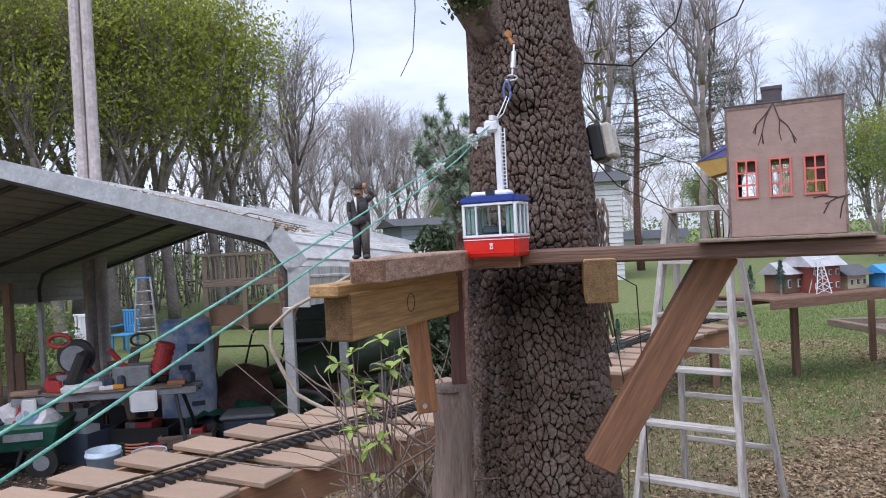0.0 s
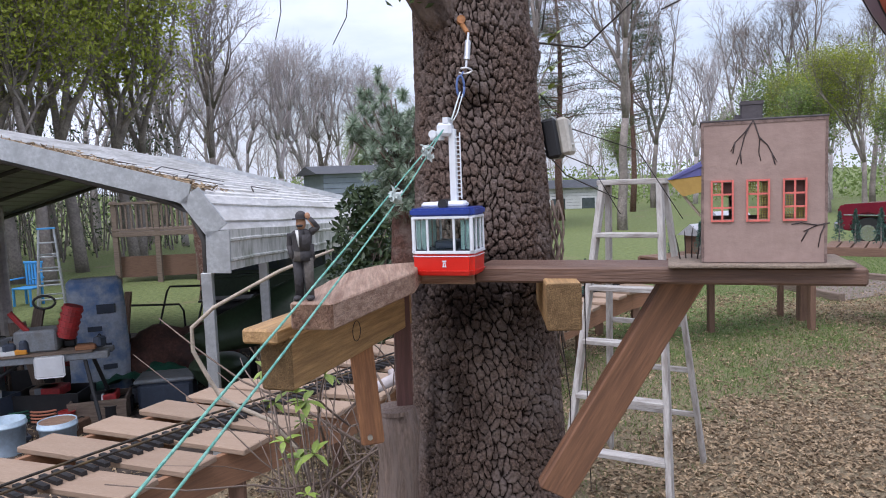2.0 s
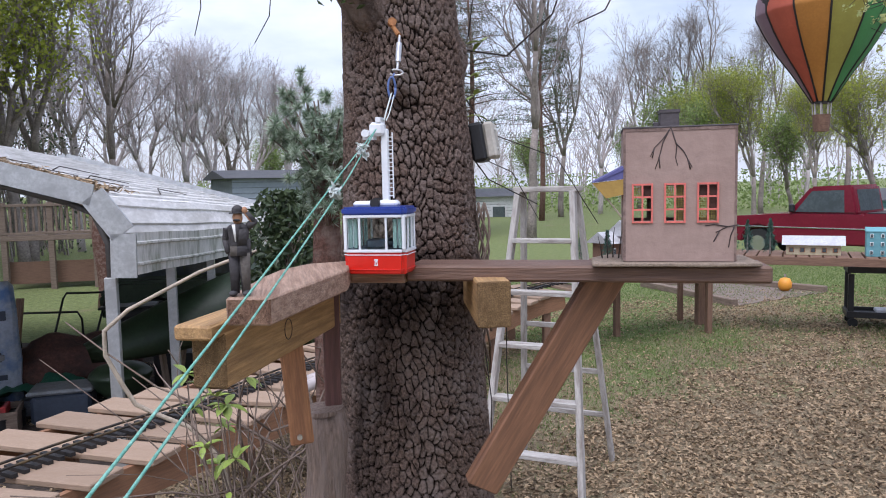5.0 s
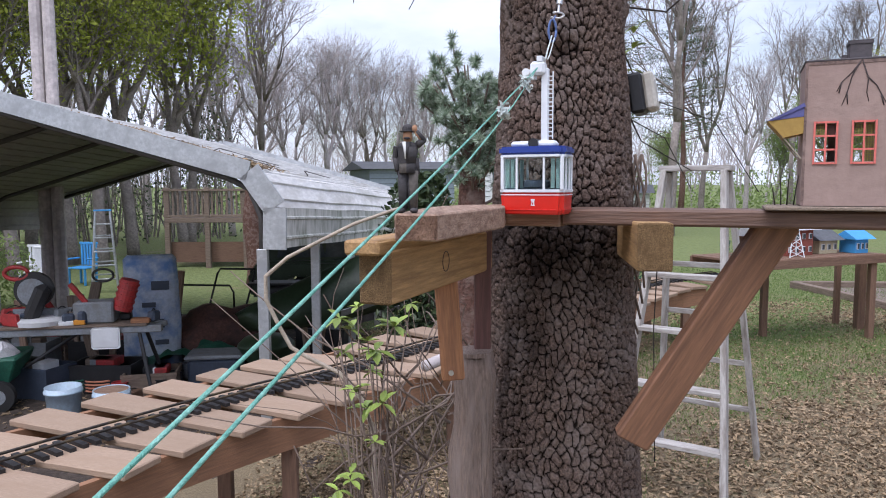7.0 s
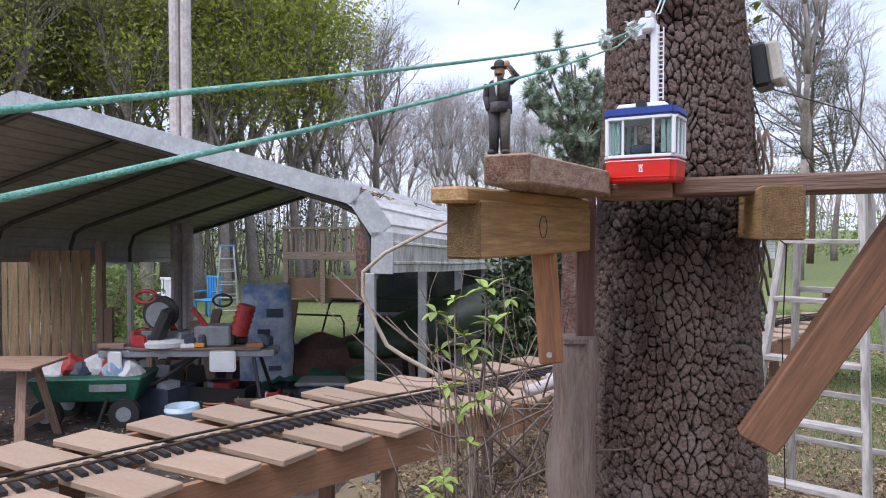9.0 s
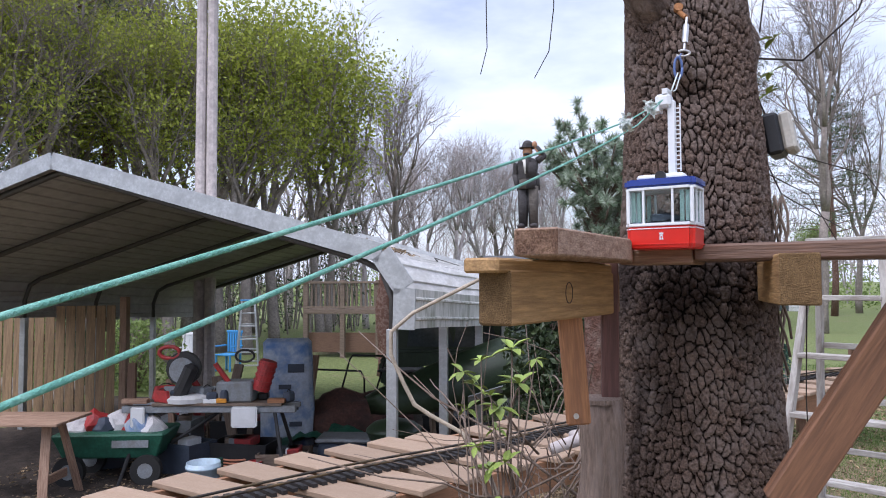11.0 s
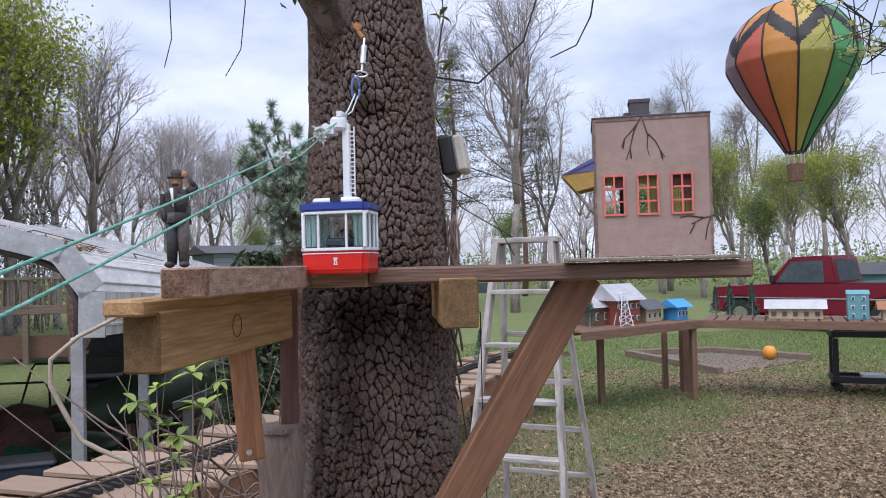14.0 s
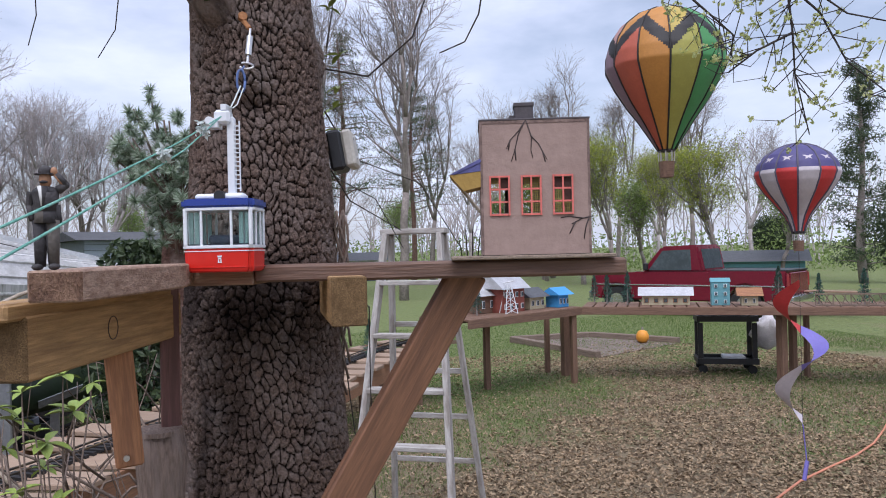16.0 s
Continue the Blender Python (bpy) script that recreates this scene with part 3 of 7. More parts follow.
part("root_vine", tubes([[((0.47 + 0.015 * math.sin(k + 5 * j), 2.10 + 0.012 * j, 1.95 - 0.045 * k), 0.0035) for k in range(9 + j)] for j in range(7)], 5), M["twig"], oak, "dry hairy vine on the trunk")

# ---- platform in the tree ----
PD, PN = Vector((0.905, -0.425, 0)), Vector((0.425, 0.905, 0))
P0 = Vector((0.20, 1.838, 0))
platform = thing("platform", (0.3, 1.9, 1.6), "wooden platform of boards and beams fixed to the tree", "platform")
a, b = P0 + PN * 0.07, P0 + PD * 0.80 + PN * 0.07
plank_part("plank", (a.x, a.y, 1.7965), (b.x, b.y, 1.7965), 0.14, 0.037, M["plank"], platform, "long dark stained plank with a rounded end", 0.005)
a, b = P0 - PD * 0.165 + PN * 0.06, P0 - PD * 0.002 + PN * 0.06
plank_part("filler_board", (a.x, a.y, 1.790), (b.x, b.y, 1.790), 0.12, 0.034, M["board"], platform, "short pale board", 0.003)
bd = slab([(-0.174, 1.405), (-0.103, 1.378), (0.055, 1.735), (0.085, 1.93), (-0.02, 1.90), (-0.085, 1.80), (-0.125, 1.66)], 1.777, 1.823, 0.003)
bd.normal_update()
for f in bd.faces:
    f.material_index = 1 if f.normal.y < -0.7 and abs(f.normal.z) < 0.3 and f.calc_center_median().y < 1.42 else 0
part("board", bd, [M["board_along"], M["end_brown"]], platform, "weathered pale board with a knot and rough sawn end", Matrix())
q0, q1 = Vector((-0.212, 1.462, 0)), Vector((0.03, 2.005, 0))
bm = box(0.59, 0.064, 0.098, 0.004)
bm.normal_update()
for f in bm.faces:
    f.material_index = 1 if f.normal.x < -0.5 else 0
part("beam", bm, [M["treated"], M["end_grain"]], platform, "yellowish treated beam with a knot", aim((q0.x, q0.y, 1.707), (q1.x, q1.y, 1.707)))
q0 -= (q1 - q0).normalized() * 0.035
plank_part("split_slab", (q0.x - 0.006, q0.y, 1.763), (q1.x - 0.006, q1.y, 1.763), 0.068, 0.026, M["treated"], platform, "split upper slab of the beam", 0.004)
part("knot", tubes([[((-0.0735 + 0.0075 * math.cos(w), 1.688 + 0.017 * math.cos(w) - 0.005, 1.712 + 0.021 * math.sin(w)), 0.0009) for w in np.linspace(0, 6.283, 22)]], 5), M["ink"], platform)
bm = box(0.42, 0.074, 0.102, 0.003)
bm.normal_update()
for f in bm.faces:
    f.material_index = 1 if f.normal.x < -0.5 else 0
part("block", bm, [M["treated"], M["end_grain"]], platform, "thick beam with rough sawn end", aim((0.366, 1.676, 1.738), (0.436, 2.09, 1.738)))
plank_part("brace", (0.375, 1.845, 1.26), (0.665, 1.735, 1.792), 0.036, 0.086, M["brace"], platform, "diagonal brown brace board", 0.004, (-1, 0, 0.5))
plank_part("post", (-0.052, 1.815, 1.428), (-0.070, 1.80, 1.664), 0.052, 0.050, M["cedar"], platform, "short orange-brown post", 0.004, (0, 1, 0))
part("screw", rods([((-0.058, 1.787, 1.447), (-0.058, 1.780, 1.447), 0.006)], 10), M["steel"], platform)
plank_part("rear_post", (0.030, 1.965, 1.44), (0.032, 1.965, 1.785), 0.04, 0.036, M["red_post"], platform, "dark red stained post", 0.003, (0, 1, 0))

log = thing("log_post", (0.0, 1.94, 0), "weathered grey split log standing upright", "post")
rows = []
for k in range(25):
    zz = ground_z(0, 1.94) - 0.05 + k * 0.0625
    rows.append(((0.004 + 0.006 * math.sin(k * 0.9), 1.94 + 0.004 * math.cos(k), min(zz, 1.455)), 0.050 + 0.02 * (1 - k / 24) + 0.004 * math.sin(k * 1.7)))
me = tubes([rows], 18)
for v in me.vertices:
    w = math.atan2(v.co.y - 1.94, v.co.x - 0.004)
    k = 1 + 0.06 * math.sin(5 * w) + 0.04 * math.sin(9 * w + v.co.z * 3) - 0.28 * math.exp(-((w + 1.35) / 0.09) ** 2)
    v.co.x, v.co.y = 0.004 + (v.co.x - 0.004) * k, 1.94 + (v.co.y - 1.94) * k
part("trunk", me, M["log"], log)
part("cap", cyl(0.052, 0.05, 0.01, 14, (0.004, 1.94, 1.453)), M["log"], log)

# ---- aerial tram ----
TW, TD = 0.146, 0.095
tram_m = Matrix.Translation((0.141, 1.828, 1.804)) @ Matrix.Rotation(math.atan2(-0.425, 0.905), 4, 'Z')
tram = thing("cable_car", tram_m.translation, "red white and blue model cable car hanging on green cords", "model cable car")


def tpart(name, bm, mat, label="", parent=None, smooth=False):
    return part(name, bm, mat, parent or tram, label, tram_m, smooth)


def ring_box(sx, sy, z0, z1, bevel=0.003, flare=0.0):
    bm = box(sx, sy, z1 - z0, 0, (0, 0, (z0 + z1) / 2))
    for v in bm.verts:
        if v.co.z < (z0 + z1) / 2:
            v.co.x *= 1 - flare
            v.co.y *= 1 - flare
    bmesh.ops.bevel(bm, geom=[e for e in bm.edges if abs(e.verts[0].co.z - e.verts[1].co.z) > 0.5 * (z1 - z0)], offset=0.010, segments=3, affect='EDGES')
    bmesh.ops.bevel(bm, geom=[e for e in bm.edges if abs(e.verts[0].co.z - e.verts[1].co.z) < 1e-5], offset=bevel, segments=2, affect='EDGES')
    return bm


body = tpart("body", ring_box(TW, TD, 0.0, 0.049, 0.003, 0.03), M["red_paint"], "glossy red lower body")
tpart("skirt_line", ring_box(TW + 0.002, TD + 0.002, 0.009, 0.0115, 0.0005), M["red_paint"])
tpart("stripe", ring_box(TW + 0.0025, TD + 0.0025, 0.0425, 0.0445, 0.0004), M["white_plastic"], "thin white stripe")
tpart("sill", ring_box(TW + 0.004, TD + 0.004, 0.049, 0.0555, 0.001), M["white_plastic"], "white window sill")
tpart("floor", box(TW - 0.01, TD - 0.01, 0.002, 0, (0, 0, 0.057)), M["tote"])
for sx in (-1, 1):
    for sy in (-1, 1):
        tpart("corner_post", box(0.008, 0.008, 0.075, 0.002, (sx * (TW / 2 - 0.005), sy * (TD / 2 - 0.005), 0.092)), M["white_plastic"])
for sy in (-1, 1):
    for x in (-0.034, 0.028):
        tpart("mullion", box(0.005, 0.005, 0.075, 0.001, (x, sy * (TD / 2 - 0.003), 0.092)), M["white_plastic"])
    for x0, x1 in ((-TW / 2 + 0.009, -0.037), (-0.031, 0.025), (0.031, TW / 2 - 0.009)):
        tpart("pane", box(x1 - x0, 0.0015, 0.068, 0, ((x0 + x1) / 2, sy * (TD / 2 - 0.004), 0.0905)), glass)
for sx in (-1, 1):
    for y in (-0.016, 0.016):
        tpart("mullion", box(0.005, 0.005, 0.075, 0.001, (sx * (TW / 2 - 0.003), y, 0.092)), M["white_plastic"])
    tpart("pane", box(0.0015, TD - 0.018, 0.068, 0, (sx * (TW / 2 - 0.0045), 0, 0.0905)), glass)
for x in (-0.058, -0.046, 0.046, 0.058):
    for y in (-0.036, 0.036):
        tpart("curtain", box(0.009, 0.003, 0.066, 0.001, (x, y, 0.091)), M["pale_curtain"], "pale green curtain")
tpart("seat", box(0.05, 0.06, 0.02, 0.004, (0.0, 0.0, 0.067)), M["tote"])
tpart("roof_edge", ring_box(TW + 0.003, TD + 0.003, 0.127, 0.133, 0.001), M["white_plastic"])
tpart("roof", ring_box(TW + 0.007, TD + 0.007, 0.133, 0.151, 0.004), M["blue_paint"], "dark blue roof")
dome = box(0.055, 0.05, 0.013, 0.005, (-0.028, 0, 0.157))
tpart("roof_hatch", dome, M["white_plastic"], "white raised roof cover")
tpart("pivot", rods([((-0.003, -0.026, 0.159), (-0.003, 0.026, 0.159), 0.011)], 16), M["black"], "black pivot drum")
tpart("arm_foot", box(0.05, 0.035, 0.016, 0.006, (0.022, 0, 0.157)), M["white_plastic"])
plate = bmesh.new()
for x, z, w, h in ((0, 0.0325, 0.009, 0.0035), (0, 0.0285, 0.006, 0.003), (-0.0025, 0.024, 0.002, 0.005), (0.0025, 0.024, 0.002, 0.005), (0, 0.0205, 0.009, 0.002)):
    add_box(plate, w, 0.0012, h, (x + 0.004, -TD / 2 - 0.0003, z))
tpart("emblem", plate, M["white_plastic"], "small white painted emblem")
arm = bmesh.new()
add_box(arm, 0.016, 0.014, 0.165, (0.018, 0, 0.243))
bmesh.ops.bevel(arm, geom=arm.edges[:], offset=0.002, segments=1, affect='EDGES')
am = tpart("hanger_arm", arm, M["white_plastic"], "tall white hanger arm")
for k in range(15):
    tpart("rung", box(0.010, 0.004, 0.0022, 0, (0.031, -0.004, 0.175 + k * 0.0094)), M["white_plastic"], "", am)
tpart("rung_rail", box(0.0022, 0.004, 0.148, 0, (0.0365, -0.004, 0.243)), M["white_plastic"], "", am)
head = box(0.034, 0.03, 0.03, 0.006, (0.003, -0.004, 0.325))
add_box(head, 0.024, 0.03, 0.02, (-0.016, -0.006, 0.312))
add_box(head, 0.012, 0.036, 0.012, (0.008, 0, 0.345))
tpart("carriage", head, M["white_plastic"], "white roller carriage at the arm top")
for k in (-1, 1):
    tpart("roller", rods([((-0.02, -0.004 + k * 0.018, 0.315), (-0.02, -0.004 + k * 0.024, 0.315), 0.009)], 14), M["white_plastic"])

# cords that run from the carriage past the camera
cords = thing("cord", (0.13, 1.79, 2.13), "two taut thin green cords holding the cable car", "cord")
H = Vector((0.135, 1.80, 2.127))
for d, sag, o in (((-0.2955, -1.0, -0.2985), 0.0166, (-0.0228, 0, -0.021)), ((-0.299, -1.0, -0.3246), 0.0248, (-0.012, 0, -0.0267))):
    rope_line = [(H + Vector(o) * min(1.0, 4 * t) + Vector(d) * t + Vector((0, 0, sag * t * t)), 0.0014) for t in np.linspace(0, 5.0, 40)]
    part("strand", tubes([rope_line], 7), M["rope"], cords)
for t in (0.16, 0.40):
    e = H + Vector((-0.315, -1.0, -0.34)) * t
    part("knot", flakes([tuple(e + Vector((rnd.gauss(0, .006), rnd.gauss(0, .006), rnd.gauss(0, .006)))) for _ in range(60)], 0.012, 9), M["cord_white"], cords, "frayed white knot")

tb = thing("turnbuckle", (0.21, 2.0, 2.3), "steel turnbuckle on an orange eye bolt in the trunk", "turnbuckle")
part("eye_bolt", rods([((0.215, 2.03, 2.405), (0.224, 1.985, 2.372), 0.006), ((0.214, 2.03, 2.41), (0.2135, 2.018, 2.413), 0.011)], 12), M["rust"], tb, "orange screw eye")
part("barrel", rods([((0.223, 1.98, 2.352), (0.217, 1.97, 2.305), 0.0075), ((0.225, 1.982, 2.372), (0.214, 1.966, 2.285), 0.003)], 12), M["steel"], tb)
part("hook", tubes([[((0.210 + 0.017 * math.cos(w), 1.962, 2.278 + 0.007 * math.sin(w)), 0.0026) for w in np.linspace(-2.6, 2.2, 14)]], 8), M["steel"], tb, "pale ring hook")
part("clip", tubes([[((0.196 + 0.009 * math.cos(w), 1.945, 2.238 + 0.026 * math.sin(w)), 0.003) for w in np.linspace(0, 6.283, 18)], [((0.205, 1.955, 2.275), 0.002), ((0.197, 1.945, 2.26), 0.002)]], 8), M["cord_blue"], tb, "blue snap clip")
part("tie_cord", tubes([[((0.194, 1.94, 2.225), 0.0018), ((0.17, 1.87, 2.175), 0.0018), ((0.155, 1.81, 2.148), 0.0018)], [((0.2, 1.94, 2.22), 0.0015), ((0.178, 1.88, 2.17), 0.0015), ((0.16, 1.81, 2.148), 0.0015)]], 6), M["cord_white"], tb, "white tie cord")

# flood lamp on the trunk
fl = thing("flood_lamp", (0.5, 2.24, 2.12), "small black and beige flood lamp strapped to the trunk", "lamp")
fm = Matrix.Translation((0.506, 2.215, 2.123)) @ Matrix.Rotation(radians(-24), 4, 'Z') @ Matrix.Rotation(radians(-9), 4, 'Y')
part("housing", box(0.042, 0.10, 0.112, 0.008, (-0.014, 0, 0)), M["black"], fl, "black rear housing", fm)
part("front", box(0.030, 0.094, 0.104, 0.007, (0.022, 0, 0)), M["lamp_beige"], fl, "beige front cover", fm)
for k in (-1, 1):
    part("stud", rods([((0.036, -0.015, k * 0.028), (0.040, -0.015, k * 0.028), 0.005)], 10), M["steel"], fl, "", fm)
part("bracket", rods([((-0.03, 0, 0), (-0.075, 0.02, 0), 0.012)], 10), M["black"], fl, "", fm)


# ---- figurine on the board ----
def figurine():
    bm = bmesh.new()

    def blob(c, r, mat, rot=0.0):
        k = len(bm.faces)
        bmesh.ops.create_uvsphere(bm, u_segments=12, v_segments=8, radius=1, matrix=Matrix.Translation(c) @ Matrix.Rotation(rot, 4, 'Y') @ Matrix.Diagonal((*r, 1)))
        bm.faces.ensure_lookup_table()
        for f in bm.faces[k:]:
            f.material_index, f.smooth = mat, True

    def limb(p, q, r0, r1, mat):
        k = len(bm.faces)
        rod_into(bm, p, q, r0, r1, 12)
        bm.faces.ensure_lookup_table()
        for f in bm.faces[k:]:
            f.material_index, f.smooth = mat, True

    for s in (-1, 1):
        limb((s * 0.009, 0, 0.004), (s * 0.0075, 0, 0.066), 0.0072, 0.0105, 1)
        blob((s * 0.011, -0.006, 0.004), (0.007, 0.014, 0.0045), 0)
    limb((0, 0, 0.062), (0, 0, 0.080), 0.0165, 0.0145, 1)
    limb((0, 0, 0.078), (0, 0, 0.103), 0.0155, 0.018, 0)
    blob((0, 0, 0.103), (0.0185, 0.011, 0.009), 0)
    limb((0.0, -0.0150, 0.084), (0.0, -0.0125, 0.110), 0.0025, 0.0075, 3)
    for s in (-1, 1):
        limb((s * 0.011, 0.002, 0.086), (s * 0.015, 0.004, 0.060), 0.008, 0.005, 0)
    limb((-0.019, 0, 0.104), (-0.0225, 0.002, 0.085), 0.0058, 0.005, 0)
    limb((-0.0225, 0.002, 0.086), (-0.017, -0.004, 0.066), 0.005, 0.0042, 0)
    limb((0.016, 0, 0.106), (0.0265, 0, 0.113), 0.0062, 0.0052, 0)
    blob((0.0265, 0, 0.113), (0.0055, 0.005, 0.0055), 0)
    limb((0.0265, 0, 0.113), (0.0150, -0.003, 0.1275), 0.0052, 0.0042, 0)
    blob((0.0125, -0.004, 0.131), (0.0048, 0.004, 0.0058), 2)
    blob((0, -0.001, 0.120), (0.0085, 0.009, 0.0115), 2)
    limb((0, 0, 0.105), (0, 0, 0.113), 0.005, 0.005, 3)
    blob((0, -0.0092, 0.1165), (0.0058, 0.0025, 0.0022), 0)
    limb((0, 0, 0.1265), (0, 0, 0.128), 0.0145, 0.0145, 0)
    blob((0, 0, 0.131), (0.0095, 0.0095, 0.0085), 0)
    return bm


solo("figurine", figurine(), [M["suit"], M["trousers"], M["skin"], M["shirt"]], "small painted figurine in dark suit and round hat, one arm raised", "figurine",
     m=Matrix.Translation((-0.150, 1.425, 1.8235)) @ Matrix.Rotation(radians(-10), 4, 'Z') @ Matrix.Diagonal((1.0, 1.0, 1.08, 1)))

# ---- cardboard house ----
HW, HD, HH = 0.232, 0.15, 0.285
house_m = Matrix.Translation((0.750, 1.575, 1.826)) @ Matrix.Rotation(math.atan2(-0.425, 0.905), 4, 'Z')
house = thing("cardboard_house", house_m.translation, "brown cardboard model house with painted windows and blue awning", "model house")


def hpart(name, bm, mat, label="", parent=None):
    return part(name, bm, mat, parent or house, label, house_m)


WIN = [(-0.076 + 0.067 * k, 0.0) for k in range(3)]
PANES = ("gdoooo", "ggogog", "ddgdgg")
WW, W0, W1 = 0.036, 0.088, 0.163


def pierced(y, openings, thick, x0, x1, h):
    """A wall along x at y with rectangular openings (x0, x1, z0, z1) cut right through."""
    bm = bmesh.new()
    xs = sorted({x0, x1, *[v for o in openings for v in o[:2]]})
    zs = sorted({0.0, h, *[v for o in openings for v in o[2:]]})
    for i in range(len(xs) - 1):
        for j in range(len(zs) - 1):
            cx, cz = (xs[i] + xs[i + 1]) / 2, (zs[j] + zs[j + 1]) / 2
            if not any(o[0] < cx < o[1] and o[2] < cz < o[3] for o in openings):
                add_box(bm, xs[i + 1] - xs[i], thick, zs[j + 1] - zs[j], (cx, y, cz))
    bmesh.ops.remove_doubles(bm, verts=bm.verts[:], dist=1e-5)
    seen = {}
    for f in bm.faces:
        seen.setdefault(frozenset(v.index for v in f.verts), []).append(f)
    bm.verts.index_update()
    seen = {}
    for f in bm.faces:
        seen.setdefault(frozenset(v.index for v in f.verts), []).append(f)
    bmesh.ops.delete(bm, geom=[f for fs in seen.values() if len(fs) > 1 for f in fs], context='FACES_ONLY')
    return bm


ops = [(x - WW / 2, x + WW / 2, W0, W1) for x, _ in WIN]
hpart("front_wall", pierced(0.002, ops, 0.004, -HW / 2, HW / 2, HH), M["card"])
hpart("rear_wall", pierced(HD - 0.002, ops, 0.004, -HW / 2, HW / 2, HH), M["card"])
for s in (-1, 1):
    hpart("side_wall", box(0.004, HD - 0.008, HH, 0, (s * (HW / 2 - 0.002), HD / 2, HH / 2)), M["card"])
hpart("roof", box(HW + 0.004, HD + 0.004, 0.004, 0.001, (0, HD / 2, HH + 0.002)), M["card_dark"], "dark flat roof edge")
for x, _ in WIN:
    fr = bmesh.new()
    for dx in (-WW / 2 - 0.002, 0, WW / 2 + 0.002):
        add_box(fr, 0.0036, 0.003, W1 - W0 + 0.010, (x + dx, -0.002, (W0 + W1) / 2))
    for k in range(4):
        add_box(fr, WW - 0.001, 0.0028, 0.0036, (x, -0.002, W0 - 0.003 + (W1 - W0 + 0.006) * k / 3))
    wf = hpart("window", fr, M["salmon"], "salmon painted window frame")
    for k, code in enumerate(PANES[WIN.index((x, 0.0))]):
        px, pz, pw, ph = x + (-0.25, 0.25)[k % 2] * WW, W1 - (k // 2 + 0.5) * (W1 - W0) / 3, WW / 2, (W1 - W0) / 3
        if code == "d":
            hpart("pane_card", box(pw, 0.002, ph, 0, (px, 0.007, pz)), M["card_brown"], "dark brown card behind a pane", wf)
        elif code == "g":
            gr = bmesh.new()
            for q in range(5):
                add_box(gr, 0.0015, 0.0015, ph, (px - pw / 2 + pw * q / 4, 0.0075, pz))
            for q in range(6):
                add_box(gr, pw, 0.0015, 0.0015, (px, 0.0095, pz - ph / 2 + ph * q / 5))
            hpart("grille", gr, M["mesh_yellow"], "ochre window grid", wf)
for sx in (-1, 1):
    hpart("edge_band", box(0.005, 0.0012, HH, 0, (sx * (HW / 2 - 0.0025), -0.0006, HH / 2)), M["card_soot"], "dark painted wall edge")
hpart("edge_band", box(HW - 0.011, 0.0012, 0.006, 0, (0, -0.0006, HH - 0.003)), M["card_soot"], "dark painted wall edge")
ch = box(0.040, 0.04, 0.032, 0.002, (-0.020, 0.03, HH + 0.018))
add_box(ch, 0.043, 0.043, 0.007, (-0.020, 0.03, HH + 0.036))
add_box(ch, 0.014, 0.03, 0.012, (-0.044, 0.035, HH + 0.008))
hpart("chimney", ch, M["card_dark"], "dark grey card chimney")
lines = [[(-0.018, 0.285), (-0.034, 0.262), (-0.052, 0.243), (-0.060, 0.225)], [(-0.022, 0.280), (-0.034, 0.255), (-0.042, 0.222), (-0.050, 0.198)], [(-0.018, 0.286), (-0.006, 0.248), (-0.008, 0.222), (-0.004, 0.204)],
         [(-0.008, 0.252), (0.008, 0.235), (0.018, 0.215), (0.026, 0.200)], [(0.017, 0.216), (0.022, 0.196)], [(-0.052, 0.243), (-0.056, 0.222)], [(-0.042, 0.224), (-0.040, 0.200)],
         [(0.120, 0.078), (0.098, 0.074), (0.074, 0.062)], [(0.112, 0.076), (0.104, 0.055), (0.100, 0.030)], [(0.098, 0.074), (0.070, 0.079), (0.052, 0.076)], [(0.082, 0.066), (0.070, 0.042)]]
hpart("painted_branch", tubes([[((x, -0.0005, z), 0.0016 * (1 - 0.2 * i)) for i, (x, z) in enumerate(ln)] for ln in lines], 5), M["ink"], "dark painted bare branches")
aw = bmesh.new()
prof = [(-HW / 2, 0.206), (-HW / 2 - 0.067, 0.172), (-HW / 2, 0.179)]
va, vb = [aw.verts.new((x, -0.004, z)) for x, z in prof], [aw.verts.new((x, 0.085, z + 0.004)) for x, z in prof]
aw.faces.new(va), aw.faces.new(list(reversed(vb)))
for k in range(3):
    aw.faces.new((va[(k + 1) % 3], va[k], vb[k], vb[(k + 1) % 3]))
bmesh.ops.recalc_face_normals(aw, faces=aw.faces[:])
hpart("awning", aw, M["awning_blue"], "blue awning top")
hpart("valance", slab([(0, 0), (0.066, 0.007), (0.066, -0.026), (0.030, -0.034)], 0, 0.085), M["awning_gold"], "ochre underside of the awning").matrix_basis = house_m @ Matrix.Translation((-HW / 2 - 0.066, 0.082, 0.1715)) @ Matrix.Rotation(radians(90), 4, 'X')
hpart("awning_edge", slab([(-HW / 2 - 0.066, -0.006), (-HW / 2, -0.006), (-HW / 2, -0.003), (-HW / 2 - 0.066, -0.003)], 0.172, 0.176), M["awning_blue"]).matrix_basis = house_m @ Matrix.Translation((-HW / 2, 0, 0.204)) @ Matrix.Rotation(-0.408, 4, 'Y') @ Matrix.Translation((HW / 2, 0, -0.178))
for y in (0.0, 0.075):
    hpart("strut", rods([((-HW / 2 - 0.062, y, 0.172), (-HW / 2 - 0.002, y + 0.01, 0.095), 0.0018)], 6), M["pale_vine"], "thin wooden strut")
hpart("base_sheet", slab([(-0.185, 0.10), (-0.182, -0.03), (-0.05, -0.022), (0.06, -0.028), (0.166, -0.012), (0.158, 0.17), (-0.15, 0.175)], -0.0095, -0.0015, 0.002), M["card_edge"], "warped layered cardboard base")
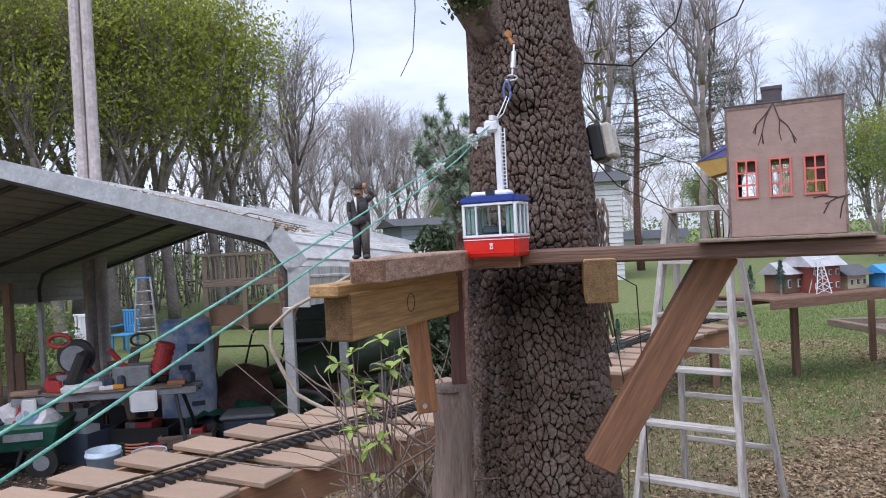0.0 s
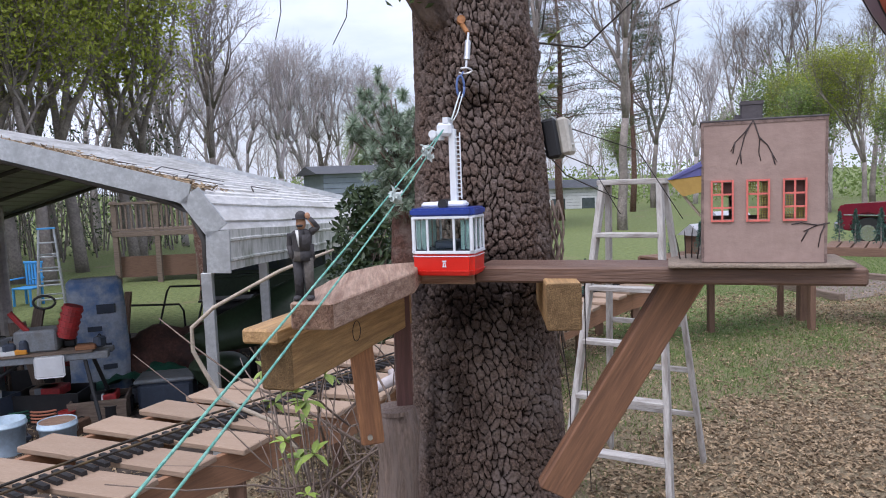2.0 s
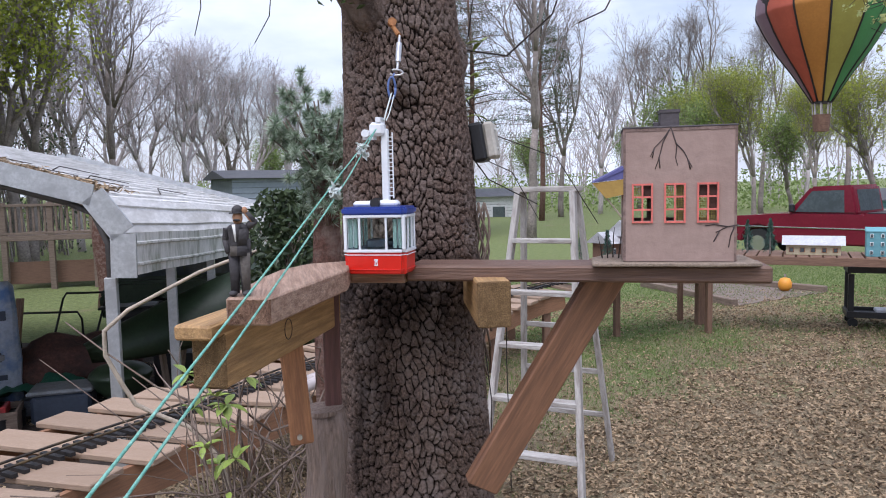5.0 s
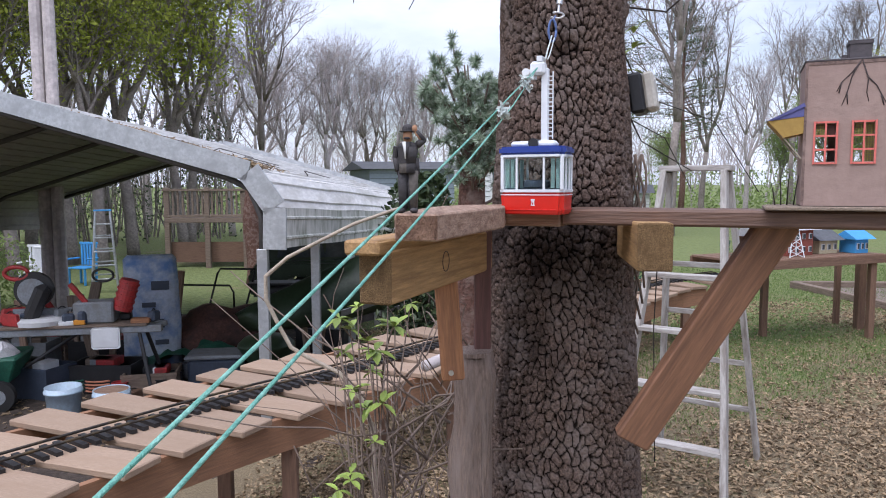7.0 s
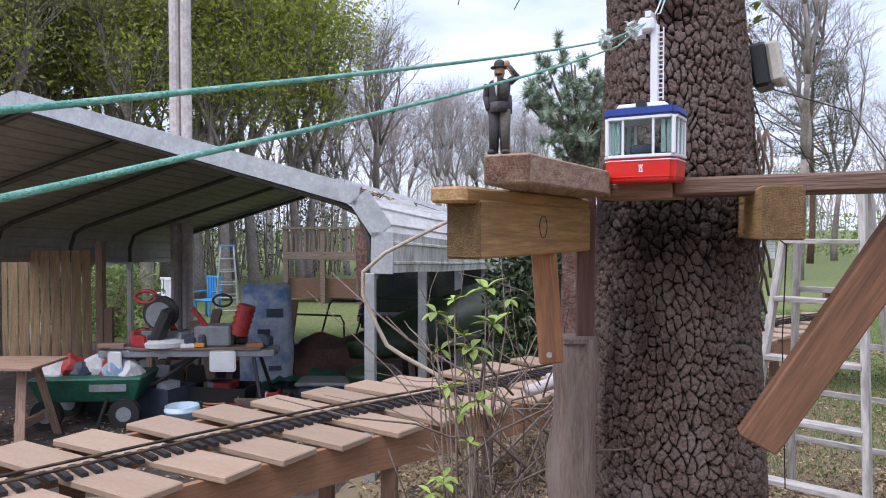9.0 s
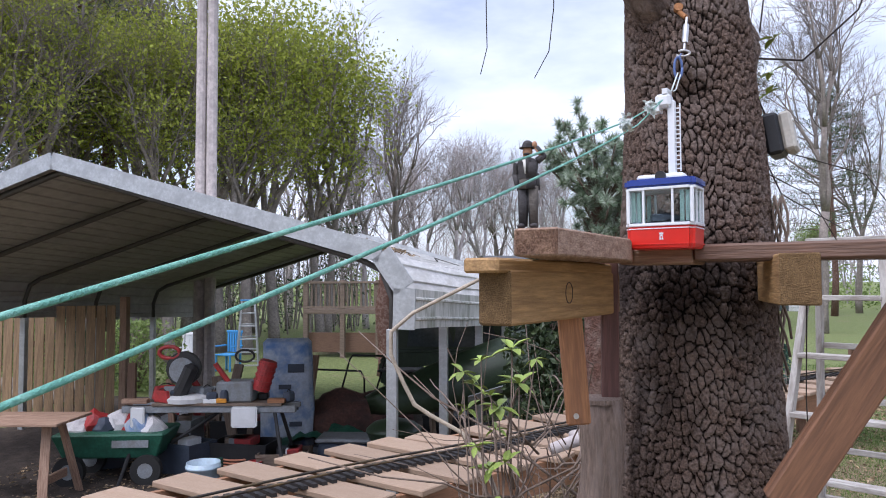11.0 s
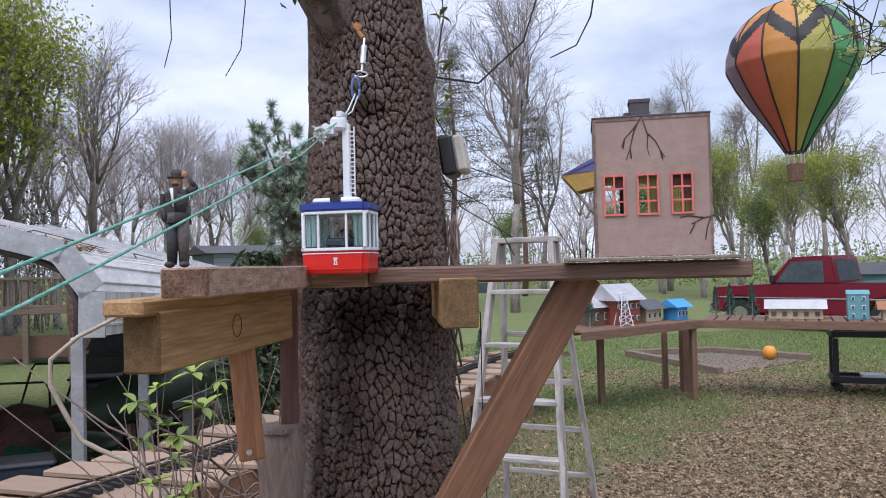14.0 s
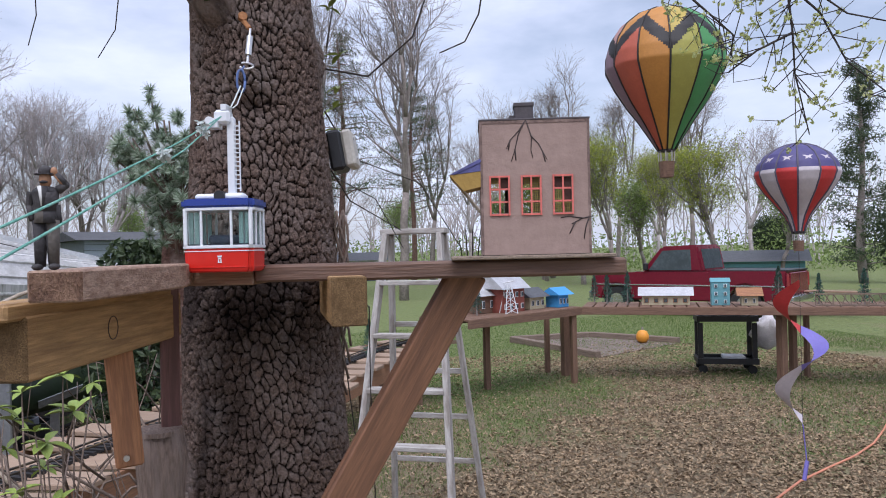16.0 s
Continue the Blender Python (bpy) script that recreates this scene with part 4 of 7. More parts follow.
twigs = thing("dry_twigs", tuple(house_m @ Vector((-0.165, 0.08, 0))), "dry twigs and a wire scrap standing on the base", "twigs")
part("twig", tubes([[((-0.16 + 0.012 * k, 0.08 + 0.01 * (k % 3), -0.002), 0.0016), ((-0.165 + 0.015 * k, 0.08, 0.03 + 0.006 * ((k * 7) % 5)), 0.0012), ((-0.17 + 0.019 * k, 0.085, 0.05 + 0.01 * ((k * 5) % 4)), 0.0006)] for k in range(5)], 5), M["dark_twig"], twigs, m=house_m)


# ---- garden railway by the shelter ----
def bezier_rows(pts, step):
    """Even steps along a smooth line through pts: place and heading."""
    pts = [Vector(p) for p in pts]
    dense = []
    for i in range(len(pts) - 1):
        a, b, c, d = pts[max(i - 1, 0)], pts[i], pts[i + 1], pts[min(i + 2, len(pts) - 1)]
        for k in range(40):
            t = k / 40
            dense.append(0.5 * ((2 * b) + (c - a) * t + (2 * a - 5 * b + 4 * c - d) * t * t + (3 * b - a - 3 * c + d) * t ** 3))
    dense.append(pts[-1])
    rows, run, want = [], 0.0, 0.0
    for p, q in zip(dense, dense[1:]):
        seg = (q - p).length
        while want <= run + seg:
            rows.append((p + (q - p) * ((want - run) / seg), (q - p).normalized()))
            want += step
        run += seg
    return rows


RAIL_LINE = [(-2.95, 2.2, 0.655), (-2.55, 2.62, 0.655), (-2.25, 3.0, 0.655), (-1.97, 3.36, 0.655), (-1.62, 3.81, 0.655), (-1.15, 4.36, 0.655), (-0.60, 4.92, 0.655), (0.08, 5.72, 0.655), (0.9, 6.5, 0.66), (1.8, 7.6, 0.66), (2.7, 8.5, 0.70), (3.6, 8.75, 0.78)]
bench_left = thing("railway_bench", (-1.5, 4.0, ground_z(-1.5, 4)), "raised tan plank trestle carrying model railway track", "railway bench")
tie_me = mesh_of(box(1.20, 0.235, 0.036, 0.006), "tie")
ties = bezier_rows(RAIL_LINE, 0.352)
rt = random.Random(2)
for p, d in ties:
    wide = 1.0 if p.y < 7 else 0.75
    m = Matrix.Translation(p - Vector((0, 0, 0.045))) @ Matrix.Rotation(math.atan2(d.y, d.x) - math.pi / 2 + radians(14 if p.y < 5.3 else 4) + rt.uniform(-0.03, 0.03), 4, 'Z') @ Matrix.Translation((rt.uniform(-0.02, 0.02) - (0.11 if p.y < 5.3 else 0), 0, rt.uniform(-0.003, 0.003))) @ Matrix.Diagonal((wide, 1, 1, 1))
    part("tie", tie_me, M["tie"], bench_left, "", m)
fine_rows = bezier_rows(RAIL_LINE, 0.45)
for s in (-0.58, 0.38):
    for (p, d), (q, e) in zip(fine_rows, fine_rows[1:]):
        o1, o2 = Vector((-d.y, d.x, 0)) * -s, Vector((-e.y, e.x, 0)) * -s
        plank_part("side_board", tuple(p + o1 - Vector((0, 0, 0.16))), tuple(q + o2 - Vector((0, 0, 0.16))), 0.036, 0.19, M["skirt"], bench_left, "", 0.0)
for k, (p, d) in enumerate(bezier_rows(RAIL_LINE, 1.45)):
    for s in (-0.34, 0.34):
        o = p + Vector((-d.y, d.x, 0)) * s
        gz = ground_z(o.x, o.y) - 0.05
        plank_part("leg", (o.x, o.y, gz), (o.x, o.y, p.z - 0.09), 0.085, 0.085, M["bench"], bench_left, "", 0.004, (0, 1, 0))
track = thing("model_track", (-1.5, 4.0, 0.64), "dark model railway track on plastic sleepers", "model track")
rows = bezier_rows(RAIL_LINE, 0.12)
for s in (-0.045, 0.045):
    part("rail", tubes([[(p + Vector((-d.y, d.x, 0)) * s + Vector((0, 0, 0.020)), 0.0075) for p, d in rows]], 6), M["rail"], track)
sl = bmesh.new()
for p, d in bezier_rows(RAIL_LINE, 0.062):
    add_box(sl, 0.165, 0.030, 0.020, (0, 0, 0), Matrix.Translation(p + Vector((0, 0, -0.017))) @ Matrix.Rotation(math.atan2(d.y, d.x) - math.pi / 2, 4, 'Z'))
tagged(part("sleepers", sl, M["sleeper"], track), kind="stuff")

# ---- carport ----
CG, CA, C0 = Vector((-0.985, 0.17, 0)), Vector((0.17, 0.985, 0)), Vector((-1.44, 6.28, 0))
TILT_A = -0.045
PROFILE = [(-0.15, 1.33), (-0.16, 1.68), (0.06, 1.985), (3.70, 2.99), (7.34, 1.985), (7.56, 1.68), (7.55, 1.33)]
LONG = 7.6


def cp(s, a, z):
    return C0 + CG * s + CA * a + Vector((0, 0, z + TILT_A * a))


carport = thing("carport", (C0.x, C0.y, ground_z(C0.x, C0.y)), "open metal carport with pale weathered roof sheets", "carport")
for i, name in enumerate(("side_sheet", "eave_sheet", "roof_sheet", "roof_sheet", "eave_sheet", "side_sheet")):
    (s0, z0), (s1, z1) = PROFILE[i], PROFILE[i + 1]
    out = Vector((z0 - z1, s1 - s0)).normalized()
    count = max(2, round(math.hypot(s1 - s0, z1 - z0) / 0.24))
    line = [(0.0, 0.0)]
    for k in range(count):
        u = (k + 0.5) / count
        line += [(u - 0.10 / count, 0.0), (u - 0.05 / count, 0.018), (u + 0.05 / count, 0.018), (u + 0.10 / count, 0.0)]
    line.append((1.0, 0.0))
    bm = bmesh.new()
    rows = []
    for k in range(9):
        a = LONG * k / 8
        dent = 0.006 * math.sin(k * 2.1 + i)
        rows.append([[bm.verts.new(cp(s0 + (s1 - s0) * u + out.x * (h + e), a, z0 + (z1 - z0) * u + out.y * (h + e) + dent)) for u, h in line] for e in (0.0, -0.012)])
    for r0, r1 in zip(rows, rows[1:]):
        for q in range(len(line) - 1):
            bm.faces.new((r0[0][q], r1[0][q], r1[0][q + 1], r0[0][q + 1]))
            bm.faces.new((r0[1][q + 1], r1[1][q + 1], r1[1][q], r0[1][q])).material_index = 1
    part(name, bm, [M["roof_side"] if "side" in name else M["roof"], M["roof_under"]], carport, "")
for a in (-0.012, LONG + 0.012):
    for (s0, z0), (s1, z1) in zip(PROFILE, PROFILE[1:]):
        p, q = cp(s0, a, z0 - 0.05 if s0 > 0 else z0), cp(s1, a, z1 - 0.05 if 0 < s1 < 7.5 else z1)
        plank_part("end_trim", tuple(cp(s0, a, z0) - Vector((0, 0, 0.0))), tuple(cp(s1, a, z1)), 0.02, 0.17 if 0.05 < s0 < 7.4 and abs(s1 - s0) > 1 else 0.20, M["galvanised"], carport, "", 0.0, tuple(CA.cross((q - p).normalized()) * -1))
for k in range(6):
    a = 0.1 + k * (LONG - 0.2) / 5
    pts = [cp(s, a, z - 0.06) for s, z in ((0.0, 1.3), (0.0, 1.66), (0.10, 1.90), (0.30, 2.0), (3.70, 2.95), (7.1, 2.0), (7.3, 1.90), (7.4, 1.66), (7.4, 1.3))]
    part("rib", tubes([[(p, 0.035) for p in pts]], 4), M["rib"], carport, "dark bent roof rib")
    for s in (0.0, 7.4):
        p = cp(s, a, 1.33)
        plank_part("post", (p.x, p.y, ground_z(p.x, p.y) - 0.3), tuple(p), 0.09, 0.09, M["galvanised"], carport, "", 0.004, (0, 1, 0))
debris = flakes([tuple(cp(rt.uniform(0.15, 2.0), 0.10 + abs(rt.gauss(0, 0.42)), 0) + Vector((0, 0, rt.uniform(0, 0.03)))) for _ in range(2600)], 0.085, 3, 0.35, True)
for v in debris.vertices:
    r = v.co - C0
    s = r.dot(CG)
    a = r.dot(CA)
    v.co.z += 1.985 + (s - 0.06) * 0.2761 + 0.03
tagged(solo("roof_leaves", debris, M["litter"], "dead leaves and pine straw lying on the roof", "leaves"), kind="stuff")
solo("roof_twigs", tubes([[(cp(s, a, 1.985 + (s - 0.06) * 0.276 + 0.03), 0.008), (cp(s + 0.3, a + 0.8, 1.985 + (s + 0.24) * 0.276 + 0.05), 0.006), (cp(s + 0.2, a + 1.6, 1.985 + (s + 0.14) * 0.276 + 0.03), 0.004)] for s, a in ((0.4, 0.6), (0.8, 0.3), (0.7, 1.4), (1.3, 0.4), (0.3, 2.3), (1.2, 1.8))], 5), M["dark_twig"], "fallen twigs on the roof", "twigs", kind="stuff")


# ---- step ladder beside the tree ----
def step_ladder(name, at, turn, h, mats, label, top_w=0.30, foot_w=0.52, spread=0.85, steps=7):
    e = thing(name, at, label, "ladder")
    m = Matrix.Translation(at) @ Matrix.Rotation(turn, 4, 'Z')

    def side(t, y):
        return top_w / 2 + (foot_w - top_w) / 2 * (1 - t)
    for y0, name2 in ((-spread / 2, "front_rail"), (spread / 2, "rear_rail")):
        for s in (-1, 1):
            p, q = m @ Vector((s * foot_w / 2, y0, 0)), m @ Vector((s * top_w / 2, y0 * 0.12, h - 0.02))
            plank_part(name2, tuple(p), tuple(q), 0.035, 0.07 if y0 < 0 else 0.05, mats[0], e, "", 0.003, tuple(m.to_3x3() @ Vector((0, 1, 0))))
    for k in range(1, steps):
        t = k / steps
        z = h * t
        y = -spread / 2 + (spread / 2 - spread * 0.06) * t
        w = foot_w + (top_w - foot_w) * t
        part("step", box(w - 0.02, 0.09, 0.028, 0.003, (0, y, z)), mats[0], e, "", m)
        if k % 1 == 0 and k < steps - 1:
            part("rear_bar", box(w - 0.02, 0.025, 0.035, 0.003, (0, -y, z + 0.03)), mats[0], e, "", m)
    part("top_cap", box(top_w + 0.07, 0.15, 0.035, 0.004, (0, 0, h)), mats[1], e, "", m)
    return e


step_ladder("step_ladder", (1.63, 4.62, 0), radians(-36), 1.965, (M["ladder"], M["ladder"]), "old whitened wooden step ladder standing on the lawn", 0.36, 0.66, 1.0, 6)


# ---- trees ----
def skeleton_tree(seed, height, depth=6, bole=0.26, angle=0.46, trunk_r=0.16, up=0.10, twig=0.006, leader=0.0):
    """A forking tree: tapered limbs as lines of (place, radius), and the places of the twig ends."""
    r = random.Random(seed)
    lines, tips = [], []

    def turned(d, a):
        side = d.orthogonal().normalized()
        return (d * math.cos(a) + Matrix.Rotation(r.uniform(0, 6.283), 3, d) @ side * math.sin(a)).normalized()

    def spray(p, d, length):
        """A fine twig with three side shoots."""
        q = p + d * length
        lines.append([(p, twig), (p.lerp(q, 0.5) + Vector((0, 0, 0.03 * length)), twig * 0.8), (q, twig * 0.5)])
        tips.append(q)
        for k in range(3):
            b = p.lerp(q, r.uniform(0.2, 0.85))
            e = b + (turned(d, r.uniform(0.4, 0.9)) + Vector((0, 0, 0.15))).normalized() * length * r.uniform(0.35, 0.65)
            lines.append([(b, twig * 0.8), (e, twig * 0.45)])
            tips.append(e)

    def grow(p, d, length, rad, level):
        n = 4 if level < 2 else 3
        line, q = [(p, rad)], p
        for k in range(n):
            d = (d + Vector((r.gauss(0, 0.07 + 0.02 * level), r.gauss(0, 0.07 + 0.02 * level), up * 0.5 if level else 0.0))).normalized()
            q = q + d * (length / n)
            line.append((q, max(rad * (1 - 0.34 * (k + 1) / n), twig)))
        lines.append(line)
        if level >= 2:
            for k in range(2):
                t = r.randrange(1, n)
                spray(line[t][0], turned(d, r.uniform(0.5, 1.1)), height * r.uniform(0.04, 0.08))
        if level == depth:
            spray(q, d, height * r.uniform(0.05, 0.09))
            spray(q, turned(d, 0.6), height * r.uniform(0.04, 0.08))
            return
        kids = 3 if level < 2 or r.random() < 0.28 else 2
        for k in range(kids):
            a = angle * r.uniform(0.55, 1.35) * (leader if leader and k == 0 and level < 4 else 1)
            nd = (turned(d, a) + Vector((0, 0, up))).normalized()
            share = r.uniform(0.62, 0.84)
            grow(q, nd, length * share * (0.85 if level == 0 else 1), max(rad * 0.66 * (0.72 + 0.28 * share), twig), level + 1)
        if 0 < level < 3:
            grow(line[n // 2][0], turned(d, angle * 1.6), length * 0.6, max(rad * 0.4, twig), min(depth, level + 2))

    grow(Vector((0, 0, -0.2)), Vector((r.gauss(0, 0.04), r.gauss(0, 0.04), 1)).normalized(), height * bole, trunk_r, 0)
    return lines, tips


def tree_kind(name, label, seed, bark, leaf=None, leaf_size=0.2, per_tip=3, scatter=0.35, squash=0.5, **kw):
    lines, tips = skeleton_tree(seed, **kw)
    e = thing(name, (0, 0, -500), label, "tree")
    m = Matrix.Translation((0, 0, -500))
    thick = [ln for ln in lines if ln[0][1] > 0.03]
    thin = [ln for ln in lines if ln[0][1] <= 0.03]
    part("trunk", tubes(thick, 7), bark, e, m=m)
    if thin:
        tagged(part("twigs", tubes(thin, 3), bark, e, m=m), kind="stuff")
    if leaf:
        r = random.Random(seed + 1)
        pl = [tuple(t + Vector((r.gauss(0, scatter), r.gauss(0, scatter), r.gauss(0, scatter)))) for t in tips for _ in range(per_tip)]
        part("crown", flakes(pl, leaf_size, seed, squash), leaf, e, m=m)
    return e


def pine_kind(name, label, seed, height, crown0, reach, leaf, bark, size=0.35, n=26, per=70):
    r = random.Random(seed)
    e = thing(name, (0, 0, -500), label, "tree")
    m = Matrix.Translation((0, 0, -500))
    lines = [[(Vector((0.15 * math.sin(k * 1.3), 0.1 * math.cos(k), height * k / 6 - 0.2)), 0.27 * (1 - 0.8 * k / 6)) for k in range(7)]]
    part("trunk", tubes(lines, 8), bark, e, m=m)
    limbs, pl = [], []
    for k in range(n):
        t = (k + r.random()) / n
        z = height * (crown0 + (1 - crown0) * t)
        w, ln = r.uniform(0, 6.283), reach * (1 - 0.75 * t) * r.uniform(0.6, 1.2)
        d = Vector((math.cos(w), math.sin(w), 0.15))
        limbs.append([(Vector((0, 0, z)), 0.05), (Vector((0, 0, z)) + d * ln * 0.5, 0.03), (Vector((0, 0, z)) + d * ln + Vector((0, 0, -0.1 * ln)), 0.012)])
        for _ in range(per):
            s = r.uniform(0.3, 1.05)
            pl.append(tuple(Vector((0, 0, z)) + d * ln * s + Vector((r.gauss(0, 0.22 * reach * 0.4), r.gauss(0, 0.22 * reach * 0.4), r.gauss(0, 0.16)))))
    tagged(part("twigs", tubes(limbs, 4), bark, e, m=m), kind="stuff")
    part("crown", flakes(pl, size, seed, 0.20), leaf, e, m=m)
    return e


def put_trees(proto, places):
    """Copies of a tree at (bearing in degrees, distance, height factor); the first one moves the original."""
    r = random.Random(len(places) * 7 + 1)
    for k, (az, dist, s) in enumerate(places):
        x, y = dist * math.sin(radians(az)), dist * math.cos(radians(az))
        m = Matrix.Translation((x, y, ground_z(x, y))) @ Matrix.Rotation(r.uniform(0, 6.28), 4, 'Z') @ Matrix.Diagonal((s, s, s * r.uniform(0.92, 1.08), 1))
        if k == len(places) - 1:
            proto.matrix_basis = m
        else:
            o = copy_thing(proto, m)
            o.matrix_basis = m


bare = dict(depth=5, bole=0.28, angle=0.42, trunk_r=0.17, up=0.14)
bare_a = tree_kind("bare_tree", "tall bare tree with forking grey limbs", 11, M["bark_grey"], height=13.0, leader=0.35, **bare)
bare_b = tree_kind("bare_tree", "bare spring tree with a broad hazy crown of fine twigs", 12, M["bark_pale"], height=10.5, **bare)
bare_c = tree_kind("budding_tree", "spreading tree with sparse yellow-green buds", 13, M["bark_grey"], M["leaf_yellow"], 0.11, 4, 0.18, height=11, **bare)
leafy = tree_kind("leafy_tree", "spring tree in yellow-green leaf", 14, M["bark_grey"], M["leaf_yellow"], 0.15, 6, 0.42, height=11.5, depth=4, bole=0.32, angle=0.45, trunk_r=0.19, up=0.14)
green = tree_kind("leafy_tree", "tree in soft young green leaf", 15, M["bark_grey"], M["leaf_green"], 0.13, 5, 0.42, height=8.0, depth=4, bole=0.24, angle=0.42, trunk_r=0.14, up=0.16)
dark = tree_kind("evergreen_tree", "dark glossy evergreen tree at the yard edge", 16, M["bark_grey"], M["leaf_dark"], 0.16, 26, 0.42, height=8.0, depth=4, bole=0.16, angle=0.5, trunk_r=0.18, up=0.10)
pine = pine_kind("pine_tree", "tall pine with bare lower trunk", 17, 17.0, 0.36, 4.2, M["needle"], M["bark_red"], 0.20, 60, 190)
cedar = pine_kind("cedar_tree", "dense dark cedar at the wood edge", 18, 11.0, 0.06, 2.2, M["needle"], M["bark_grey"], 0.24, 70, 130)
put_trees(bare_a, [(-44, 24, 1.3), (-31, 26, 1.35), (-17, 30, 1.2), (-11.5, 34, 1.1), (19.6, 27, 1.15), (22, 44, 1.1), (31.5, 44, 1.15), (36.5, 46, 1.0), (-3.5, 44, 1.0), (12.5, 30, 1.1), (-38, 22, 1.2), (42, 42, 1.0), (28, 55, 1.2), (-75, 25, 1.2), (110, 25, 1.1), (180, 28, 1.2)])
put_trees(bare_b, [(-14, 36, 1.1), (-9.5, 38, 1.05), (-7, 37, 1.15), (-4.8, 40, 1.1), (-2, 42, 1.05), (0.5, 42, 1.0), (-12, 44, 1.2), (-20, 40, 1.2), (15, 45, 1.0), (25, 48, 1.0), (34, 50, 1.0), (39.5, 50, 0.9), (46, 48, 1.0), (6, 45, 1.0), (-16, 48, 1.2), (-25, 42, 1.2)])
put_trees(bare_c, [(-34, 25, 1.2), (-28.5, 22, 1.1), (-23, 24, 1.2), (36.0, 33, 0.72), (43.5, 26, 0.62), (40, 36, 0.7), (31, 40, 0.75), (-40, 20, 1.1)])
put_trees(leafy, [(-25, 25, 1.15), (-21.0, 27, 1.2), (-17.5, 29, 1.15), (-36, 28, 1.2), (-45, 26, 1.2), (-30, 30, 1.25), (-27.5, 33, 1.35), (-22.5, 34, 1.3)])
put_trees(green, [(33.8, 36, 1.05), (38.5, 40, 0.95), (30.8, 42, 1.1), (27, 60, 1.1), (20, 62, 1.1), (-1, 60, 1.0), (48, 40, 0.9)])
put_trees(dark, [(55.8, 27, 0.8), (59, 24, 1.0), (47, 60, 0.9), (63, 26, 1.1)])
put_trees(pine, [(-37, 26, 1.0), (-33.0, 27, 1.05), (-41, 30, 1.1), (15.0, 34, 0.70), (20.5, 40, 0.66), (-48, 26, 1.0)])
put_trees(cedar, [(-34.5, 30, 0.8), (-38, 34, 1.0), (-43, 33, 1.1), (53, 36, 0.8)])
pole = thing("wooden_pole", (-7.0, 14.2, -0.55), "bare weathered double pole rising behind the carport", "pole")
for dx in (-0.2, 0.2):
    part("pole", cyl(0.115, 0.10, 11, 10, (-7.0 + dx * 0.6, 14.2, -0.6)), M["bark_pale"], pole)
far = []
rw = random.Random(8)
for k in range(900):
    az = radians(rw.uniform(-180, 180))
    dd = rw.uniform(62, 90)
    x, y = dd * math.sin(az), dd * math.cos(az)
    h = rw.uniform(5, 10.5)
    p = Vector((x, y, -0.6))
    far.append([(p, 0.10), (p + Vector((rw.gauss(0, .4), rw.gauss(0, .4), h * 0.5)), 0.07), (p + Vector((rw.gauss(0, .8), rw.gauss(0, .8), h)), 0.02)])
    for _ in range(7):
        t = rw.uniform(0.3, 0.9)
        b = p + Vector((0, 0, h * t))
        far.append([(b, 0.035), (b + Vector((rw.gauss(0, .8), rw.gauss(0, .8), rw.uniform(0.8, 2.2))), 0.03), (b + Vector((rw.gauss(0, 1.4), rw.gauss(0, 1.4), rw.uniform(1.8, 3.6))), 0.01)])
solo("far_woods", tubes(far, 3), M["bark_pale"], "distant belt of bare spring woods", "woods", kind="stuff")
scrub = [(dd * math.sin(a), dd * math.cos(a), rw.uniform(-0.5, 2.6) * rw.uniform(0.3, 1)) for a, dd in [(radians(rw.uniform(-180, 180)), rw.uniform(58, 80)) for _ in range(26000)]]
solo("far_scrub", flakes(scrub, 0.42, 4, 0.6), M["leaf_green"], "distant undergrowth at the wood's edge", "bushes", kind="stuff")

under, stems = [], []
for _ in range(520):
    a, dd = radians(rw.uniform(-78, -14)), rw.uniform(31, 46)
    c = Vector((dd * math.sin(a), dd * math.cos(a), -0.6))
    top = c + Vector((rw.gauss(0, 0.5), rw.gauss(0, 0.5), rw.uniform(2.5, 7.5)))
    stems.append([(c, 0.05), (c.lerp(top, 0.5) + Vector((rw.gauss(0, 0.2), rw.gauss(0, 0.2), 0)), 0.035), (top, 0.012)])
    for _ in range(9):
        b = c.lerp(top, rw.uniform(0.25, 0.95))
        stems.append([(b, 0.014), (b + Vector((rw.gauss(0, 0.6), rw.gauss(0, 0.6), rw.uniform(0.2, 1.3))), 0.006)])
    if rw.random() < 0.55:
        mid = c + Vector((0, 0, 0.3 + 6.5 * rw.random() ** 1.6))
        for _ in range(120):
            under.append(tuple(mid + Vector((rw.gauss(0, 0.75), rw.gauss(0, 0.75), rw.gauss(0, 0.55)))))
solo("woodland_understorey", flakes(under, 0.17, 14, 0.5), M["needle"], "dark evergreen undergrowth of the wood behind the carport", "undergrowth", kind="stuff")
solo("woodland_brush", tubes(stems, 3), M["bark_grey"], "thicket of thin bare stems in the wood behind the carport", "brush", kind="stuff")
under = []
for _ in range(22000):
    a, dd = radians(rw.uniform(-16, 75)), rw.uniform(50, 60)
    under.append((dd * math.sin(a), dd * math.cos(a), -0.6 + 3.4 * rw.random() ** 1.5))
solo("field_edge_scrub", flakes(under, 0.24, 15, 0.5), M["leaf_green"], "scrub along the far edge of the lawn", "undergrowth", kind="stuff")

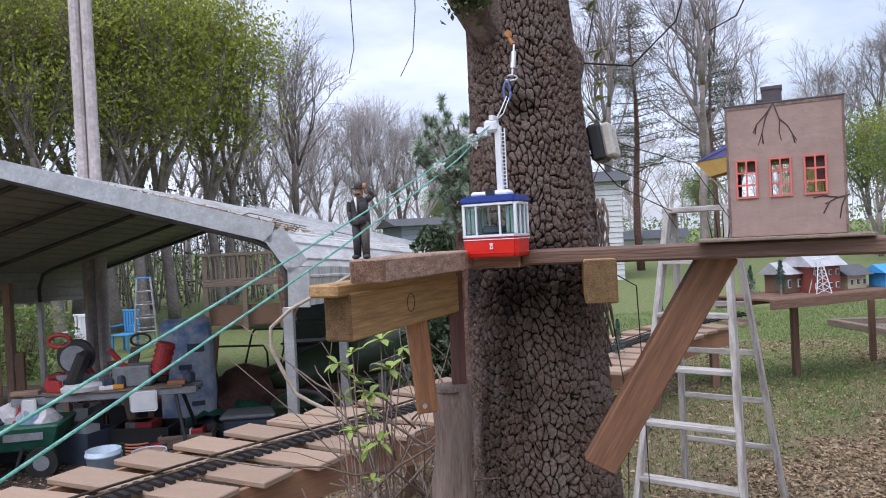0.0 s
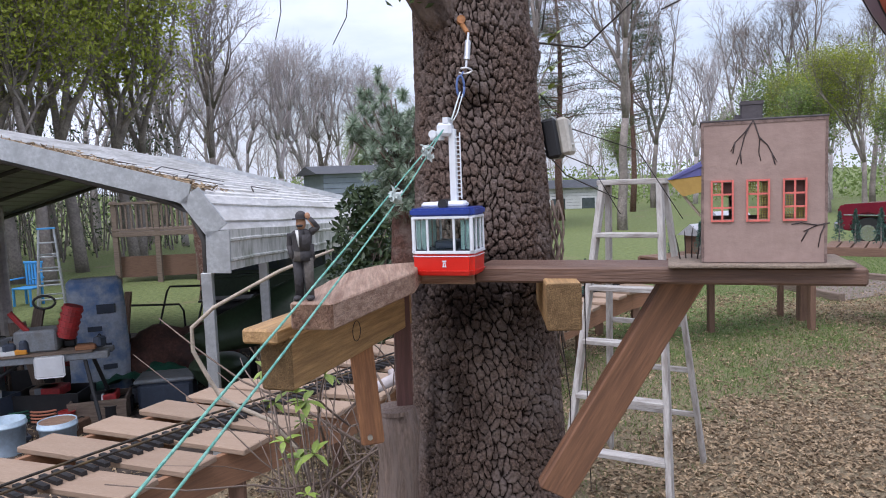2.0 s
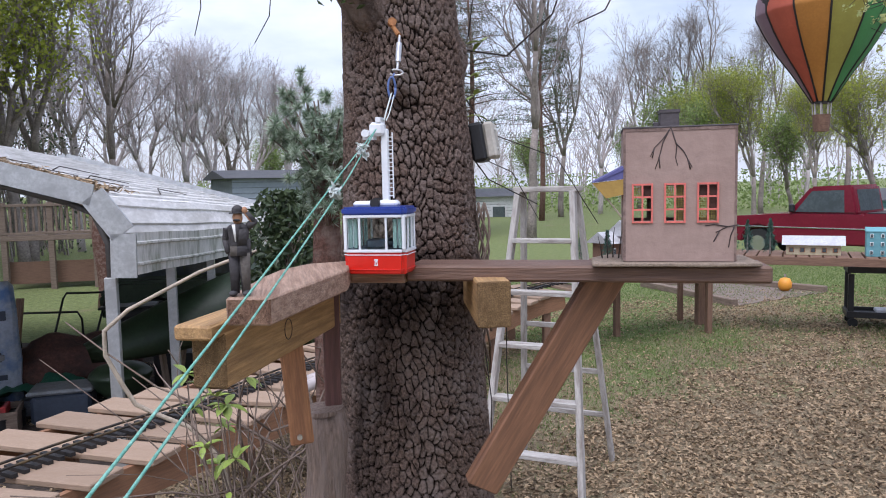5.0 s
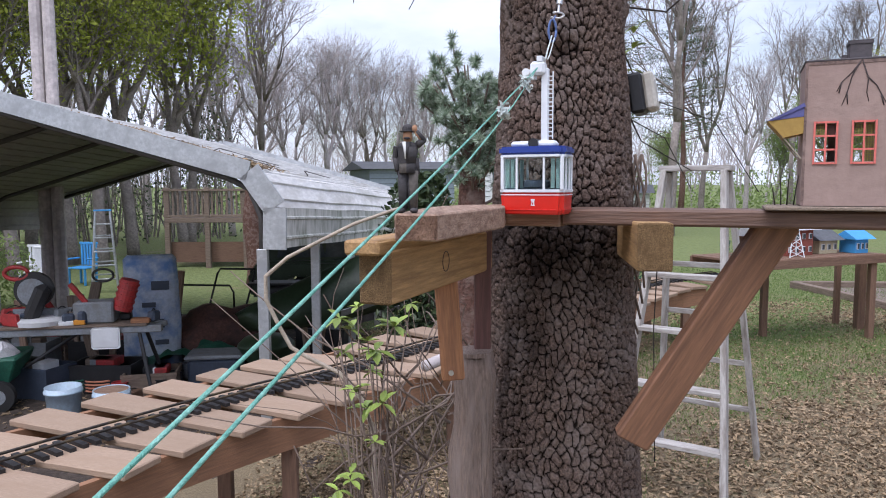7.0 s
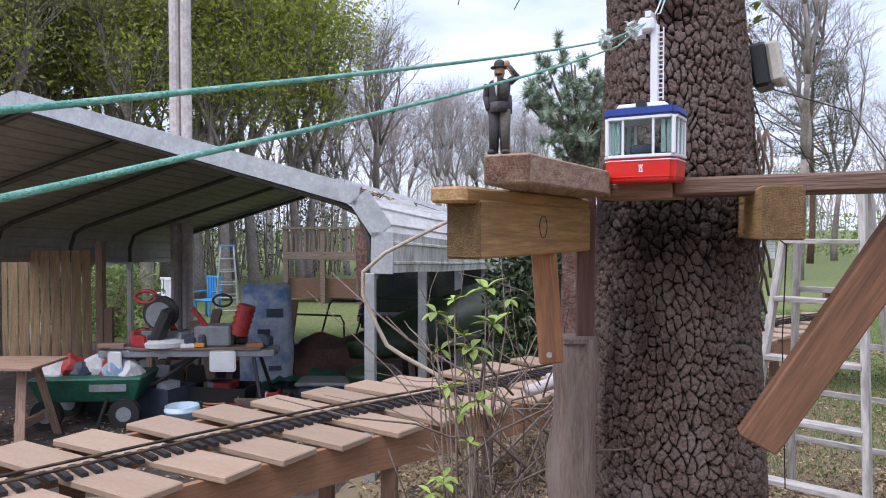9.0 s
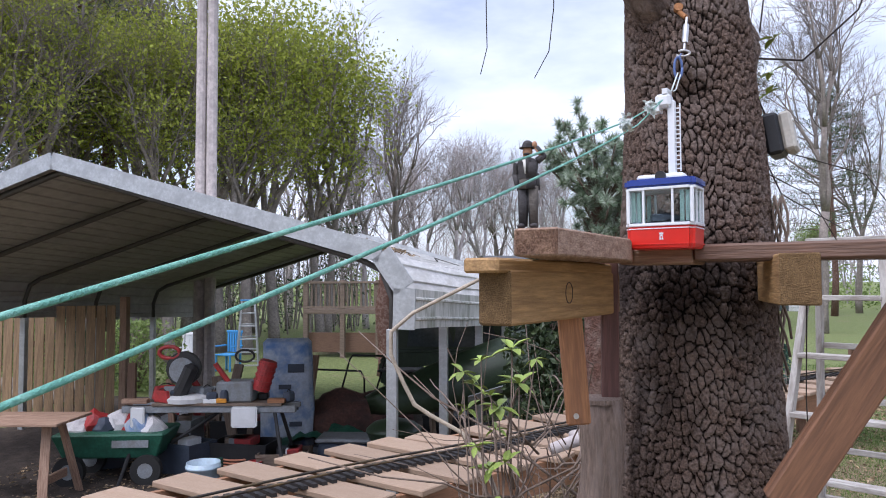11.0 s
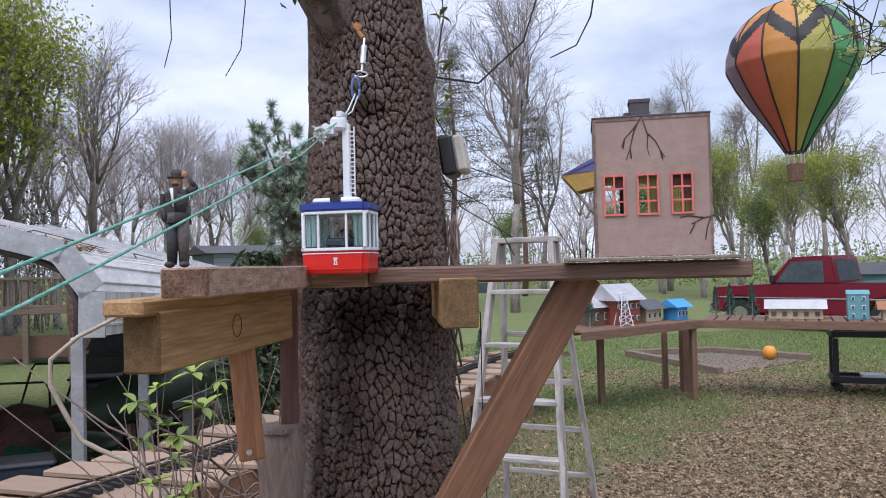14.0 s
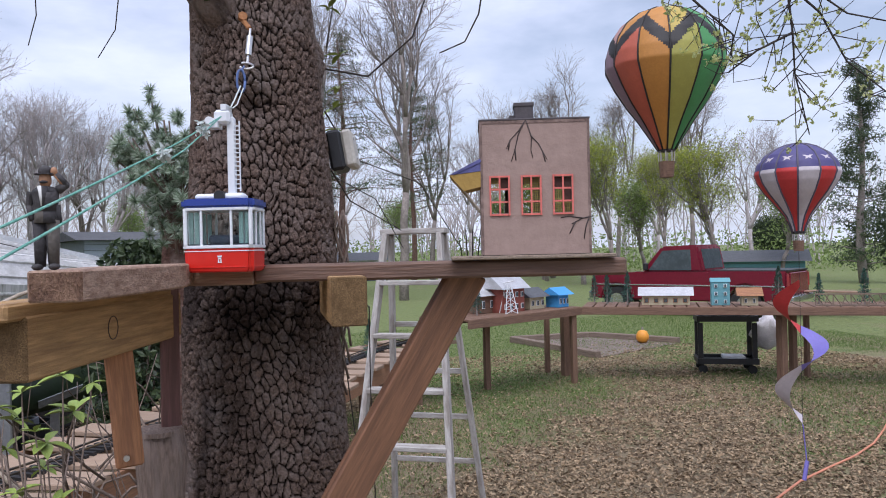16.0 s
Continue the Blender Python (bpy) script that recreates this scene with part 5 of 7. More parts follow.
# ---- right-hand railway bench ----
BZ = 1.020
LINE_R = [(3.45, 7.74), (5.50, 8.50), (8.3, 6.2), (11.5, 3.6)]
bench_r = thing("railway_table", (5.6, 8.5, 0), "long brown wooden table that carries the model village", "table")
for (x0, y0), (x1, y1) in zip(LINE_R, LINE_R[1:]):
    d = Vector((x1 - x0, y1 - y0, 0)).normalized()
    n = Vector((-d.y, d.x, 0))
    plank_part("front_board", (x0, y0, BZ - 0.05), (x1, y1, BZ - 0.05), 0.036, 0.10, M["bench"], bench_r, "", 0.003)
    a, b = Vector((x0, y0, BZ - 0.004)) + n * 0.42, Vector((x1, y1, BZ - 0.004)) + n * 0.42
    count = int((b - a).length / 0.15)
    for k in range(count):
        c = a.lerp(b, (k + 0.5) / count)
        part("deck_slat", box(0.13, 0.86, 0.026, 0.003), M["bench"], bench_r, "", Matrix.Translation(c) @ Matrix.Rotation(math.atan2(d.y, d.x), 4, 'Z'))
    plank_part("rear_board", tuple(a + n * 0.42 - Vector((0, 0, 0.07))), tuple(b + n * 0.42 - Vector((0, 0, 0.07))), 0.036, 0.14, M["bench"], bench_r, "", 0.003)
for x, y, w in ((4.15, 8.70, 0.075), (5.36, 8.50, 0.075), (5.56, 9.02, 0.10), (5.46, 9.35, 0.065), (7.62, 7.10, 0.10), (8.1, 7.35, 0.08), (8.3, 7.3, 0.06), (10.0, 5.3, 0.1), (10.5, 5.8, 0.1)):
    plank_part("leg", (x, y, -0.05), (x, y, BZ - 0.02), w, w, M["bench"], bench_r, "", 0.005, (0, 1, 0))


# ---- model village ----
def model_building(name, at, turn, w, d, h, wall, roof, label, rise=0.3, windows=2, floors=1, over=0.06, trim=None):
    e = thing(name, at, label, "model building")
    m = Matrix.Translation(at) @ Matrix.Rotation(turn, 4, 'Z')
    part("wall", box(w, d, h, 0.004, (0, 0, h / 2)), wall, e, "", m)
    bm = bmesh.new()
    hw, hd = w / 2 + over, d / 2 + over
    v = [bm.verts.new(c) for c in ((-hw, -hd, h), (hw, -hd, h), (hw, hd, h), (-hw, hd, h), (-hw, 0, h + rise), (hw, 0, h + rise))]
    for f in ((0, 1, 5, 4), (2, 3, 4, 5), (0, 4, 3), (1, 2, 5), (3, 2, 1, 0)):
        bm.faces.new([v[k] for k in f])
    part("roof", bm, roof, e, "", m)
    for fl in range(floors):
        for k in range(windows):
            x = w * ((k + 0.5) / windows - 0.5)
            z = h * ((fl + 0.5) / floors)
            o = part("window", box(min(0.3 * w / windows * 1.6, w * 0.16), 0.012, h / floors * 0.45, 0.002, (x, -d / 2 - 0.004, z)), trim or M["white_paint"], e, "", m)
            part("pane", box(min(0.3 * w / windows * 1.1, w * 0.11), 0.006, h / floors * 0.36, 0, (x, -d / 2 - 0.012, z)), dark_glass, o, "", m)
    return e


def model_fir(at, h, seed):
    r = random.Random(seed)
    e = thing("model_fir", at, "small dark green model fir on the railway table", "model tree", "model firs")
    m = Matrix.Translation(at)
    part("trunk", cyl(0.012, 0.005, h * 0.9, 7), M["bark_grey"], e, m=m)
    pl = []
    for _ in range(520):
        t = r.random() ** 0.8
        rad = h * 0.27 * (1 - t) * (0.55 + 0.45 * abs(math.sin(t * 21))) + 0.01
        w = r.uniform(0, 6.283)
        k = rad * r.uniform(0.25, 1)
        pl.append((k * math.cos(w), k * math.sin(w), h * (0.10 + 0.9 * t) - k * 0.25))
    part("crown", flakes(pl, h * 0.085, seed, 0.28), M["needle_blue"], e, m=m)


def on_bench(t, back, seg=1):
    (x0, y0), (x1, y1) = LINE_R[seg], LINE_R[seg + 1]
    d = Vector((x1 - x0, y1 - y0, 0)).normalized()
    p = Vector((x0, y0, BZ + 0.009)) + d * t + Vector((-d.y, d.x, 0)) * back
    return tuple(p), math.atan2(d.y, d.x)


def village(seg, t, back, name, *a, **k):
    p, w = on_bench(t, back, seg)
    return model_building(name, p, w, *a, **k)


village(0, 1.05, 0.42, "model_barn", 0.42, 0.40, 0.30, M["brick_red"], M["tin"], "red model barn with a bright tin roof", rise=0.20, windows=4, floors=2)
village(0, 0.75, 0.55, "model_shed", 0.30, 0.30, 0.22, M["bench"], M["tin"], "brown model shed with tin roof", rise=0.14)
village(0, 1.58, 0.42, "model_cottage", 0.30, 0.30, 0.16, M["cream"], M["shingle"], "cream model cottage with dark roof", rise=0.12, windows=3)
village(0, 1.98, 0.25, "model_kiosk", 0.22, 0.22, 0.17, M["sky_blue"], M["sky_blue"], "bright blue model house", rise=0.10, windows=3)
village(1, 1.10, 0.35, "model_station", 0.62, 0.24, 0.13, M["cream"], M["tin"], "long cream model station with white roof", rise=0.11, windows=5, over=0.05, trim=M["cedar"])
village(1, 1.79, 0.28, "model_tower_house", 0.23, 0.20, 0.31, M["teal"], M["teal"], "tall teal model house", rise=0.05, windows=2, floors=3, over=0.01)
village(1, 2.14, 0.24, "model_gazebo", 0.20, 0.20, 0.13, M["cream"], M["cedar"], "small wooden model gazebo", rise=0.10, windows=2)
for seg, t, b, h, s in ((0, 0.45, 0.30, 0.40, 1), (0, 0.3, 0.6, 0.34, 8), (1, 0.32, 0.40, 0.44, 2), (1, 0.60, 0.3, 0.46, 3), (1, 2.50, 0.25, 0.50, 4), (1, 3.0, 0.4, 0.40, 5), (1, 3.5, 0.3, 0.46, 6), (0, 1.75, 0.7, 0.3, 7), (2, 0.5, 0.3, 0.44, 9), (1, 0.12, 0.7, 0.40, 10)):
    model_fir(on_bench(t, b, seg)[0], h, s)
model_fir((1.62, 6.98, 0.64), 0.36, 21)
model_fir((2.35, 8.05, 0.66), 0.42, 22)
wm = on_bench(0.88, 0.16, 0)[0]
tower = thing("model_windmill_tower", wm, "white lattice model tower", "model tower")
part("lattice", rods([((wm[0] + sx * 0.085, wm[1] + sy * 0.085, wm[2]), (wm[0] + sx * 0.025, wm[1] + sy * 0.025, wm[2] + 0.36), 0.006) for sx in (-1, 1) for sy in (-1, 1)] +
     [((wm[0] - (0.085 - 0.012 * k), wm[1] - (0.085 - 0.012 * k), wm[2] + 0.07 * k), (wm[0] + (0.085 - 0.012 * (k + 1)), wm[1] - (0.085 - 0.012 * (k + 1)), wm[2] + 0.07 * (k + 1)), 0.004) for k in range(5)] +
     [((wm[0] + (0.085 - 0.012 * k), wm[1] - (0.085 - 0.012 * k), wm[2] + 0.07 * k), (wm[0] - (0.085 - 0.012 * (k + 1)), wm[1] - (0.085 - 0.012 * (k + 1)), wm[2] + 0.07 * (k + 1)), 0.004) for k in range(5)], 5), M["white_paint"], tower)
part("vane", rods([((wm[0] - 0.07, wm[1], wm[2] + 0.38), (wm[0] + 0.07, wm[1], wm[2] + 0.40), 0.008)], 5), M["white_paint"], tower)
bridge = thing("model_trestle", on_bench(3.35, 0.12)[0], "dark lattice model railway bridge side", "model bridge")
p0, w0 = on_bench(2.9, 0.10)
bm = bmesh.new()
add_box(bm, 1.3, 0.02, 0.018, (0.65, 0, 0.15))
add_box(bm, 1.3, 0.02, 0.018, (0.65, 0, 0.01))
for k in range(14):
    rod_into(bm, (k * 0.1, 0, 0.01), (k * 0.1 + (0.05 if k % 2 else 0.0), 0, 0.15), 0.006, None, 4)
    rod_into(bm, (k * 0.1, 0, 0.15), (k * 0.1 + 0.09, 0, 0.01), 0.006, None, 4)
part("lattice", bm, M["old_wood"], bridge, m=Matrix.Translation(p0) @ Matrix.Rotation(w0, 4, 'Z'))

# ---- pickup truck ----
TRK = Matrix.Translation((13.6, 15.15, 0)) @ Matrix.Rotation(radians(-64), 4, 'Z')
truck = thing("pickup_truck", (13.6, 15.15, 0), "old maroon pickup truck parked on the grass", "truck")


def side_slab(outline, y0, y1, bevel=0.03):
    bm = bmesh.new()
    a, b = [bm.verts.new((x, y0, z)) for x, z in outline], [bm.verts.new((x, y1, z)) for x, z in outline]
    bm.faces.new(a), bm.faces.new(list(reversed(b)))
    for k in range(len(outline)):
        j = (k + 1) % len(outline)
        bm.faces.new((a[j], a[k], b[k], b[j]))
    bmesh.ops.recalc_face_normals(bm, faces=bm.faces[:])
    if bevel:
        bmesh.ops.bevel(bm, geom=bm.edges[:], offset=bevel, segments=2, affect='EDGES')
    return bm


def arch(cx, r):
    return [(cx + r * math.cos(w), 0.40 + r * math.sin(w)) for w in np.linspace(math.pi, 0, 9)]


low = [(-2.62, 0.45), (-2.62, 0.98), (-2.5, 1.06), (-1.2, 1.14), (0.62, 1.14), (0.62, 1.16), (2.5, 1.16), (2.5, 0.48), *reversed(arch(1.55, 0.44)), *reversed(arch(-1.85, 0.44))]
part("body", side_slab(low, -0.95, 0.95, 0.04), M["truck_red"], truck, "", TRK)
cabn = side_slab([(-1.20, 1.13), (-0.62, 1.80), (0.34, 1.83), (0.48, 1.13)], -0.80, 0.80, 0.05)
part("cab", cabn, M["truck_red"], truck, "", TRK)
for y in (-0.803, 0.803):
    part("side_window", side_slab([(-0.98, 1.18), (-0.58, 1.69), (0.16, 1.71), (0.18, 1.18)], y - 0.006, y + 0.006, 0), dark_glass, truck, "", TRK)
    part("mirror", box(0.12, 0.14, 0.2, 0.03, (-1.0, y * 1.17, 1.28)), M["black"], truck, "", TRK)
    part("trim_strip", box(4.9, 0.02, 0.03, 0.005, (0, y * 1.19, 0.80)), M["chrome"], truck, "", TRK)
part("rear_window", side_slab([(0.455, 1.22), (0.365, 1.72), (0.385, 1.72), (0.475, 1.22)], -0.62, 0.62, 0), dark_glass, truck, "", TRK)
part("bed_floor", box(1.8, 1.7, 0.03, 0, (1.6, 0, 1.168)), M["black"], truck, "dark open load bed", TRK)
part("tailgate", box(0.05, 1.5, 0.52, 0.015, (2.50, 0, 0.86)), M["truck_red"], truck, "", TRK)
part("trailing_board", box(1.5, 0.28, 0.04, 0.004, (3.1, 0.5, 0.62)), M["board"], truck, "rough board lying out behind the bumper", TRK)
part("bumper", box(0.14, 1.8, 0.16, 0.03, (2.55, 0, 0.5)), M["chrome"], truck, "", TRK)
part("bumper", box(0.14, 1.85, 0.18, 0.03, (-2.66, 0, 0.52)), M["chrome"], truck, "", TRK)
for y in (-0.7, 0.7):
    part("headlight", box(0.03, 0.32, 0.16, 0.02, (-2.625, y, 0.80)), M["white_plastic"], truck, "", TRK)
    part("tail_light", box(0.03, 0.14, 0.34, 0.02, (2.50, y * 1.23, 0.92)), M["red_tool"], truck, "", TRK)
for x in (-1.85, 1.55):
    for y in (-0.84, 0.84):
        w = part("wheel", rods([((x, y - 0.11, 0.37), (x, y + 0.11, 0.37), 0.37)], 24), M["tyre"], truck, "", TRK)
        part("rim", rods([((x, y - 0.12, 0.37), (x, y + 0.12, 0.37), 0.20)], 18), M["chrome"], w, "", TRK)

# ---- utility cart, sandbox, lantern ----
CART = Matrix.Translation((7.72, 8.18, 0)) @ Matrix.Rotation(radians(-36), 4, 'Z')
cart = thing("utility_cart", (7.72, 8.18, 0), "black two-shelf utility cart on castors", "cart")
for z, nm in ((0.16, "shelf"), (0.76, "tray")):
    bm = bmesh.new()
    add_box(bm, 0.82, 0.46, 0.03, (0, 0, z))
    for s in (-1, 1):
        add_box(bm, 0.82, 0.03, 0.08, (0, s * 0.225, z + 0.02))
        add_box(bm, 0.03, 0.42, 0.08, (s * 0.395, 0, z + 0.02))
    part(nm, bm, M["black"], cart, "", CART)
for sx in (-1, 1):
    for sy in (-1, 1):
        part("leg", box(0.07, 0.05, 0.52, 0.006, (sx * 0.36, sy * 0.19, 0.46)), M["black"], cart, "", CART)
        part("castor", rods([((sx * 0.33, sy * 0.18 - 0.02, 0.06), (sx * 0.33, sy * 0.18 + 0.02, 0.06), 0.06)], 14), M["tyre"], cart, "", CART)
box_t = solo("power_box", box(0.34, 0.22, 0.10, 0.01, (0.05, 0, 0.86)), M["grey_tool"], "grey train controller box on the cart", "controller", m=CART)
bagm = bmesh.new()
bmesh.ops.create_icosphere(bagm, subdivisions=3, radius=1)
for v in bagm.verts:
    k = 1 + 0.30 * noise.noise(v.co * 2.3) + 0.14 * noise.noise(v.co * 6.0)
    v.co = Vector((v.co.x * 0.15 * k, v.co.y * 0.12 * k, 0.54 + v.co.z * 0.24 * k * (1 if v.co.z < 0 else 0.95)))
    if v.co.z > 0.6:
        v.co.x *= 0.5
solo("plastic_bag", bagm, M["bag"], "white plastic bag hanging from the cart's corner", "bag", m=CART @ Matrix.Translation((0.58, 0.02, 0.0)) @ Matrix.Diagonal((1.5, 1.4, 1.12, 1)), smooth=True)
solo("paper_pile", box(0.30, 0.26, 0.05, 0.01, (0.1, 0, 0.215)), M["white_paint"], "white papers and clutter on the lower shelf", "papers", m=CART)

sandbox = thing("sandbox", (7.5, 11.2, 0), "low timber frame round a bed of sandy gravel", "sandbox")
SB = [(6.69, 12.7), (6.91, 10.15), (9.2, 10.84), (8.35, 12.5)]
part("gravel", slab(SB, -0.05, 0.014), M["sand"], sandbox)
for (x0, y0), (x1, y1) in ((SB[0], SB[1]), (SB[2], SB[3]), (SB[3], SB[0])):
    plank_part("timber", (x0, y0, 0.05), (x1, y1, 0.05), 0.13, 0.13, M["old_wood"], sandbox, "", 0.01)
lan = thing("lantern", (8.65, 11.2, 0.012), "round orange plastic pumpkin on the sandbox edge", "pumpkin")
part("shell", spin([(0.02, 0), (0.08, 0.02), (0.115, 0.08), (0.115, 0.15), (0.08, 0.22), (0.03, 0.24)], 20, (8.65, 11.2, 0.012)), M["orange"], lan, smooth=True)
part("stalk", cyl(0.02, 0.015, 0.05, 8, (8.65, 11.2, 0.265)), M["bark_grey"], lan)
solo("extension_cable", tubes([[((3.6 + 0.48 * k, 3.75 + 0.20 * k + 0.08 * math.sin(k), ground_z(4, 4) + 0.02), 0.010) for k in range(10)]], 6), M["hose"], "thin orange cable lying across the lawn", "cable")


# ---- balloons ----
ROUND = (0.0, 0.25, 0.50, 0.74, 0.91, 0.99, 1.0, 0.86, 0.67, 0.44, 0.25, 0.145)
TAPER = (0.0, 0.25, 0.50, 0.76, 0.93, 1.0, 0.93, 0.76, 0.52, 0.30, 0.18, 0.14)


def balloon(name, c, rx, h, colours, label, rib=None, extra=None, turn=0.0, pr=ROUND):
    """A hanging balloon: twelve gores with dark seams, a neck, a basket."""
    e = thing(name, c, label, "balloon ornament")
    pt = (1.0, 0.985, 0.945, 0.87, 0.77, 0.66, 0.57, 0.45, 0.32, 0.19, 0.07, 0.0)
    n, cols, rows = 12, 14, 110
    way = np.interp(np.linspace(0, 11, rows), range(12), pt)
    wide = np.interp(np.linspace(0, 11, rows), range(12), pr)
    for k in range(n):
        bm = bmesh.new()
        grid = []
        for r, t in zip(wide, way):
            row = []
            for j in range(cols + 1):
                w = turn + 2 * math.pi * (k + j / cols) / n
                q = r * rx * (1 + 0.03 * math.sin(math.pi * j / cols))
                row.append(bm.verts.new((c[0] + q * math.cos(w), c[1] + q * math.sin(w), c[2] + h * t)))
            grid.append(row)
        for i in range(rows - 1):
            for j in range(cols):
                f = bm.faces.new((grid[i][j], grid[i][j + 1], grid[i + 1][j + 1], grid[i + 1][j]))
                f.material_index = extra(k, (way[i] + way[i + 1]) / 2, (j + 0.5) / cols)
        part("gore", bm, colours(k), e, smooth=True)
    if rib:
        for k in range(n):
            w = turn + 2 * math.pi * k / n
            part("seam", tubes([[((c[0] + r * rx * 1.004 * math.cos(w), c[1] + r * rx * 1.004 * math.sin(w), c[2] + h * t), 0.0065) for r, t in zip(pr, pt)]], 5), rib, e)
    part("collar", cyl(rx * 0.155, rx * 0.155, 0.02, 18, (c[0], c[1], c[2] - 0.008)), BALLOON["black"], e)
    bs = rx * 0.13
    part("basket", spin([(bs * 0.9, -0.20 * rx - bs * 2.1), (bs, -0.20 * rx - bs), (bs * 1.05, -0.20 * rx)], 14, c), M["bench"], e, "woven brown basket")
    for w in np.linspace(0, 5.5, 8):
        part("basket_cord", rods([((c[0] + bs * math.cos(w), c[1] + bs * math.sin(w), c[2] - 0.20 * rx), (c[0] + rx * 0.14 * math.cos(w), c[1] + rx * 0.14 * math.sin(w), c[2]), 0.003)], 4), BALLOON["white"], e)
    part("hanger", rods([((c[0], c[1], c[2] + h), (c[0], c[1], c[2] + h + 0.5), 0.003)], 5), M["dark_twig"], e, "thin hanging cord")
    return e


SEQ = ["lime", "green", "green", "blue", "violet", "violet", "purple", "purple", "purple", "purple", "red", "orange"]
TOPS = ["gold", "green", "green", "blue", "violet", "violet", "purple", "purple", "purple", "pink", "orange", "orange"]
B1 = (3.17, 4.0, 2.46)
face = math.atan2(0.25 - B1[1], -0.03 - B1[0])


def chevron(k, t, u):
    mid = 0.66 + 0.20 * (u if k % 2 == 0 else 1 - u)
    return 2 if abs(t - mid) < 0.055 else (1 if t > mid else 0)


balloon("balloon_spinner", B1, 0.375, 0.93, lambda k: [BALLOON[SEQ[k]], BALLOON[TOPS[k]], BALLOON["black"]], "rainbow hot-air balloon spinner with black chevrons", rib=BALLOON["black"], extra=chevron, turn=face + 0.10)
B2 = (3.90, 3.62, 1.90)
face2 = math.atan2(0.25 - B2[1], -0.03 - B2[0])
flag_balloon = balloon("balloon_spinner", B2, 0.252, 0.575, lambda k: [BALLOON[("flag_red", "white")[k % 2]], BALLOON["blue"]], "flag-patterned hot-air balloon spinner in red white and blue", rib=BALLOON["seam_grey"], extra=lambda k, t, u: 1 if t > 0.70 else 0, turn=face2 - 0.5, pr=TAPER)
for k in range(12):
    w = face2 - 0.5 + 2 * math.pi * (k + 0.5) / 12
    bm = bmesh.new()
    ring = [bm.verts.new(((0.034 if j % 2 == 0 else 0.014) * math.sin(j * math.pi / 5), 0, (0.034 if j % 2 == 0 else 0.014) * math.cos(j * math.pi / 5))) for j in range(10)]
    bm.faces.new(ring)
    part("star", bm, BALLOON["white"], flag_balloon, "", Matrix.Translation((B2[0] + 0.222 * math.cos(w), B2[1] + 0.222 * math.sin(w), B2[2] + 0.575 * 0.815)) @ Matrix.Rotation(w + math.pi / 2, 4, 'Z') @ Matrix.Rotation(-0.75, 4, 'X'))
st = thing("wind_spiral", (B2[0], B2[1], 1.4), "twisting red violet and white fabric tail under the balloon", "wind spinner")
side_v, deep_v = Vector((-math.sin(face2), math.cos(face2), 0)), Vector((math.cos(face2), math.sin(face2), 0))
for turn_no, (nm, z0, z1, col) in enumerate((("red_twist", 1.60, 1.29, "flag_red"), ("violet_twist", 1.29, 1.06, "violet"), ("white_twist", 1.06, 0.70, "white"))):
    bm = bmesh.new()
    prev = None
    for k in range(19):
        w = math.pi * (turn_no + k / 18)
        z = z0 + (z1 - z0) * k / 18
        r = 0.16 if k % 18 else 0.15
        arm_v = side_v * (-math.sin(w)) + deep_v * (0.6 * math.cos(w))
        row = [bm.verts.new(Vector((B2[0], B2[1], z - dz)) + arm_v * (r * q)) for q, dz in ((0.45, 0.05), (1.0, 0.0))]
        if prev:
            bm.faces.new((prev[0], prev[1], row[1], row[0]))
        prev = row
    part(nm, bm, BALLOON[col], st, smooth=True)
part("tail", rods([((B2[0], B2[1], 0.66), (B2[0] + 0.03, B2[1], 0.40), 0.004), ((B2[0] + 0.03, B2[1], 0.42), (B2[0], B2[1], 0.30), 0.014)], 5), BALLOON["violet"], st)
part("line", rods([((B2[0], B2[1], 1.80), (B2[0], B2[1], 0.6), 0.002)], 4), M["dark_twig"], st)

# ---- far houses ----
def far_house(name, az, dist, w, d, h, wall, label, turn=0.0, rise=1.0, windows=3, base=-1.4):
    x, y = dist * math.sin(radians(az)), dist * math.cos(radians(az))
    e = thing(name, (x, y, base), label, "house")
    m = Matrix.Translation((x, y, base)) @ Matrix.Rotation(radians(-az) + turn, 4, 'Z')
    part("wall", box(w, d, h, 0.02, (0, 0, h / 2)), wall, e, "", m)
    bm = bmesh.new()
    v = [bm.verts.new(c) for c in ((-w / 2 - .3, -d / 2 - .3, h), (w / 2 + .3, -d / 2 - .3, h), (w / 2 + .3, d / 2 + .3, h), (-w / 2 - .3, d / 2 + .3, h), (-w / 2 - .3, 0, h + rise), (w / 2 + .3, 0, h + rise))]
    for f in ((0, 1, 5, 4), (2, 3, 4, 5), (0, 4, 3), (1, 2, 5), (3, 2, 1, 0)):
        bm.faces.new([v[k] for k in f])
    part("roof", bm, M["shingle"], e, "", m)
    # thin dark strips stand in for the shadow lines between siding laps
    for k in range(int(h / 0.2)):
        part("siding_board", box(w + 0.01, 0.02, 0.012, 0, (0, -d / 2 - 0.008, 0.2 * (k + 1))), M["shingle"], e, "dark strip drawn as the shadow under a siding lap", m)
    for k in range(windows):
        xx = w * ((k + 0.5) / windows - 0.5)
        o = part("window", box(0.95, 0.06, 1.15, 0.01, (xx, -d / 2 - 0.02, h * 0.58)), M["white_paint"], e, "", m)
        part("pane", box(0.78, 0.03, 0.98, 0, (xx, -d / 2 - 0.05, h * 0.58)), dark_glass, o, "", m)
    return e


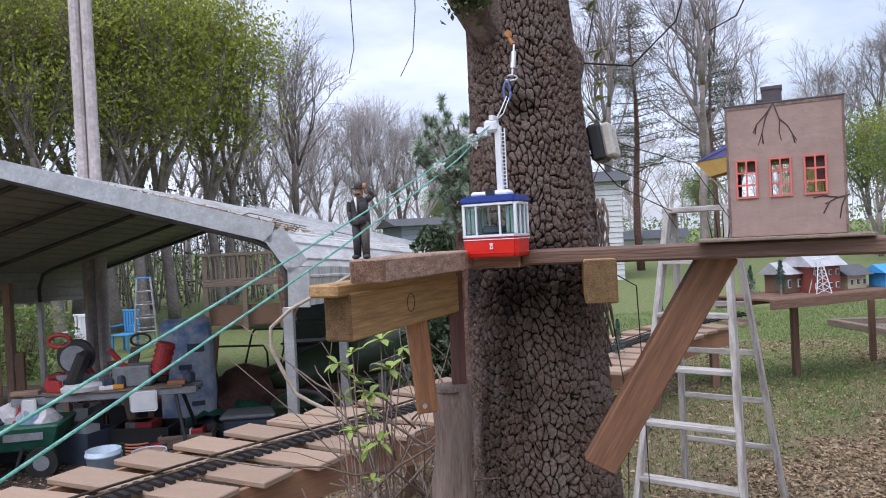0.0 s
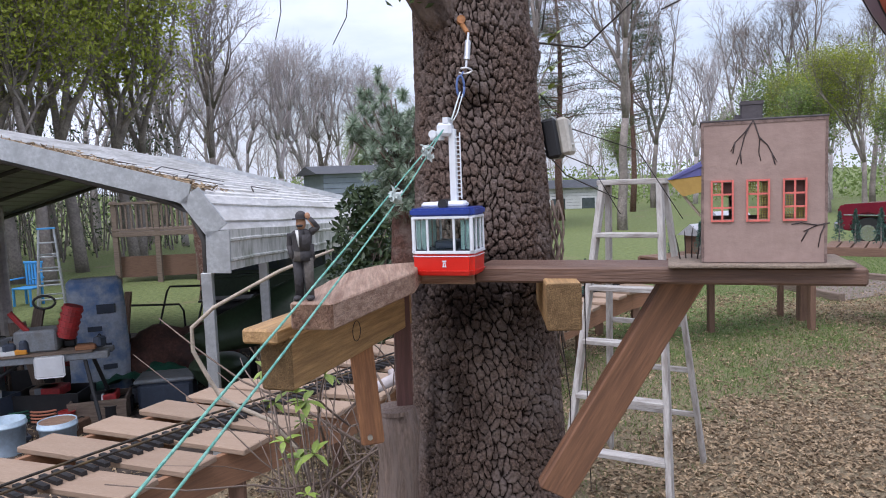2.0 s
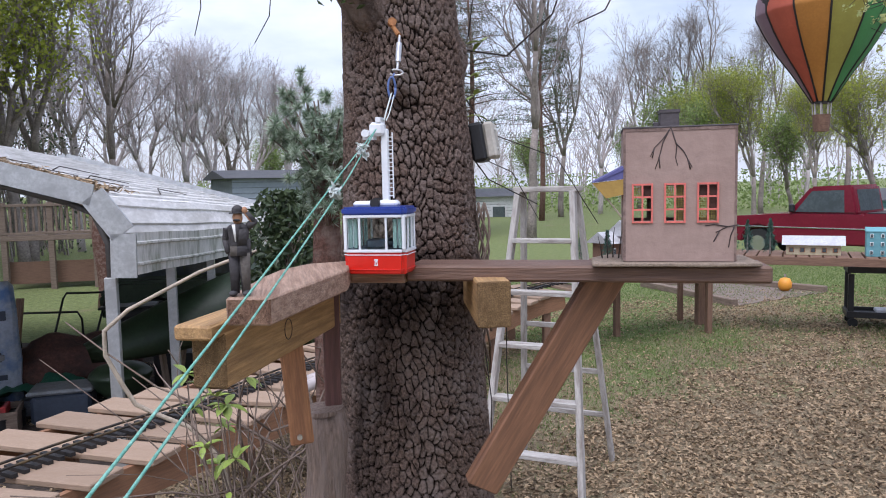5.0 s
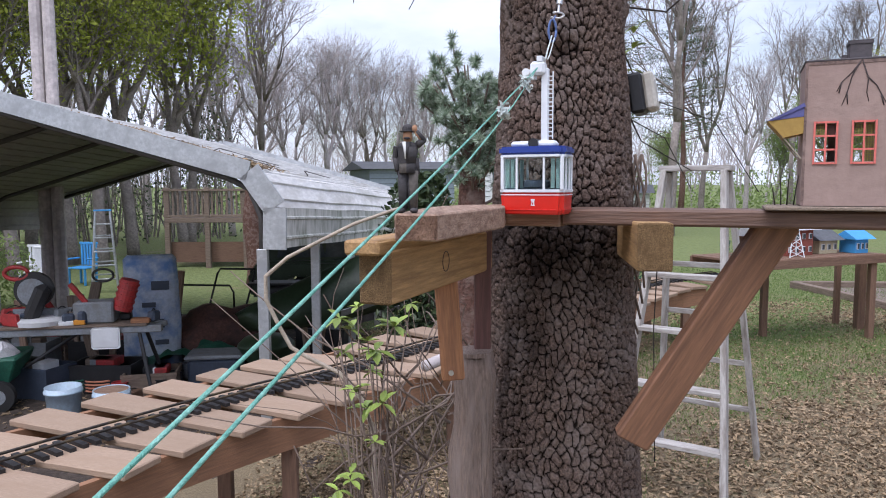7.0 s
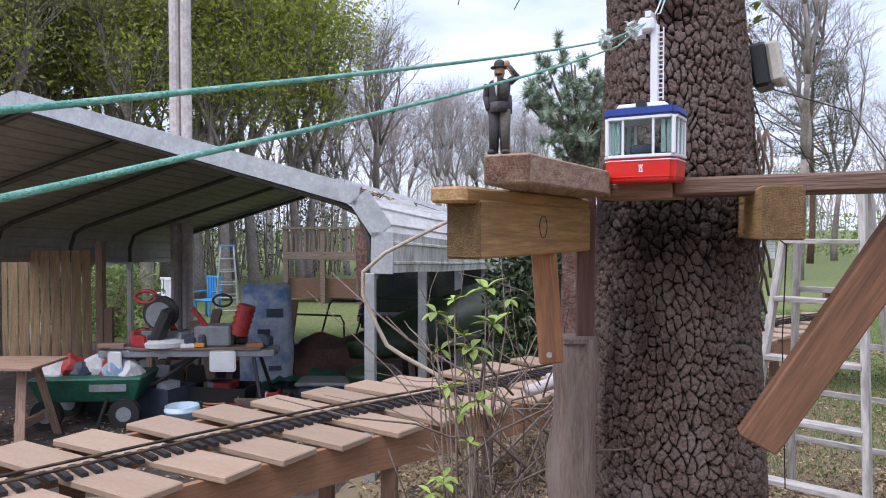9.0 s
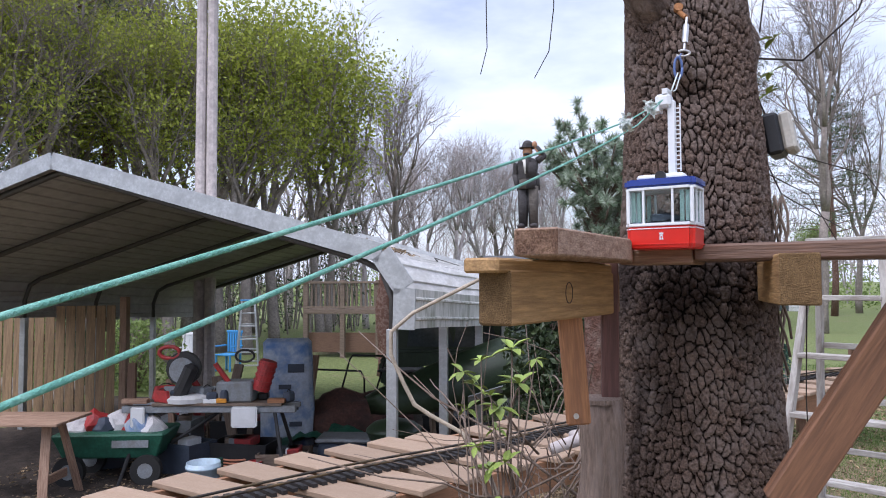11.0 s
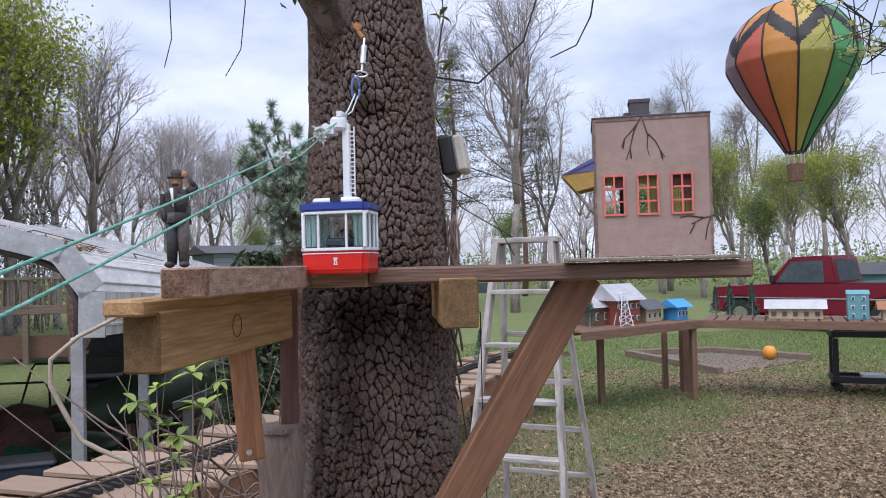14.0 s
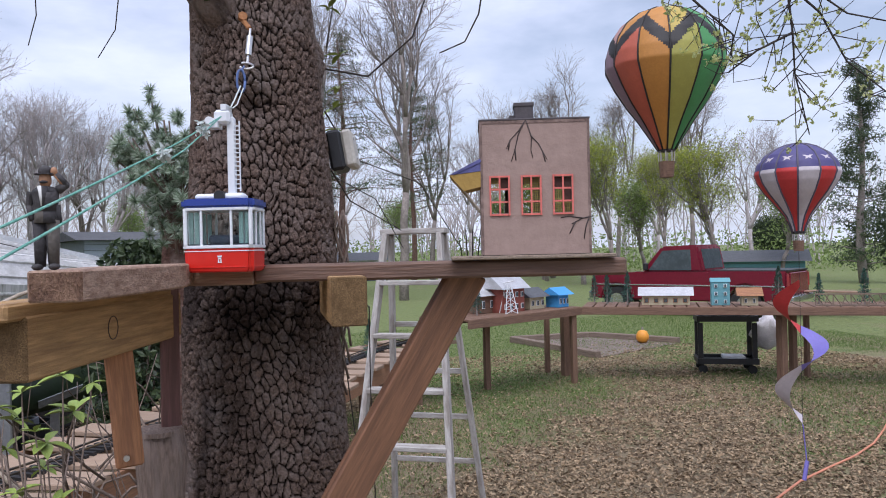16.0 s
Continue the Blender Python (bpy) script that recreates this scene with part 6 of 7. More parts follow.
far_house("white_cottage", 9.2, 30, 4.4, 5.0, 4.3, M["white_paint"], "tall white sided house with dark roof", windows=2, rise=0.6, base=-0.6)
grey_home = far_house("grey_house", -1.2, 30, 3.4, 4, 3.75, M["grey_blue"], "grey-blue sided house with low dark roof", turn=0.25, rise=0.35, base=-1.3, windows=2)
far_house("white_house", 16.0, 48, 3.6, 5, 2.7, M["white_paint"], "small white house across the lawn", rise=0.5, windows=2)
far_house("teal_house", 46.2, 42, 4.6, 4, 2.3, M["teal"], "low teal house behind the parked truck", rise=0.55, windows=4)


# ---- things under the carport ----
GZ = -0.5


def gz(x, y):
    return ground_z(x, y)


def placed(x, y, turn=0.0):
    return Matrix.Translation((x, y, gz(x, y))) @ Matrix.Rotation(radians(turn), 4, 'Z')


def bucket(x, y, label, lid):
    m = placed(x, y)
    e = thing("bucket", (x, y, gz(x, y)), label, "bucket", "buckets by the saw stand")
    part("pail", spin([(0.145, 0), (0.15, 0.03), (0.172, 0.30), (0.185, 0.30), (0.185, 0.325), (0.175, 0.325), (0.178, 0.36), (0.168, 0.36), (0.15, 0.05), (0.0, 0.045)], 28), M["pail"], e, "", m, True)
    part("handle", tubes([[((0.19 * math.cos(w), 0.19 * math.sin(w) * 0.5, 0.30 - 0.14 * math.sin(w)), 0.005) for w in np.linspace(0, math.pi, 12)]], 5), M["steel"], e, "", m)
    if lid:
        part("contents", cyl(0.165, 0.165, 0.012, 24, (0, 0, 0.34)), M["board"], e, "wood scraps on top", m)


bucket(-3.75, 7.60, "pale blue plastic bucket on the ground", False)
bucket(-3.22, 7.50, "pale blue plastic bucket topped with wood scraps", True)

# saw stand with mitre saw
m = placed(-3.95, 8.15, 8)
stand = thing("saw_stand", tuple(m.translation), "grey folding saw stand with splayed legs", "saw stand")
part("rail", box(2.0, 0.10, 0.08, 0.008, (0, 0, 0.82)), M["grey_tool"], stand, "", m)
part("rail", box(2.0, 0.06, 0.06, 0.008, (0, 0.28, 0.82)), M["grey_tool"], stand, "", m)
part("deck_board", box(1.5, 0.42, 0.03, 0.004, (0.1, 0.14, 0.875)), M["old_wood"], stand, "", m)
for x in (-0.75, 0.75):
    for y, dy in ((0, -0.25), (0.28, 0.25)):
        part("leg", rods([((x, y, 0.80), (x * 1.25, y + dy, 0.0), 0.022)], 8), M["black"], stand, "", m)
for x in (-0.80, 0.42):
    part("end_plate", box(0.30 if x > 0 else 0.16, 0.02, 0.24, 0.02, (x, -0.08, 0.74)), M["white_paint"], stand, "white end plate", m)
saw = thing("mitre_saw", tuple(m @ Vector((-0.35, 0.12, 0.89))), "mitre saw with red handle and dark blade guard", "mitre saw")
part("base", spin([(0.26, 0.0), (0.27, 0.05), (0.20, 0.08), (0.0, 0.085)], 20, (-0.30, 0.14, 0.89)), M["white_paint"], saw, "pale metal saw table", m)
part("fence_plate", box(0.62, 0.03, 0.10, 0.005, (-0.30, 0.22, 1.0)), M["grey_tool"], saw, "", m)
part("blade_guard", rods([((-0.35, 0.10, 1.27), (-0.35, 0.17, 1.27), 0.20)], 26), M["black"], saw, "dark round blade guard", m)
part("blade", rods([((-0.36, 0.085, 1.25), (-0.36, 0.10, 1.25), 0.15)], 26), M["grey_tool"], saw, "", m)
part("motor", rods([((-0.42, 0.17, 1.28), (-0.42, 0.36, 1.28), 0.09)], 16), M["black"], saw, "", m)
part("dust_sack", box(0.16, 0.14, 0.46, 0.05, (-0.62, 0.05, 1.05)), M["black"], saw, "black dust bag with bars of print", m @ Matrix.Translation((-0.3, 0, 0.35)) @ Matrix.Rotation(radians(24), 4, 'Y') @ Matrix.Translation((0.3, 0, -0.35)))
part("handle", tubes([[((-0.52 + 0.12 * math.cos(w), 0.12, 1.46 + 0.07 * math.sin(w)), 0.024) for w in np.linspace(0, 6.283, 16)]], 8), M["red_tool"], saw, "red loop handle", m)
part("arm", rods([((-0.40, 0.14, 1.40), (-0.22, 0.28, 1.0), 0.04)], 10), M["red_tool"], saw, "", m)
gr = thing("grinder", tuple(m @ Vector((0.35, 0.12, 0.89))), "red ribbed power tool on a grey box", "power tool")
part("crate", box(0.42, 0.30, 0.24, 0.02, (0.28, 0.14, 1.01)), M["grey_tool"], gr, "", m)
part("drum", rods([((0.56, 0.10, 1.02), (0.66, 0.10, 1.36), 0.10)], 18), M["red_tool"], gr, "red ribbed drum", m)
for k in range(5):
    part("drum_ring", rods([((0.565 + 0.02 * k, 0.10, 1.05 + 0.065 * k), (0.571 + 0.02 * k, 0.10, 1.07 + 0.065 * k), 0.112)], 18), M["red_tool"], gr, "", m)
part("lever", rods([((0.20, 0.05, 1.12), (0.05, 0.02, 1.34), 0.03)], 8), M["red_tool"], gr, "", m)
part("dial", tubes([[((0.38 + 0.11 * math.cos(w), 0.08, 1.42 + 0.07 * math.sin(w)), 0.014) for w in np.linspace(0, 6.283, 16)]], 6), M["black"], gr, "black steering ring", m)
for k, (x, w, z, mt) in enumerate(((0.02, 0.16, 0.90, "white_paint"), (0.78, 0.20, 0.90, "cedar"), (-0.85, 0.3, 0.90, "board"), (0.15, 0.12, 0.905, "orange"))):
    solo("offcut", box(w, 0.10, 0.05, 0.006, (x, -0.02, z + 0.015)), M[mt], ("pale", "brown", "long", "orange")[k] + " wood offcut lying on the saw stand", "offcut", m=m)

# upright sack of boards
m = placed(-3.45, 9.35, 14)
bm = box(0.70, 0.20, 1.55, 0.05, (0, 0, 0.775))
bmesh.ops.subdivide_edges(bm, edges=bm.edges[:], cuts=4, use_grid_fill=True)
for v in bm.verts:
    v.co += Vector((0, 0.03, 0)) * noise.noise(v.co * 3) + Vector((0.03, 0, 0)) * noise.noise(v.co * 2.3)
    v.co.x *= 1 - 0.10 * (v.co.z / 1.5)
sk = thing("upright_mattress", tuple(m.translation), "tall blue and white wrapped pad standing upright", "wrapped pad")
part("wrap", bm, M["blue_bag"], sk, "", m, True)
for k in range(4):
    part("print_bar", box(0.16 + 0.05 * (k % 2), 0.01, 0.06 + 0.05 * (k % 2), 0, (0.12 - 0.07 * (k % 3), -0.125, 0.45 + 0.24 * k)), M["tote"], sk, "dark printed bar", m)

# garden cart and work table
m = placed(-5.05, 8.1, 12)
gc = thing("garden_cart", tuple(m.translation), "teal garden cart filled with bagged clutter", "garden cart")
bm = slab([(-0.62, -0.34), (0.62, -0.34), (0.62, 0.34), (-0.62, 0.34)], 0.30, 0.58, 0.02)
for v in bm.verts:
    if v.co.z < 0.4:
        v.co.x *= 0.85
        v.co.y *= 0.8
part("tub", bm, M["tarp_green"], gc, "teal plastic tub", m)
for x in (-0.42, 0.42):
    for y in (-0.30, 0.30):
        w = part("wheel", rods([((x, y - 0.045, 0.17), (x, y + 0.045, 0.17), 0.17)], 20), M["tyre"], gc, "", m)
        part("rim", rods([((x, y - 0.05, 0.17), (x, y + 0.05, 0.17), 0.085)], 14), M["grey_tool"], w, "", m)
part("pull_bar", rods([((0.6, 0, 0.40), (1.30, 0.0, 0.85), 0.02)], 8), M["black"], gc, "", m)
part("label_bar", box(0.4, 0.01, 0.08, 0, (0.25, -0.335, 0.47)), M["grey_tool"], gc, "", m)
rc = random.Random(3)
for k, mt in enumerate(("bag", "red_tool", "tote", "bag", "red_tool", "blue_bag", "bag")):
    bm = bmesh.new()
    bmesh.ops.create_icosphere(bm, subdivisions=2, radius=0.15)
    for v in bm.verts:
        v.co *= 1 + 0.35 * noise.noise(v.co * 9 + Vector((k, 0, 0)))
    solo("bundle", bm, M[mt], "crumpled bundle heaped in the garden cart", "bundle", "bundles in the cart", m=m @ Matrix.Translation((-0.42 + 0.14 * k, rc.uniform(-0.1, 0.1), 0.60 + 0.05 * (k % 2))))
m = placed(-5.85, 7.15, 6)
wt = thing("trestle_table", tuple(m.translation), "plain wooden trestle table with splayed legs", "table")
for k in range(3):
    part("top_board", box(1.7, 0.22, 0.03, 0.004, (0, -0.24 + 0.24 * k, 0.86)), M["board"], wt, "", m)
for x in (-0.7, 0.62):
    for s in (-1, 1):
        q0, q1 = m @ Vector((x + 0.10 * (1 if x > 0 else -1), s * 0.36, 0)), m @ Vector((x, s * 0.12, 0.845))
        plank_part("leg", tuple(q0), tuple(q1), 0.09, 0.04, M["board"], wt)
    part("stretcher", box(0.04, 0.5, 0.09, 0.004, (x, 0, 0.25)), M["board"], wt, "", m)

# mower handles, covered machine, tote, kettle grill, tarp
m = placed(-3.0, 10.6, -10)
mw = thing("push_mower", tuple(m.translation), "old push mower with black tube handles", "mower")
part("deck", box(0.62, 0.5, 0.20, 0.06, (0, 0, 0.22)), M["rust_tarp"], mw, "", m)
part("handle", tubes([[((-0.28, 0.2, 0.3), 0.016), ((-0.30, 0.75, 1.05), 0.016), ((-0.28, 0.82, 1.12), 0.016), ((0.28, 0.82, 1.12), 0.016), ((0.30, 0.75, 1.05), 0.016), ((0.28, 0.2, 0.3), 0.016)]], 8), M["black"], mw, "", m)
part("handle", tubes([[((-0.45, -0.1, 0.3), 0.015), ((-0.50, -0.15, 0.95), 0.015), ((-0.46, -0.15, 1.0), 0.015), ((0.30, -0.15, 1.0), 0.015), ((0.34, -0.12, 0.9), 0.015), ((0.30, 0, 0.3), 0.015)]], 8), M["black"], mw, "", m)
for x in (-0.32, 0.32):
    for y in (-0.2, 0.22):
        part("wheel", rods([((x - 0.03, y, 0.11), (x + 0.03, y, 0.11), 0.11)], 16), M["tyre"], mw, "", m)
bm = bmesh.new()
bmesh.ops.create_icosphere(bm, subdivisions=4, radius=1)
for v in bm.verts:
    n0 = 1 + 0.22 * noise.noise(v.co * 2.1) + 0.08 * noise.noise(v.co * 6)
    v.co = Vector((v.co.x * 0.72 * n0, v.co.y * 0.5 * n0, max(0.0, 0.30 + v.co.z * 0.45 * n0)))
solo("covered_machine", bm, M["rust_tarp"], "machine under a crumpled rust-brown cover", "covered machine", m=placed(-2.78, 9.95, 5) @ Matrix.Diagonal((1.15, 1.0, 1.05, 1)), smooth=True)
m = placed(-2.55, 8.95, 5)
tt = thing("storage_tote", tuple(m.translation), "dark blue-grey storage tote with lid", "tote")
part("tub", box(0.62, 0.42, 0.34, 0.04, (0, 0, 0.17)), M["tote"], tt, "", m)
part("lid", box(0.68, 0.47, 0.05, 0.02, (0, 0, 0.365)), M["grey_tool"], tt, "", m)
bm = bmesh.new()
bmesh.ops.create_grid(bm, x_segments=24, y_segments=16, size=0.5)
for v in bm.verts:
    v.co = Vector((v.co.x * 1.3, v.co.y, 0.36 + 0.16 * noise.noise(v.co * 3.2) + 0.07 * noise.noise(v.co * 9) - 0.55 * max(0, abs(v.co.x) + abs(v.co.y) - 0.45)))
solo("green_tarp", bm, M["tarp_green"], "crumpled green tarp thrown over a heap", "tarp", m=placed(-2.95, 9.45, 0), smooth=True)
m = placed(-1.95, 9.0, 0)
kg = thing("kettle_grill", tuple(m.translation), "dark green kettle grill lid on a low stand", "grill")
part("bowl", spin([(0.02, 0.18), (0.18, 0.22), (0.30, 0.34), (0.33, 0.44), (0.34, 0.45)], 26), M["canoe"], kg, "", m, True)
part("lid", spin([(0.35, 0.45), (0.34, 0.49), (0.26, 0.56), (0.12, 0.60), (0.0, 0.61)], 26), M["canoe"], kg, "", m, True)
for k in range(3):
    w = k * 2.09
    part("leg", rods([((0.18 * math.cos(w), 0.18 * math.sin(w), 0.26), (0.3 * math.cos(w), 0.3 * math.sin(w), 0.0), 0.012)], 6), M["black"], kg, "", m)
m = placed(-2.25, 11.2, 0)
bb = thing("stand_grill", tuple(m.translation), "black grill on a tall stand", "grill")
part("bowl", spin([(0.02, 0.62), (0.16, 0.66), (0.24, 0.78), (0.25, 0.90)], 20), M["black"], bb, "", m, True)
part("grate", box(0.75, 0.4, 0.03, 0.006, (0, 0, 0.93)), M["black"], bb, "", m)
part("stem", cyl(0.05, 0.04, 0.62, 10), M["black"], bb, "", m)
part("brace_tube", rods([((-0.6, 0, 0.2), (-0.1, 0, 0.85), 0.02), ((0.5, 0, 0.4), (0.2, 0, 0.88), 0.02)], 6), M["black"], bb, "", m)

# canoe on trestles
prof = []
bm = bmesh.new()
rows = []
for i in range(25):
    t = i / 24
    w = math.sin(math.pi * (0.04 + 0.92 * t)) ** 0.6
    row = []
    for j in range(13):
        a = math.pi * j / 12
        row.append(bm.verts.new(((t - 0.5) * 4.3, 0.44 * w * math.cos(a), 0.36 * w * math.sin(a) + 0.10 * (2 * t - 1) ** 4)))
    rows.append(row)
for a, b in zip(rows, rows[1:]):
    for j in range(12):
        bm.faces.new((a[j], a[j + 1], b[j + 1], b[j]))
bmesh.ops.solidify(bm, geom=bm.faces[:], thickness=0.012)
cn_m = Matrix.Translation((-0.15, 8.95, gz(-0.15, 8.95) + 0.90)) @ Matrix.Rotation(radians(24), 4, 'Z') @ Matrix.Rotation(radians(-14), 4, 'Y') @ Matrix.Rotation(radians(35), 4, 'X')
ca = thing("canoe", tuple(cn_m.translation), "dark green canoe lying keel up on wooden trestles", "canoe")
part("hull", bm, M["canoe"], ca, "", cn_m, True)
part("label_bar", box(0.42, 0.01, 0.10, 0, (-0.9, -0.40, 0.16)), M["grey_tool"], ca, "", cn_m)
tr = thing("canoe_trestle", (-0.9, 8.9, gz(-0.9, 8.9)), "rough wooden trestle under the canoe", "trestle")
for x, y in ((-1.45, 8.7), (-1.2, 8.75), (0.05, 9.1), (0.25, 9.2)):
    plank_part("leg", (x + 0.1 * (1 if x < -1.3 or x > 0.1 else -1), y - 0.1, gz(x, y)), (x, y, 0.30), 0.06, 0.05, M["old_wood"], tr)

# dark car behind the shelter
CAR = Matrix.Translation((-0.95, 14.6, -0.55))
car = thing("parked_car", (-0.95, 14.6, -0.55), "dark green estate car parked behind the carport", "car")
low = [(-2.25, 0.30), (-2.3, 0.75), (-2.1, 0.98), (0.9, 1.0), (2.1, 0.86), (2.25, 0.55), (2.2, 0.30), *[(1.45 + 0.38 * math.cos(w), 0.32 + 0.38 * math.sin(w)) for w in np.linspace(0, math.pi, 9)], *[(-1.35 + 0.38 * math.cos(w), 0.32 + 0.38 * math.sin(w)) for w in np.linspace(0, math.pi, 9)]]
part("body", side_slab(low, -0.85, 0.85, 0.05), M["canoe"], car, "", CAR)
part("cabin", side_slab([(-2.1, 0.98), (-1.85, 1.52), (0.1, 1.55), (0.95, 1.0)], -0.74, 0.74, 0.06), M["canoe"], car, "", CAR)
for x0, x1 in ((-1.75, -0.95), (-0.85, -0.1), (0.0, 0.55)):
    part("side_window", side_slab([(x0, 1.05), (x0 + 0.05, 1.44), (x1, 1.44), (x1 + 0.12, 1.05)], -0.755, -0.742, 0), dark_glass, car, "", CAR)
for x in (-1.35, 1.45):
    for y in (-0.76, 0.76):
        w = part("wheel", rods([((x, y - 0.10, 0.32), (x, y + 0.10, 0.32), 0.32)], 22), M["tyre"], car, "", CAR)
        part("rim", rods([((x, y - 0.11, 0.32), (x, y + 0.11, 0.32), 0.20)], 16), M["chrome"], w, "", CAR)
part("tail_light", box(0.05, 0.2, 0.22, 0.02, (2.2, -0.62, 0.72)), M["red_tool"], car, "", CAR)

# fence, ladder, chairs, deck, bushes behind
fence = thing("board_fence", (-9, 11, gz(-9, 11)), "weathered upright board privacy fence", "fence")
fm_me = mesh_of(box(0.14, 0.022, 1.9, 0.003, (0, 0, 0.95)), "board")
for k in range(24):
    x, y = -10.9 + 0.152 * k, 10.45 + 0.05 * k
    part("board", fm_me, M["fence"], fence, "", Matrix.Translation((x, y, gz(x, y))) @ Matrix.Rotation(0.31, 4, 'Z'))
x, y = -7.2, 11.68
plank_part("post", (x, y, gz(x, y)), (x, y, 1.5), 0.12, 0.12, M["board"], fence, "pale corner post", 0.004, (0, 1, 0))
step_ladder("folding_ladder", (-7.2, 16.9, gz(-7, 17)), radians(20), 1.85, (M["galvanised"], M["sky_blue"]), "aluminium step ladder with blue top by the chairs", 0.30, 0.55, 0.8, 6)


def lawn_chair(x, y, turn, mat, label):
    m = placed(x, y, turn)
    e = thing("lawn_chair", tuple(m.translation), label, "chair", "lawn chairs behind the carport")
    part("seat", box(0.5, 0.46, 0.04, 0.012, (0, 0, 0.42)), mat, e, "", m)
    for k in range(6):
        part("back_slat", box(0.055, 0.03, 0.52, 0.006, (-0.2 + 0.08 * k, 0.25, 0.72)), mat, e, "", m)
    part("back_rail", box(0.52, 0.04, 0.06, 0.012, (0, 0.25, 1.0)), mat, e, "", m)
    for sx in (-1, 1):
        for sy in (-1, 1):
            part("leg", box(0.05, 0.05, 0.42, 0.008, (sx * 0.22, sy * 0.2, 0.21)), mat, e, "", m)
        part("armrest", box(0.06, 0.46, 0.035, 0.01, (sx * 0.26, 0, 0.64)), mat, e, "", m)


lawn_chair(-8.5, 16.8, 20, M["white_paint"], "white plastic lawn chair on the gravel")
lawn_chair(-9.0, 17.3, 0, M["white_paint"], "white plastic lawn chair beside its twin")
lawn_chair(-8.2, 18.0, -15, M["sky_blue"], "bright blue folding lawn chair")
deck = thing("wooden_deck", (-5.6, 21.5, -0.55), "raised weathered wooden deck with railing and stairs", "deck")
part("platform", box(3.4, 2.6, 0.14, 0.01, (-5.6, 22.6, 0.85)), M["old_wood"], deck)
for k in range(24):
    part("baluster", box(0.05, 0.05, 0.75, 0, (-7.2 + 0.14 * k, 21.35, 1.32)), M["old_wood"], deck)
part("top_rail", box(3.5, 0.12, 0.07, 0.005, (-5.6, 21.33, 1.73)), M["old_wood"], deck)
part("mid_rail", box(3.5, 0.06, 0.06, 0.005, (-5.6, 21.33, 0.98)), M["old_wood"], deck)
for x in (-7.25, -6.1, -5.0, -3.95):
    part("post", box(0.14, 0.14, 2.4, 0.005, (x, 21.38, 0.6)), M["old_wood"], deck)
for k in range(5):
    part("stair_tread", box(0.34, 1.0, 0.05, 0.004, (-3.7 + 0.3 * k, 21.9, 0.62 - 0.25 * k)), M["old_wood"], deck)
part("stair_rail", rods([((-3.9, 21.4, 1.6), (-2.4, 21.4, 0.4), 0.05)], 6), M["old_wood"], deck)
part("under_lattice", box(3.3, 0.05, 0.6, 0.005, (-5.6, 21.6, -0.1)), M["bench"], deck)
for az, dist, h, rad in ((-12.6, 18.0, 2.7, 0.24),):
    x, y = dist * math.sin(radians(az)), dist * math.cos(radians(az))
    e = thing("tree_stump", (x, y, -0.55), "tall reddish broken pine stump by the deck", "stump")
    part("trunk", tubes([[((x + 0.05 * math.sin(k), y, -0.6 + h * k / 8), rad * (1 - 0.02 * k)) for k in range(9)]], 14), M["bark_red"], e)


def bush(x, y, w, h, n, mat, seed, label):
    r = random.Random(seed)
    e = thing("bush", (x, y, gz(x, y)), label, "bush")
    m = placed(x, y)
    part("stems", tubes([[((0, 0, -0.05), 0.02), ((r.gauss(0, w * .25), r.gauss(0, w * .25), h * 0.5), 0.012), ((r.gauss(0, w * .4), r.gauss(0, w * .4), h * 0.9), 0.004)] for _ in range(14)], 4), M["twig"], e, "", m)
    pl = []
    for _ in range(n):
        a, q = r.uniform(0, 6.283), r.random() ** 0.5
        z = r.uniform(0.05, 1.0)
        q *= w * math.sqrt(max(0.05, 1 - (z - 0.45) ** 2 * 2.6)) * (1 + 0.25 * math.sin(3 * a + seed))
        pl.append((q * math.cos(a), q * math.sin(a), h * z))
    part("crown", flakes(pl, 0.09, seed, 0.5), mat, e, "", m)


bush(-8.6, 14.4, 0.9, 1.5, 2600, M["leaf_green"], 31, "rounded green bush at the lawn edge")
bush(-9.8, 15.0, 0.9, 1.3, 2200, M["leaf_dark"], 32, "dark green bush at the lawn edge")
bush(-11.5, 14.5, 1.0, 1.7, 2600, M["leaf_green"], 33, "tall green bush beyond the fence")
bush(-0.6, 16.5, 1.0, 1.6, 2600, M["leaf_dark"], 34, "dark bush behind the parked car")
bush(-0.02, 7.5, 0.42, 2.05, 4200, M["leaf_dark"], 36, "dark evergreen bush growing against the carport corner")
bush(1.2, 15.5, 1.1, 1.5, 2600, M["leaf_green"], 35, "green bush by the white shed")
rs = random.Random(9)
stone_me = []
for k in range(3):
    bm = bmesh.new()
    bmesh.ops.create_icosphere(bm, subdivisions=2, radius=0.2)
    for v in bm.verts:
        v.co *= 1 + 0.4 * noise.noise(v.co * 6 + Vector((k * 3, 0, 0)))
        v.co.z *= 0.7
    stone_me.append(mesh_of(bm, "stone"))
for k in range(12):
    x, y = -9.6 + rs.uniform(-0.9, 0.9), 13.2 + rs.uniform(-0.8, 0.8)
    s = rs.uniform(0.6, 1.3)
    solo("stone", stone_me[k % 3], M["stone"], "rough field stone piled by the bushes", "stone", "stone pile", m=Matrix.Translation((x, y, gz(x, y) + 0.08 * s + 0.12 * (k % 3))) @ Matrix.Diagonal((s, s, s, 1)))
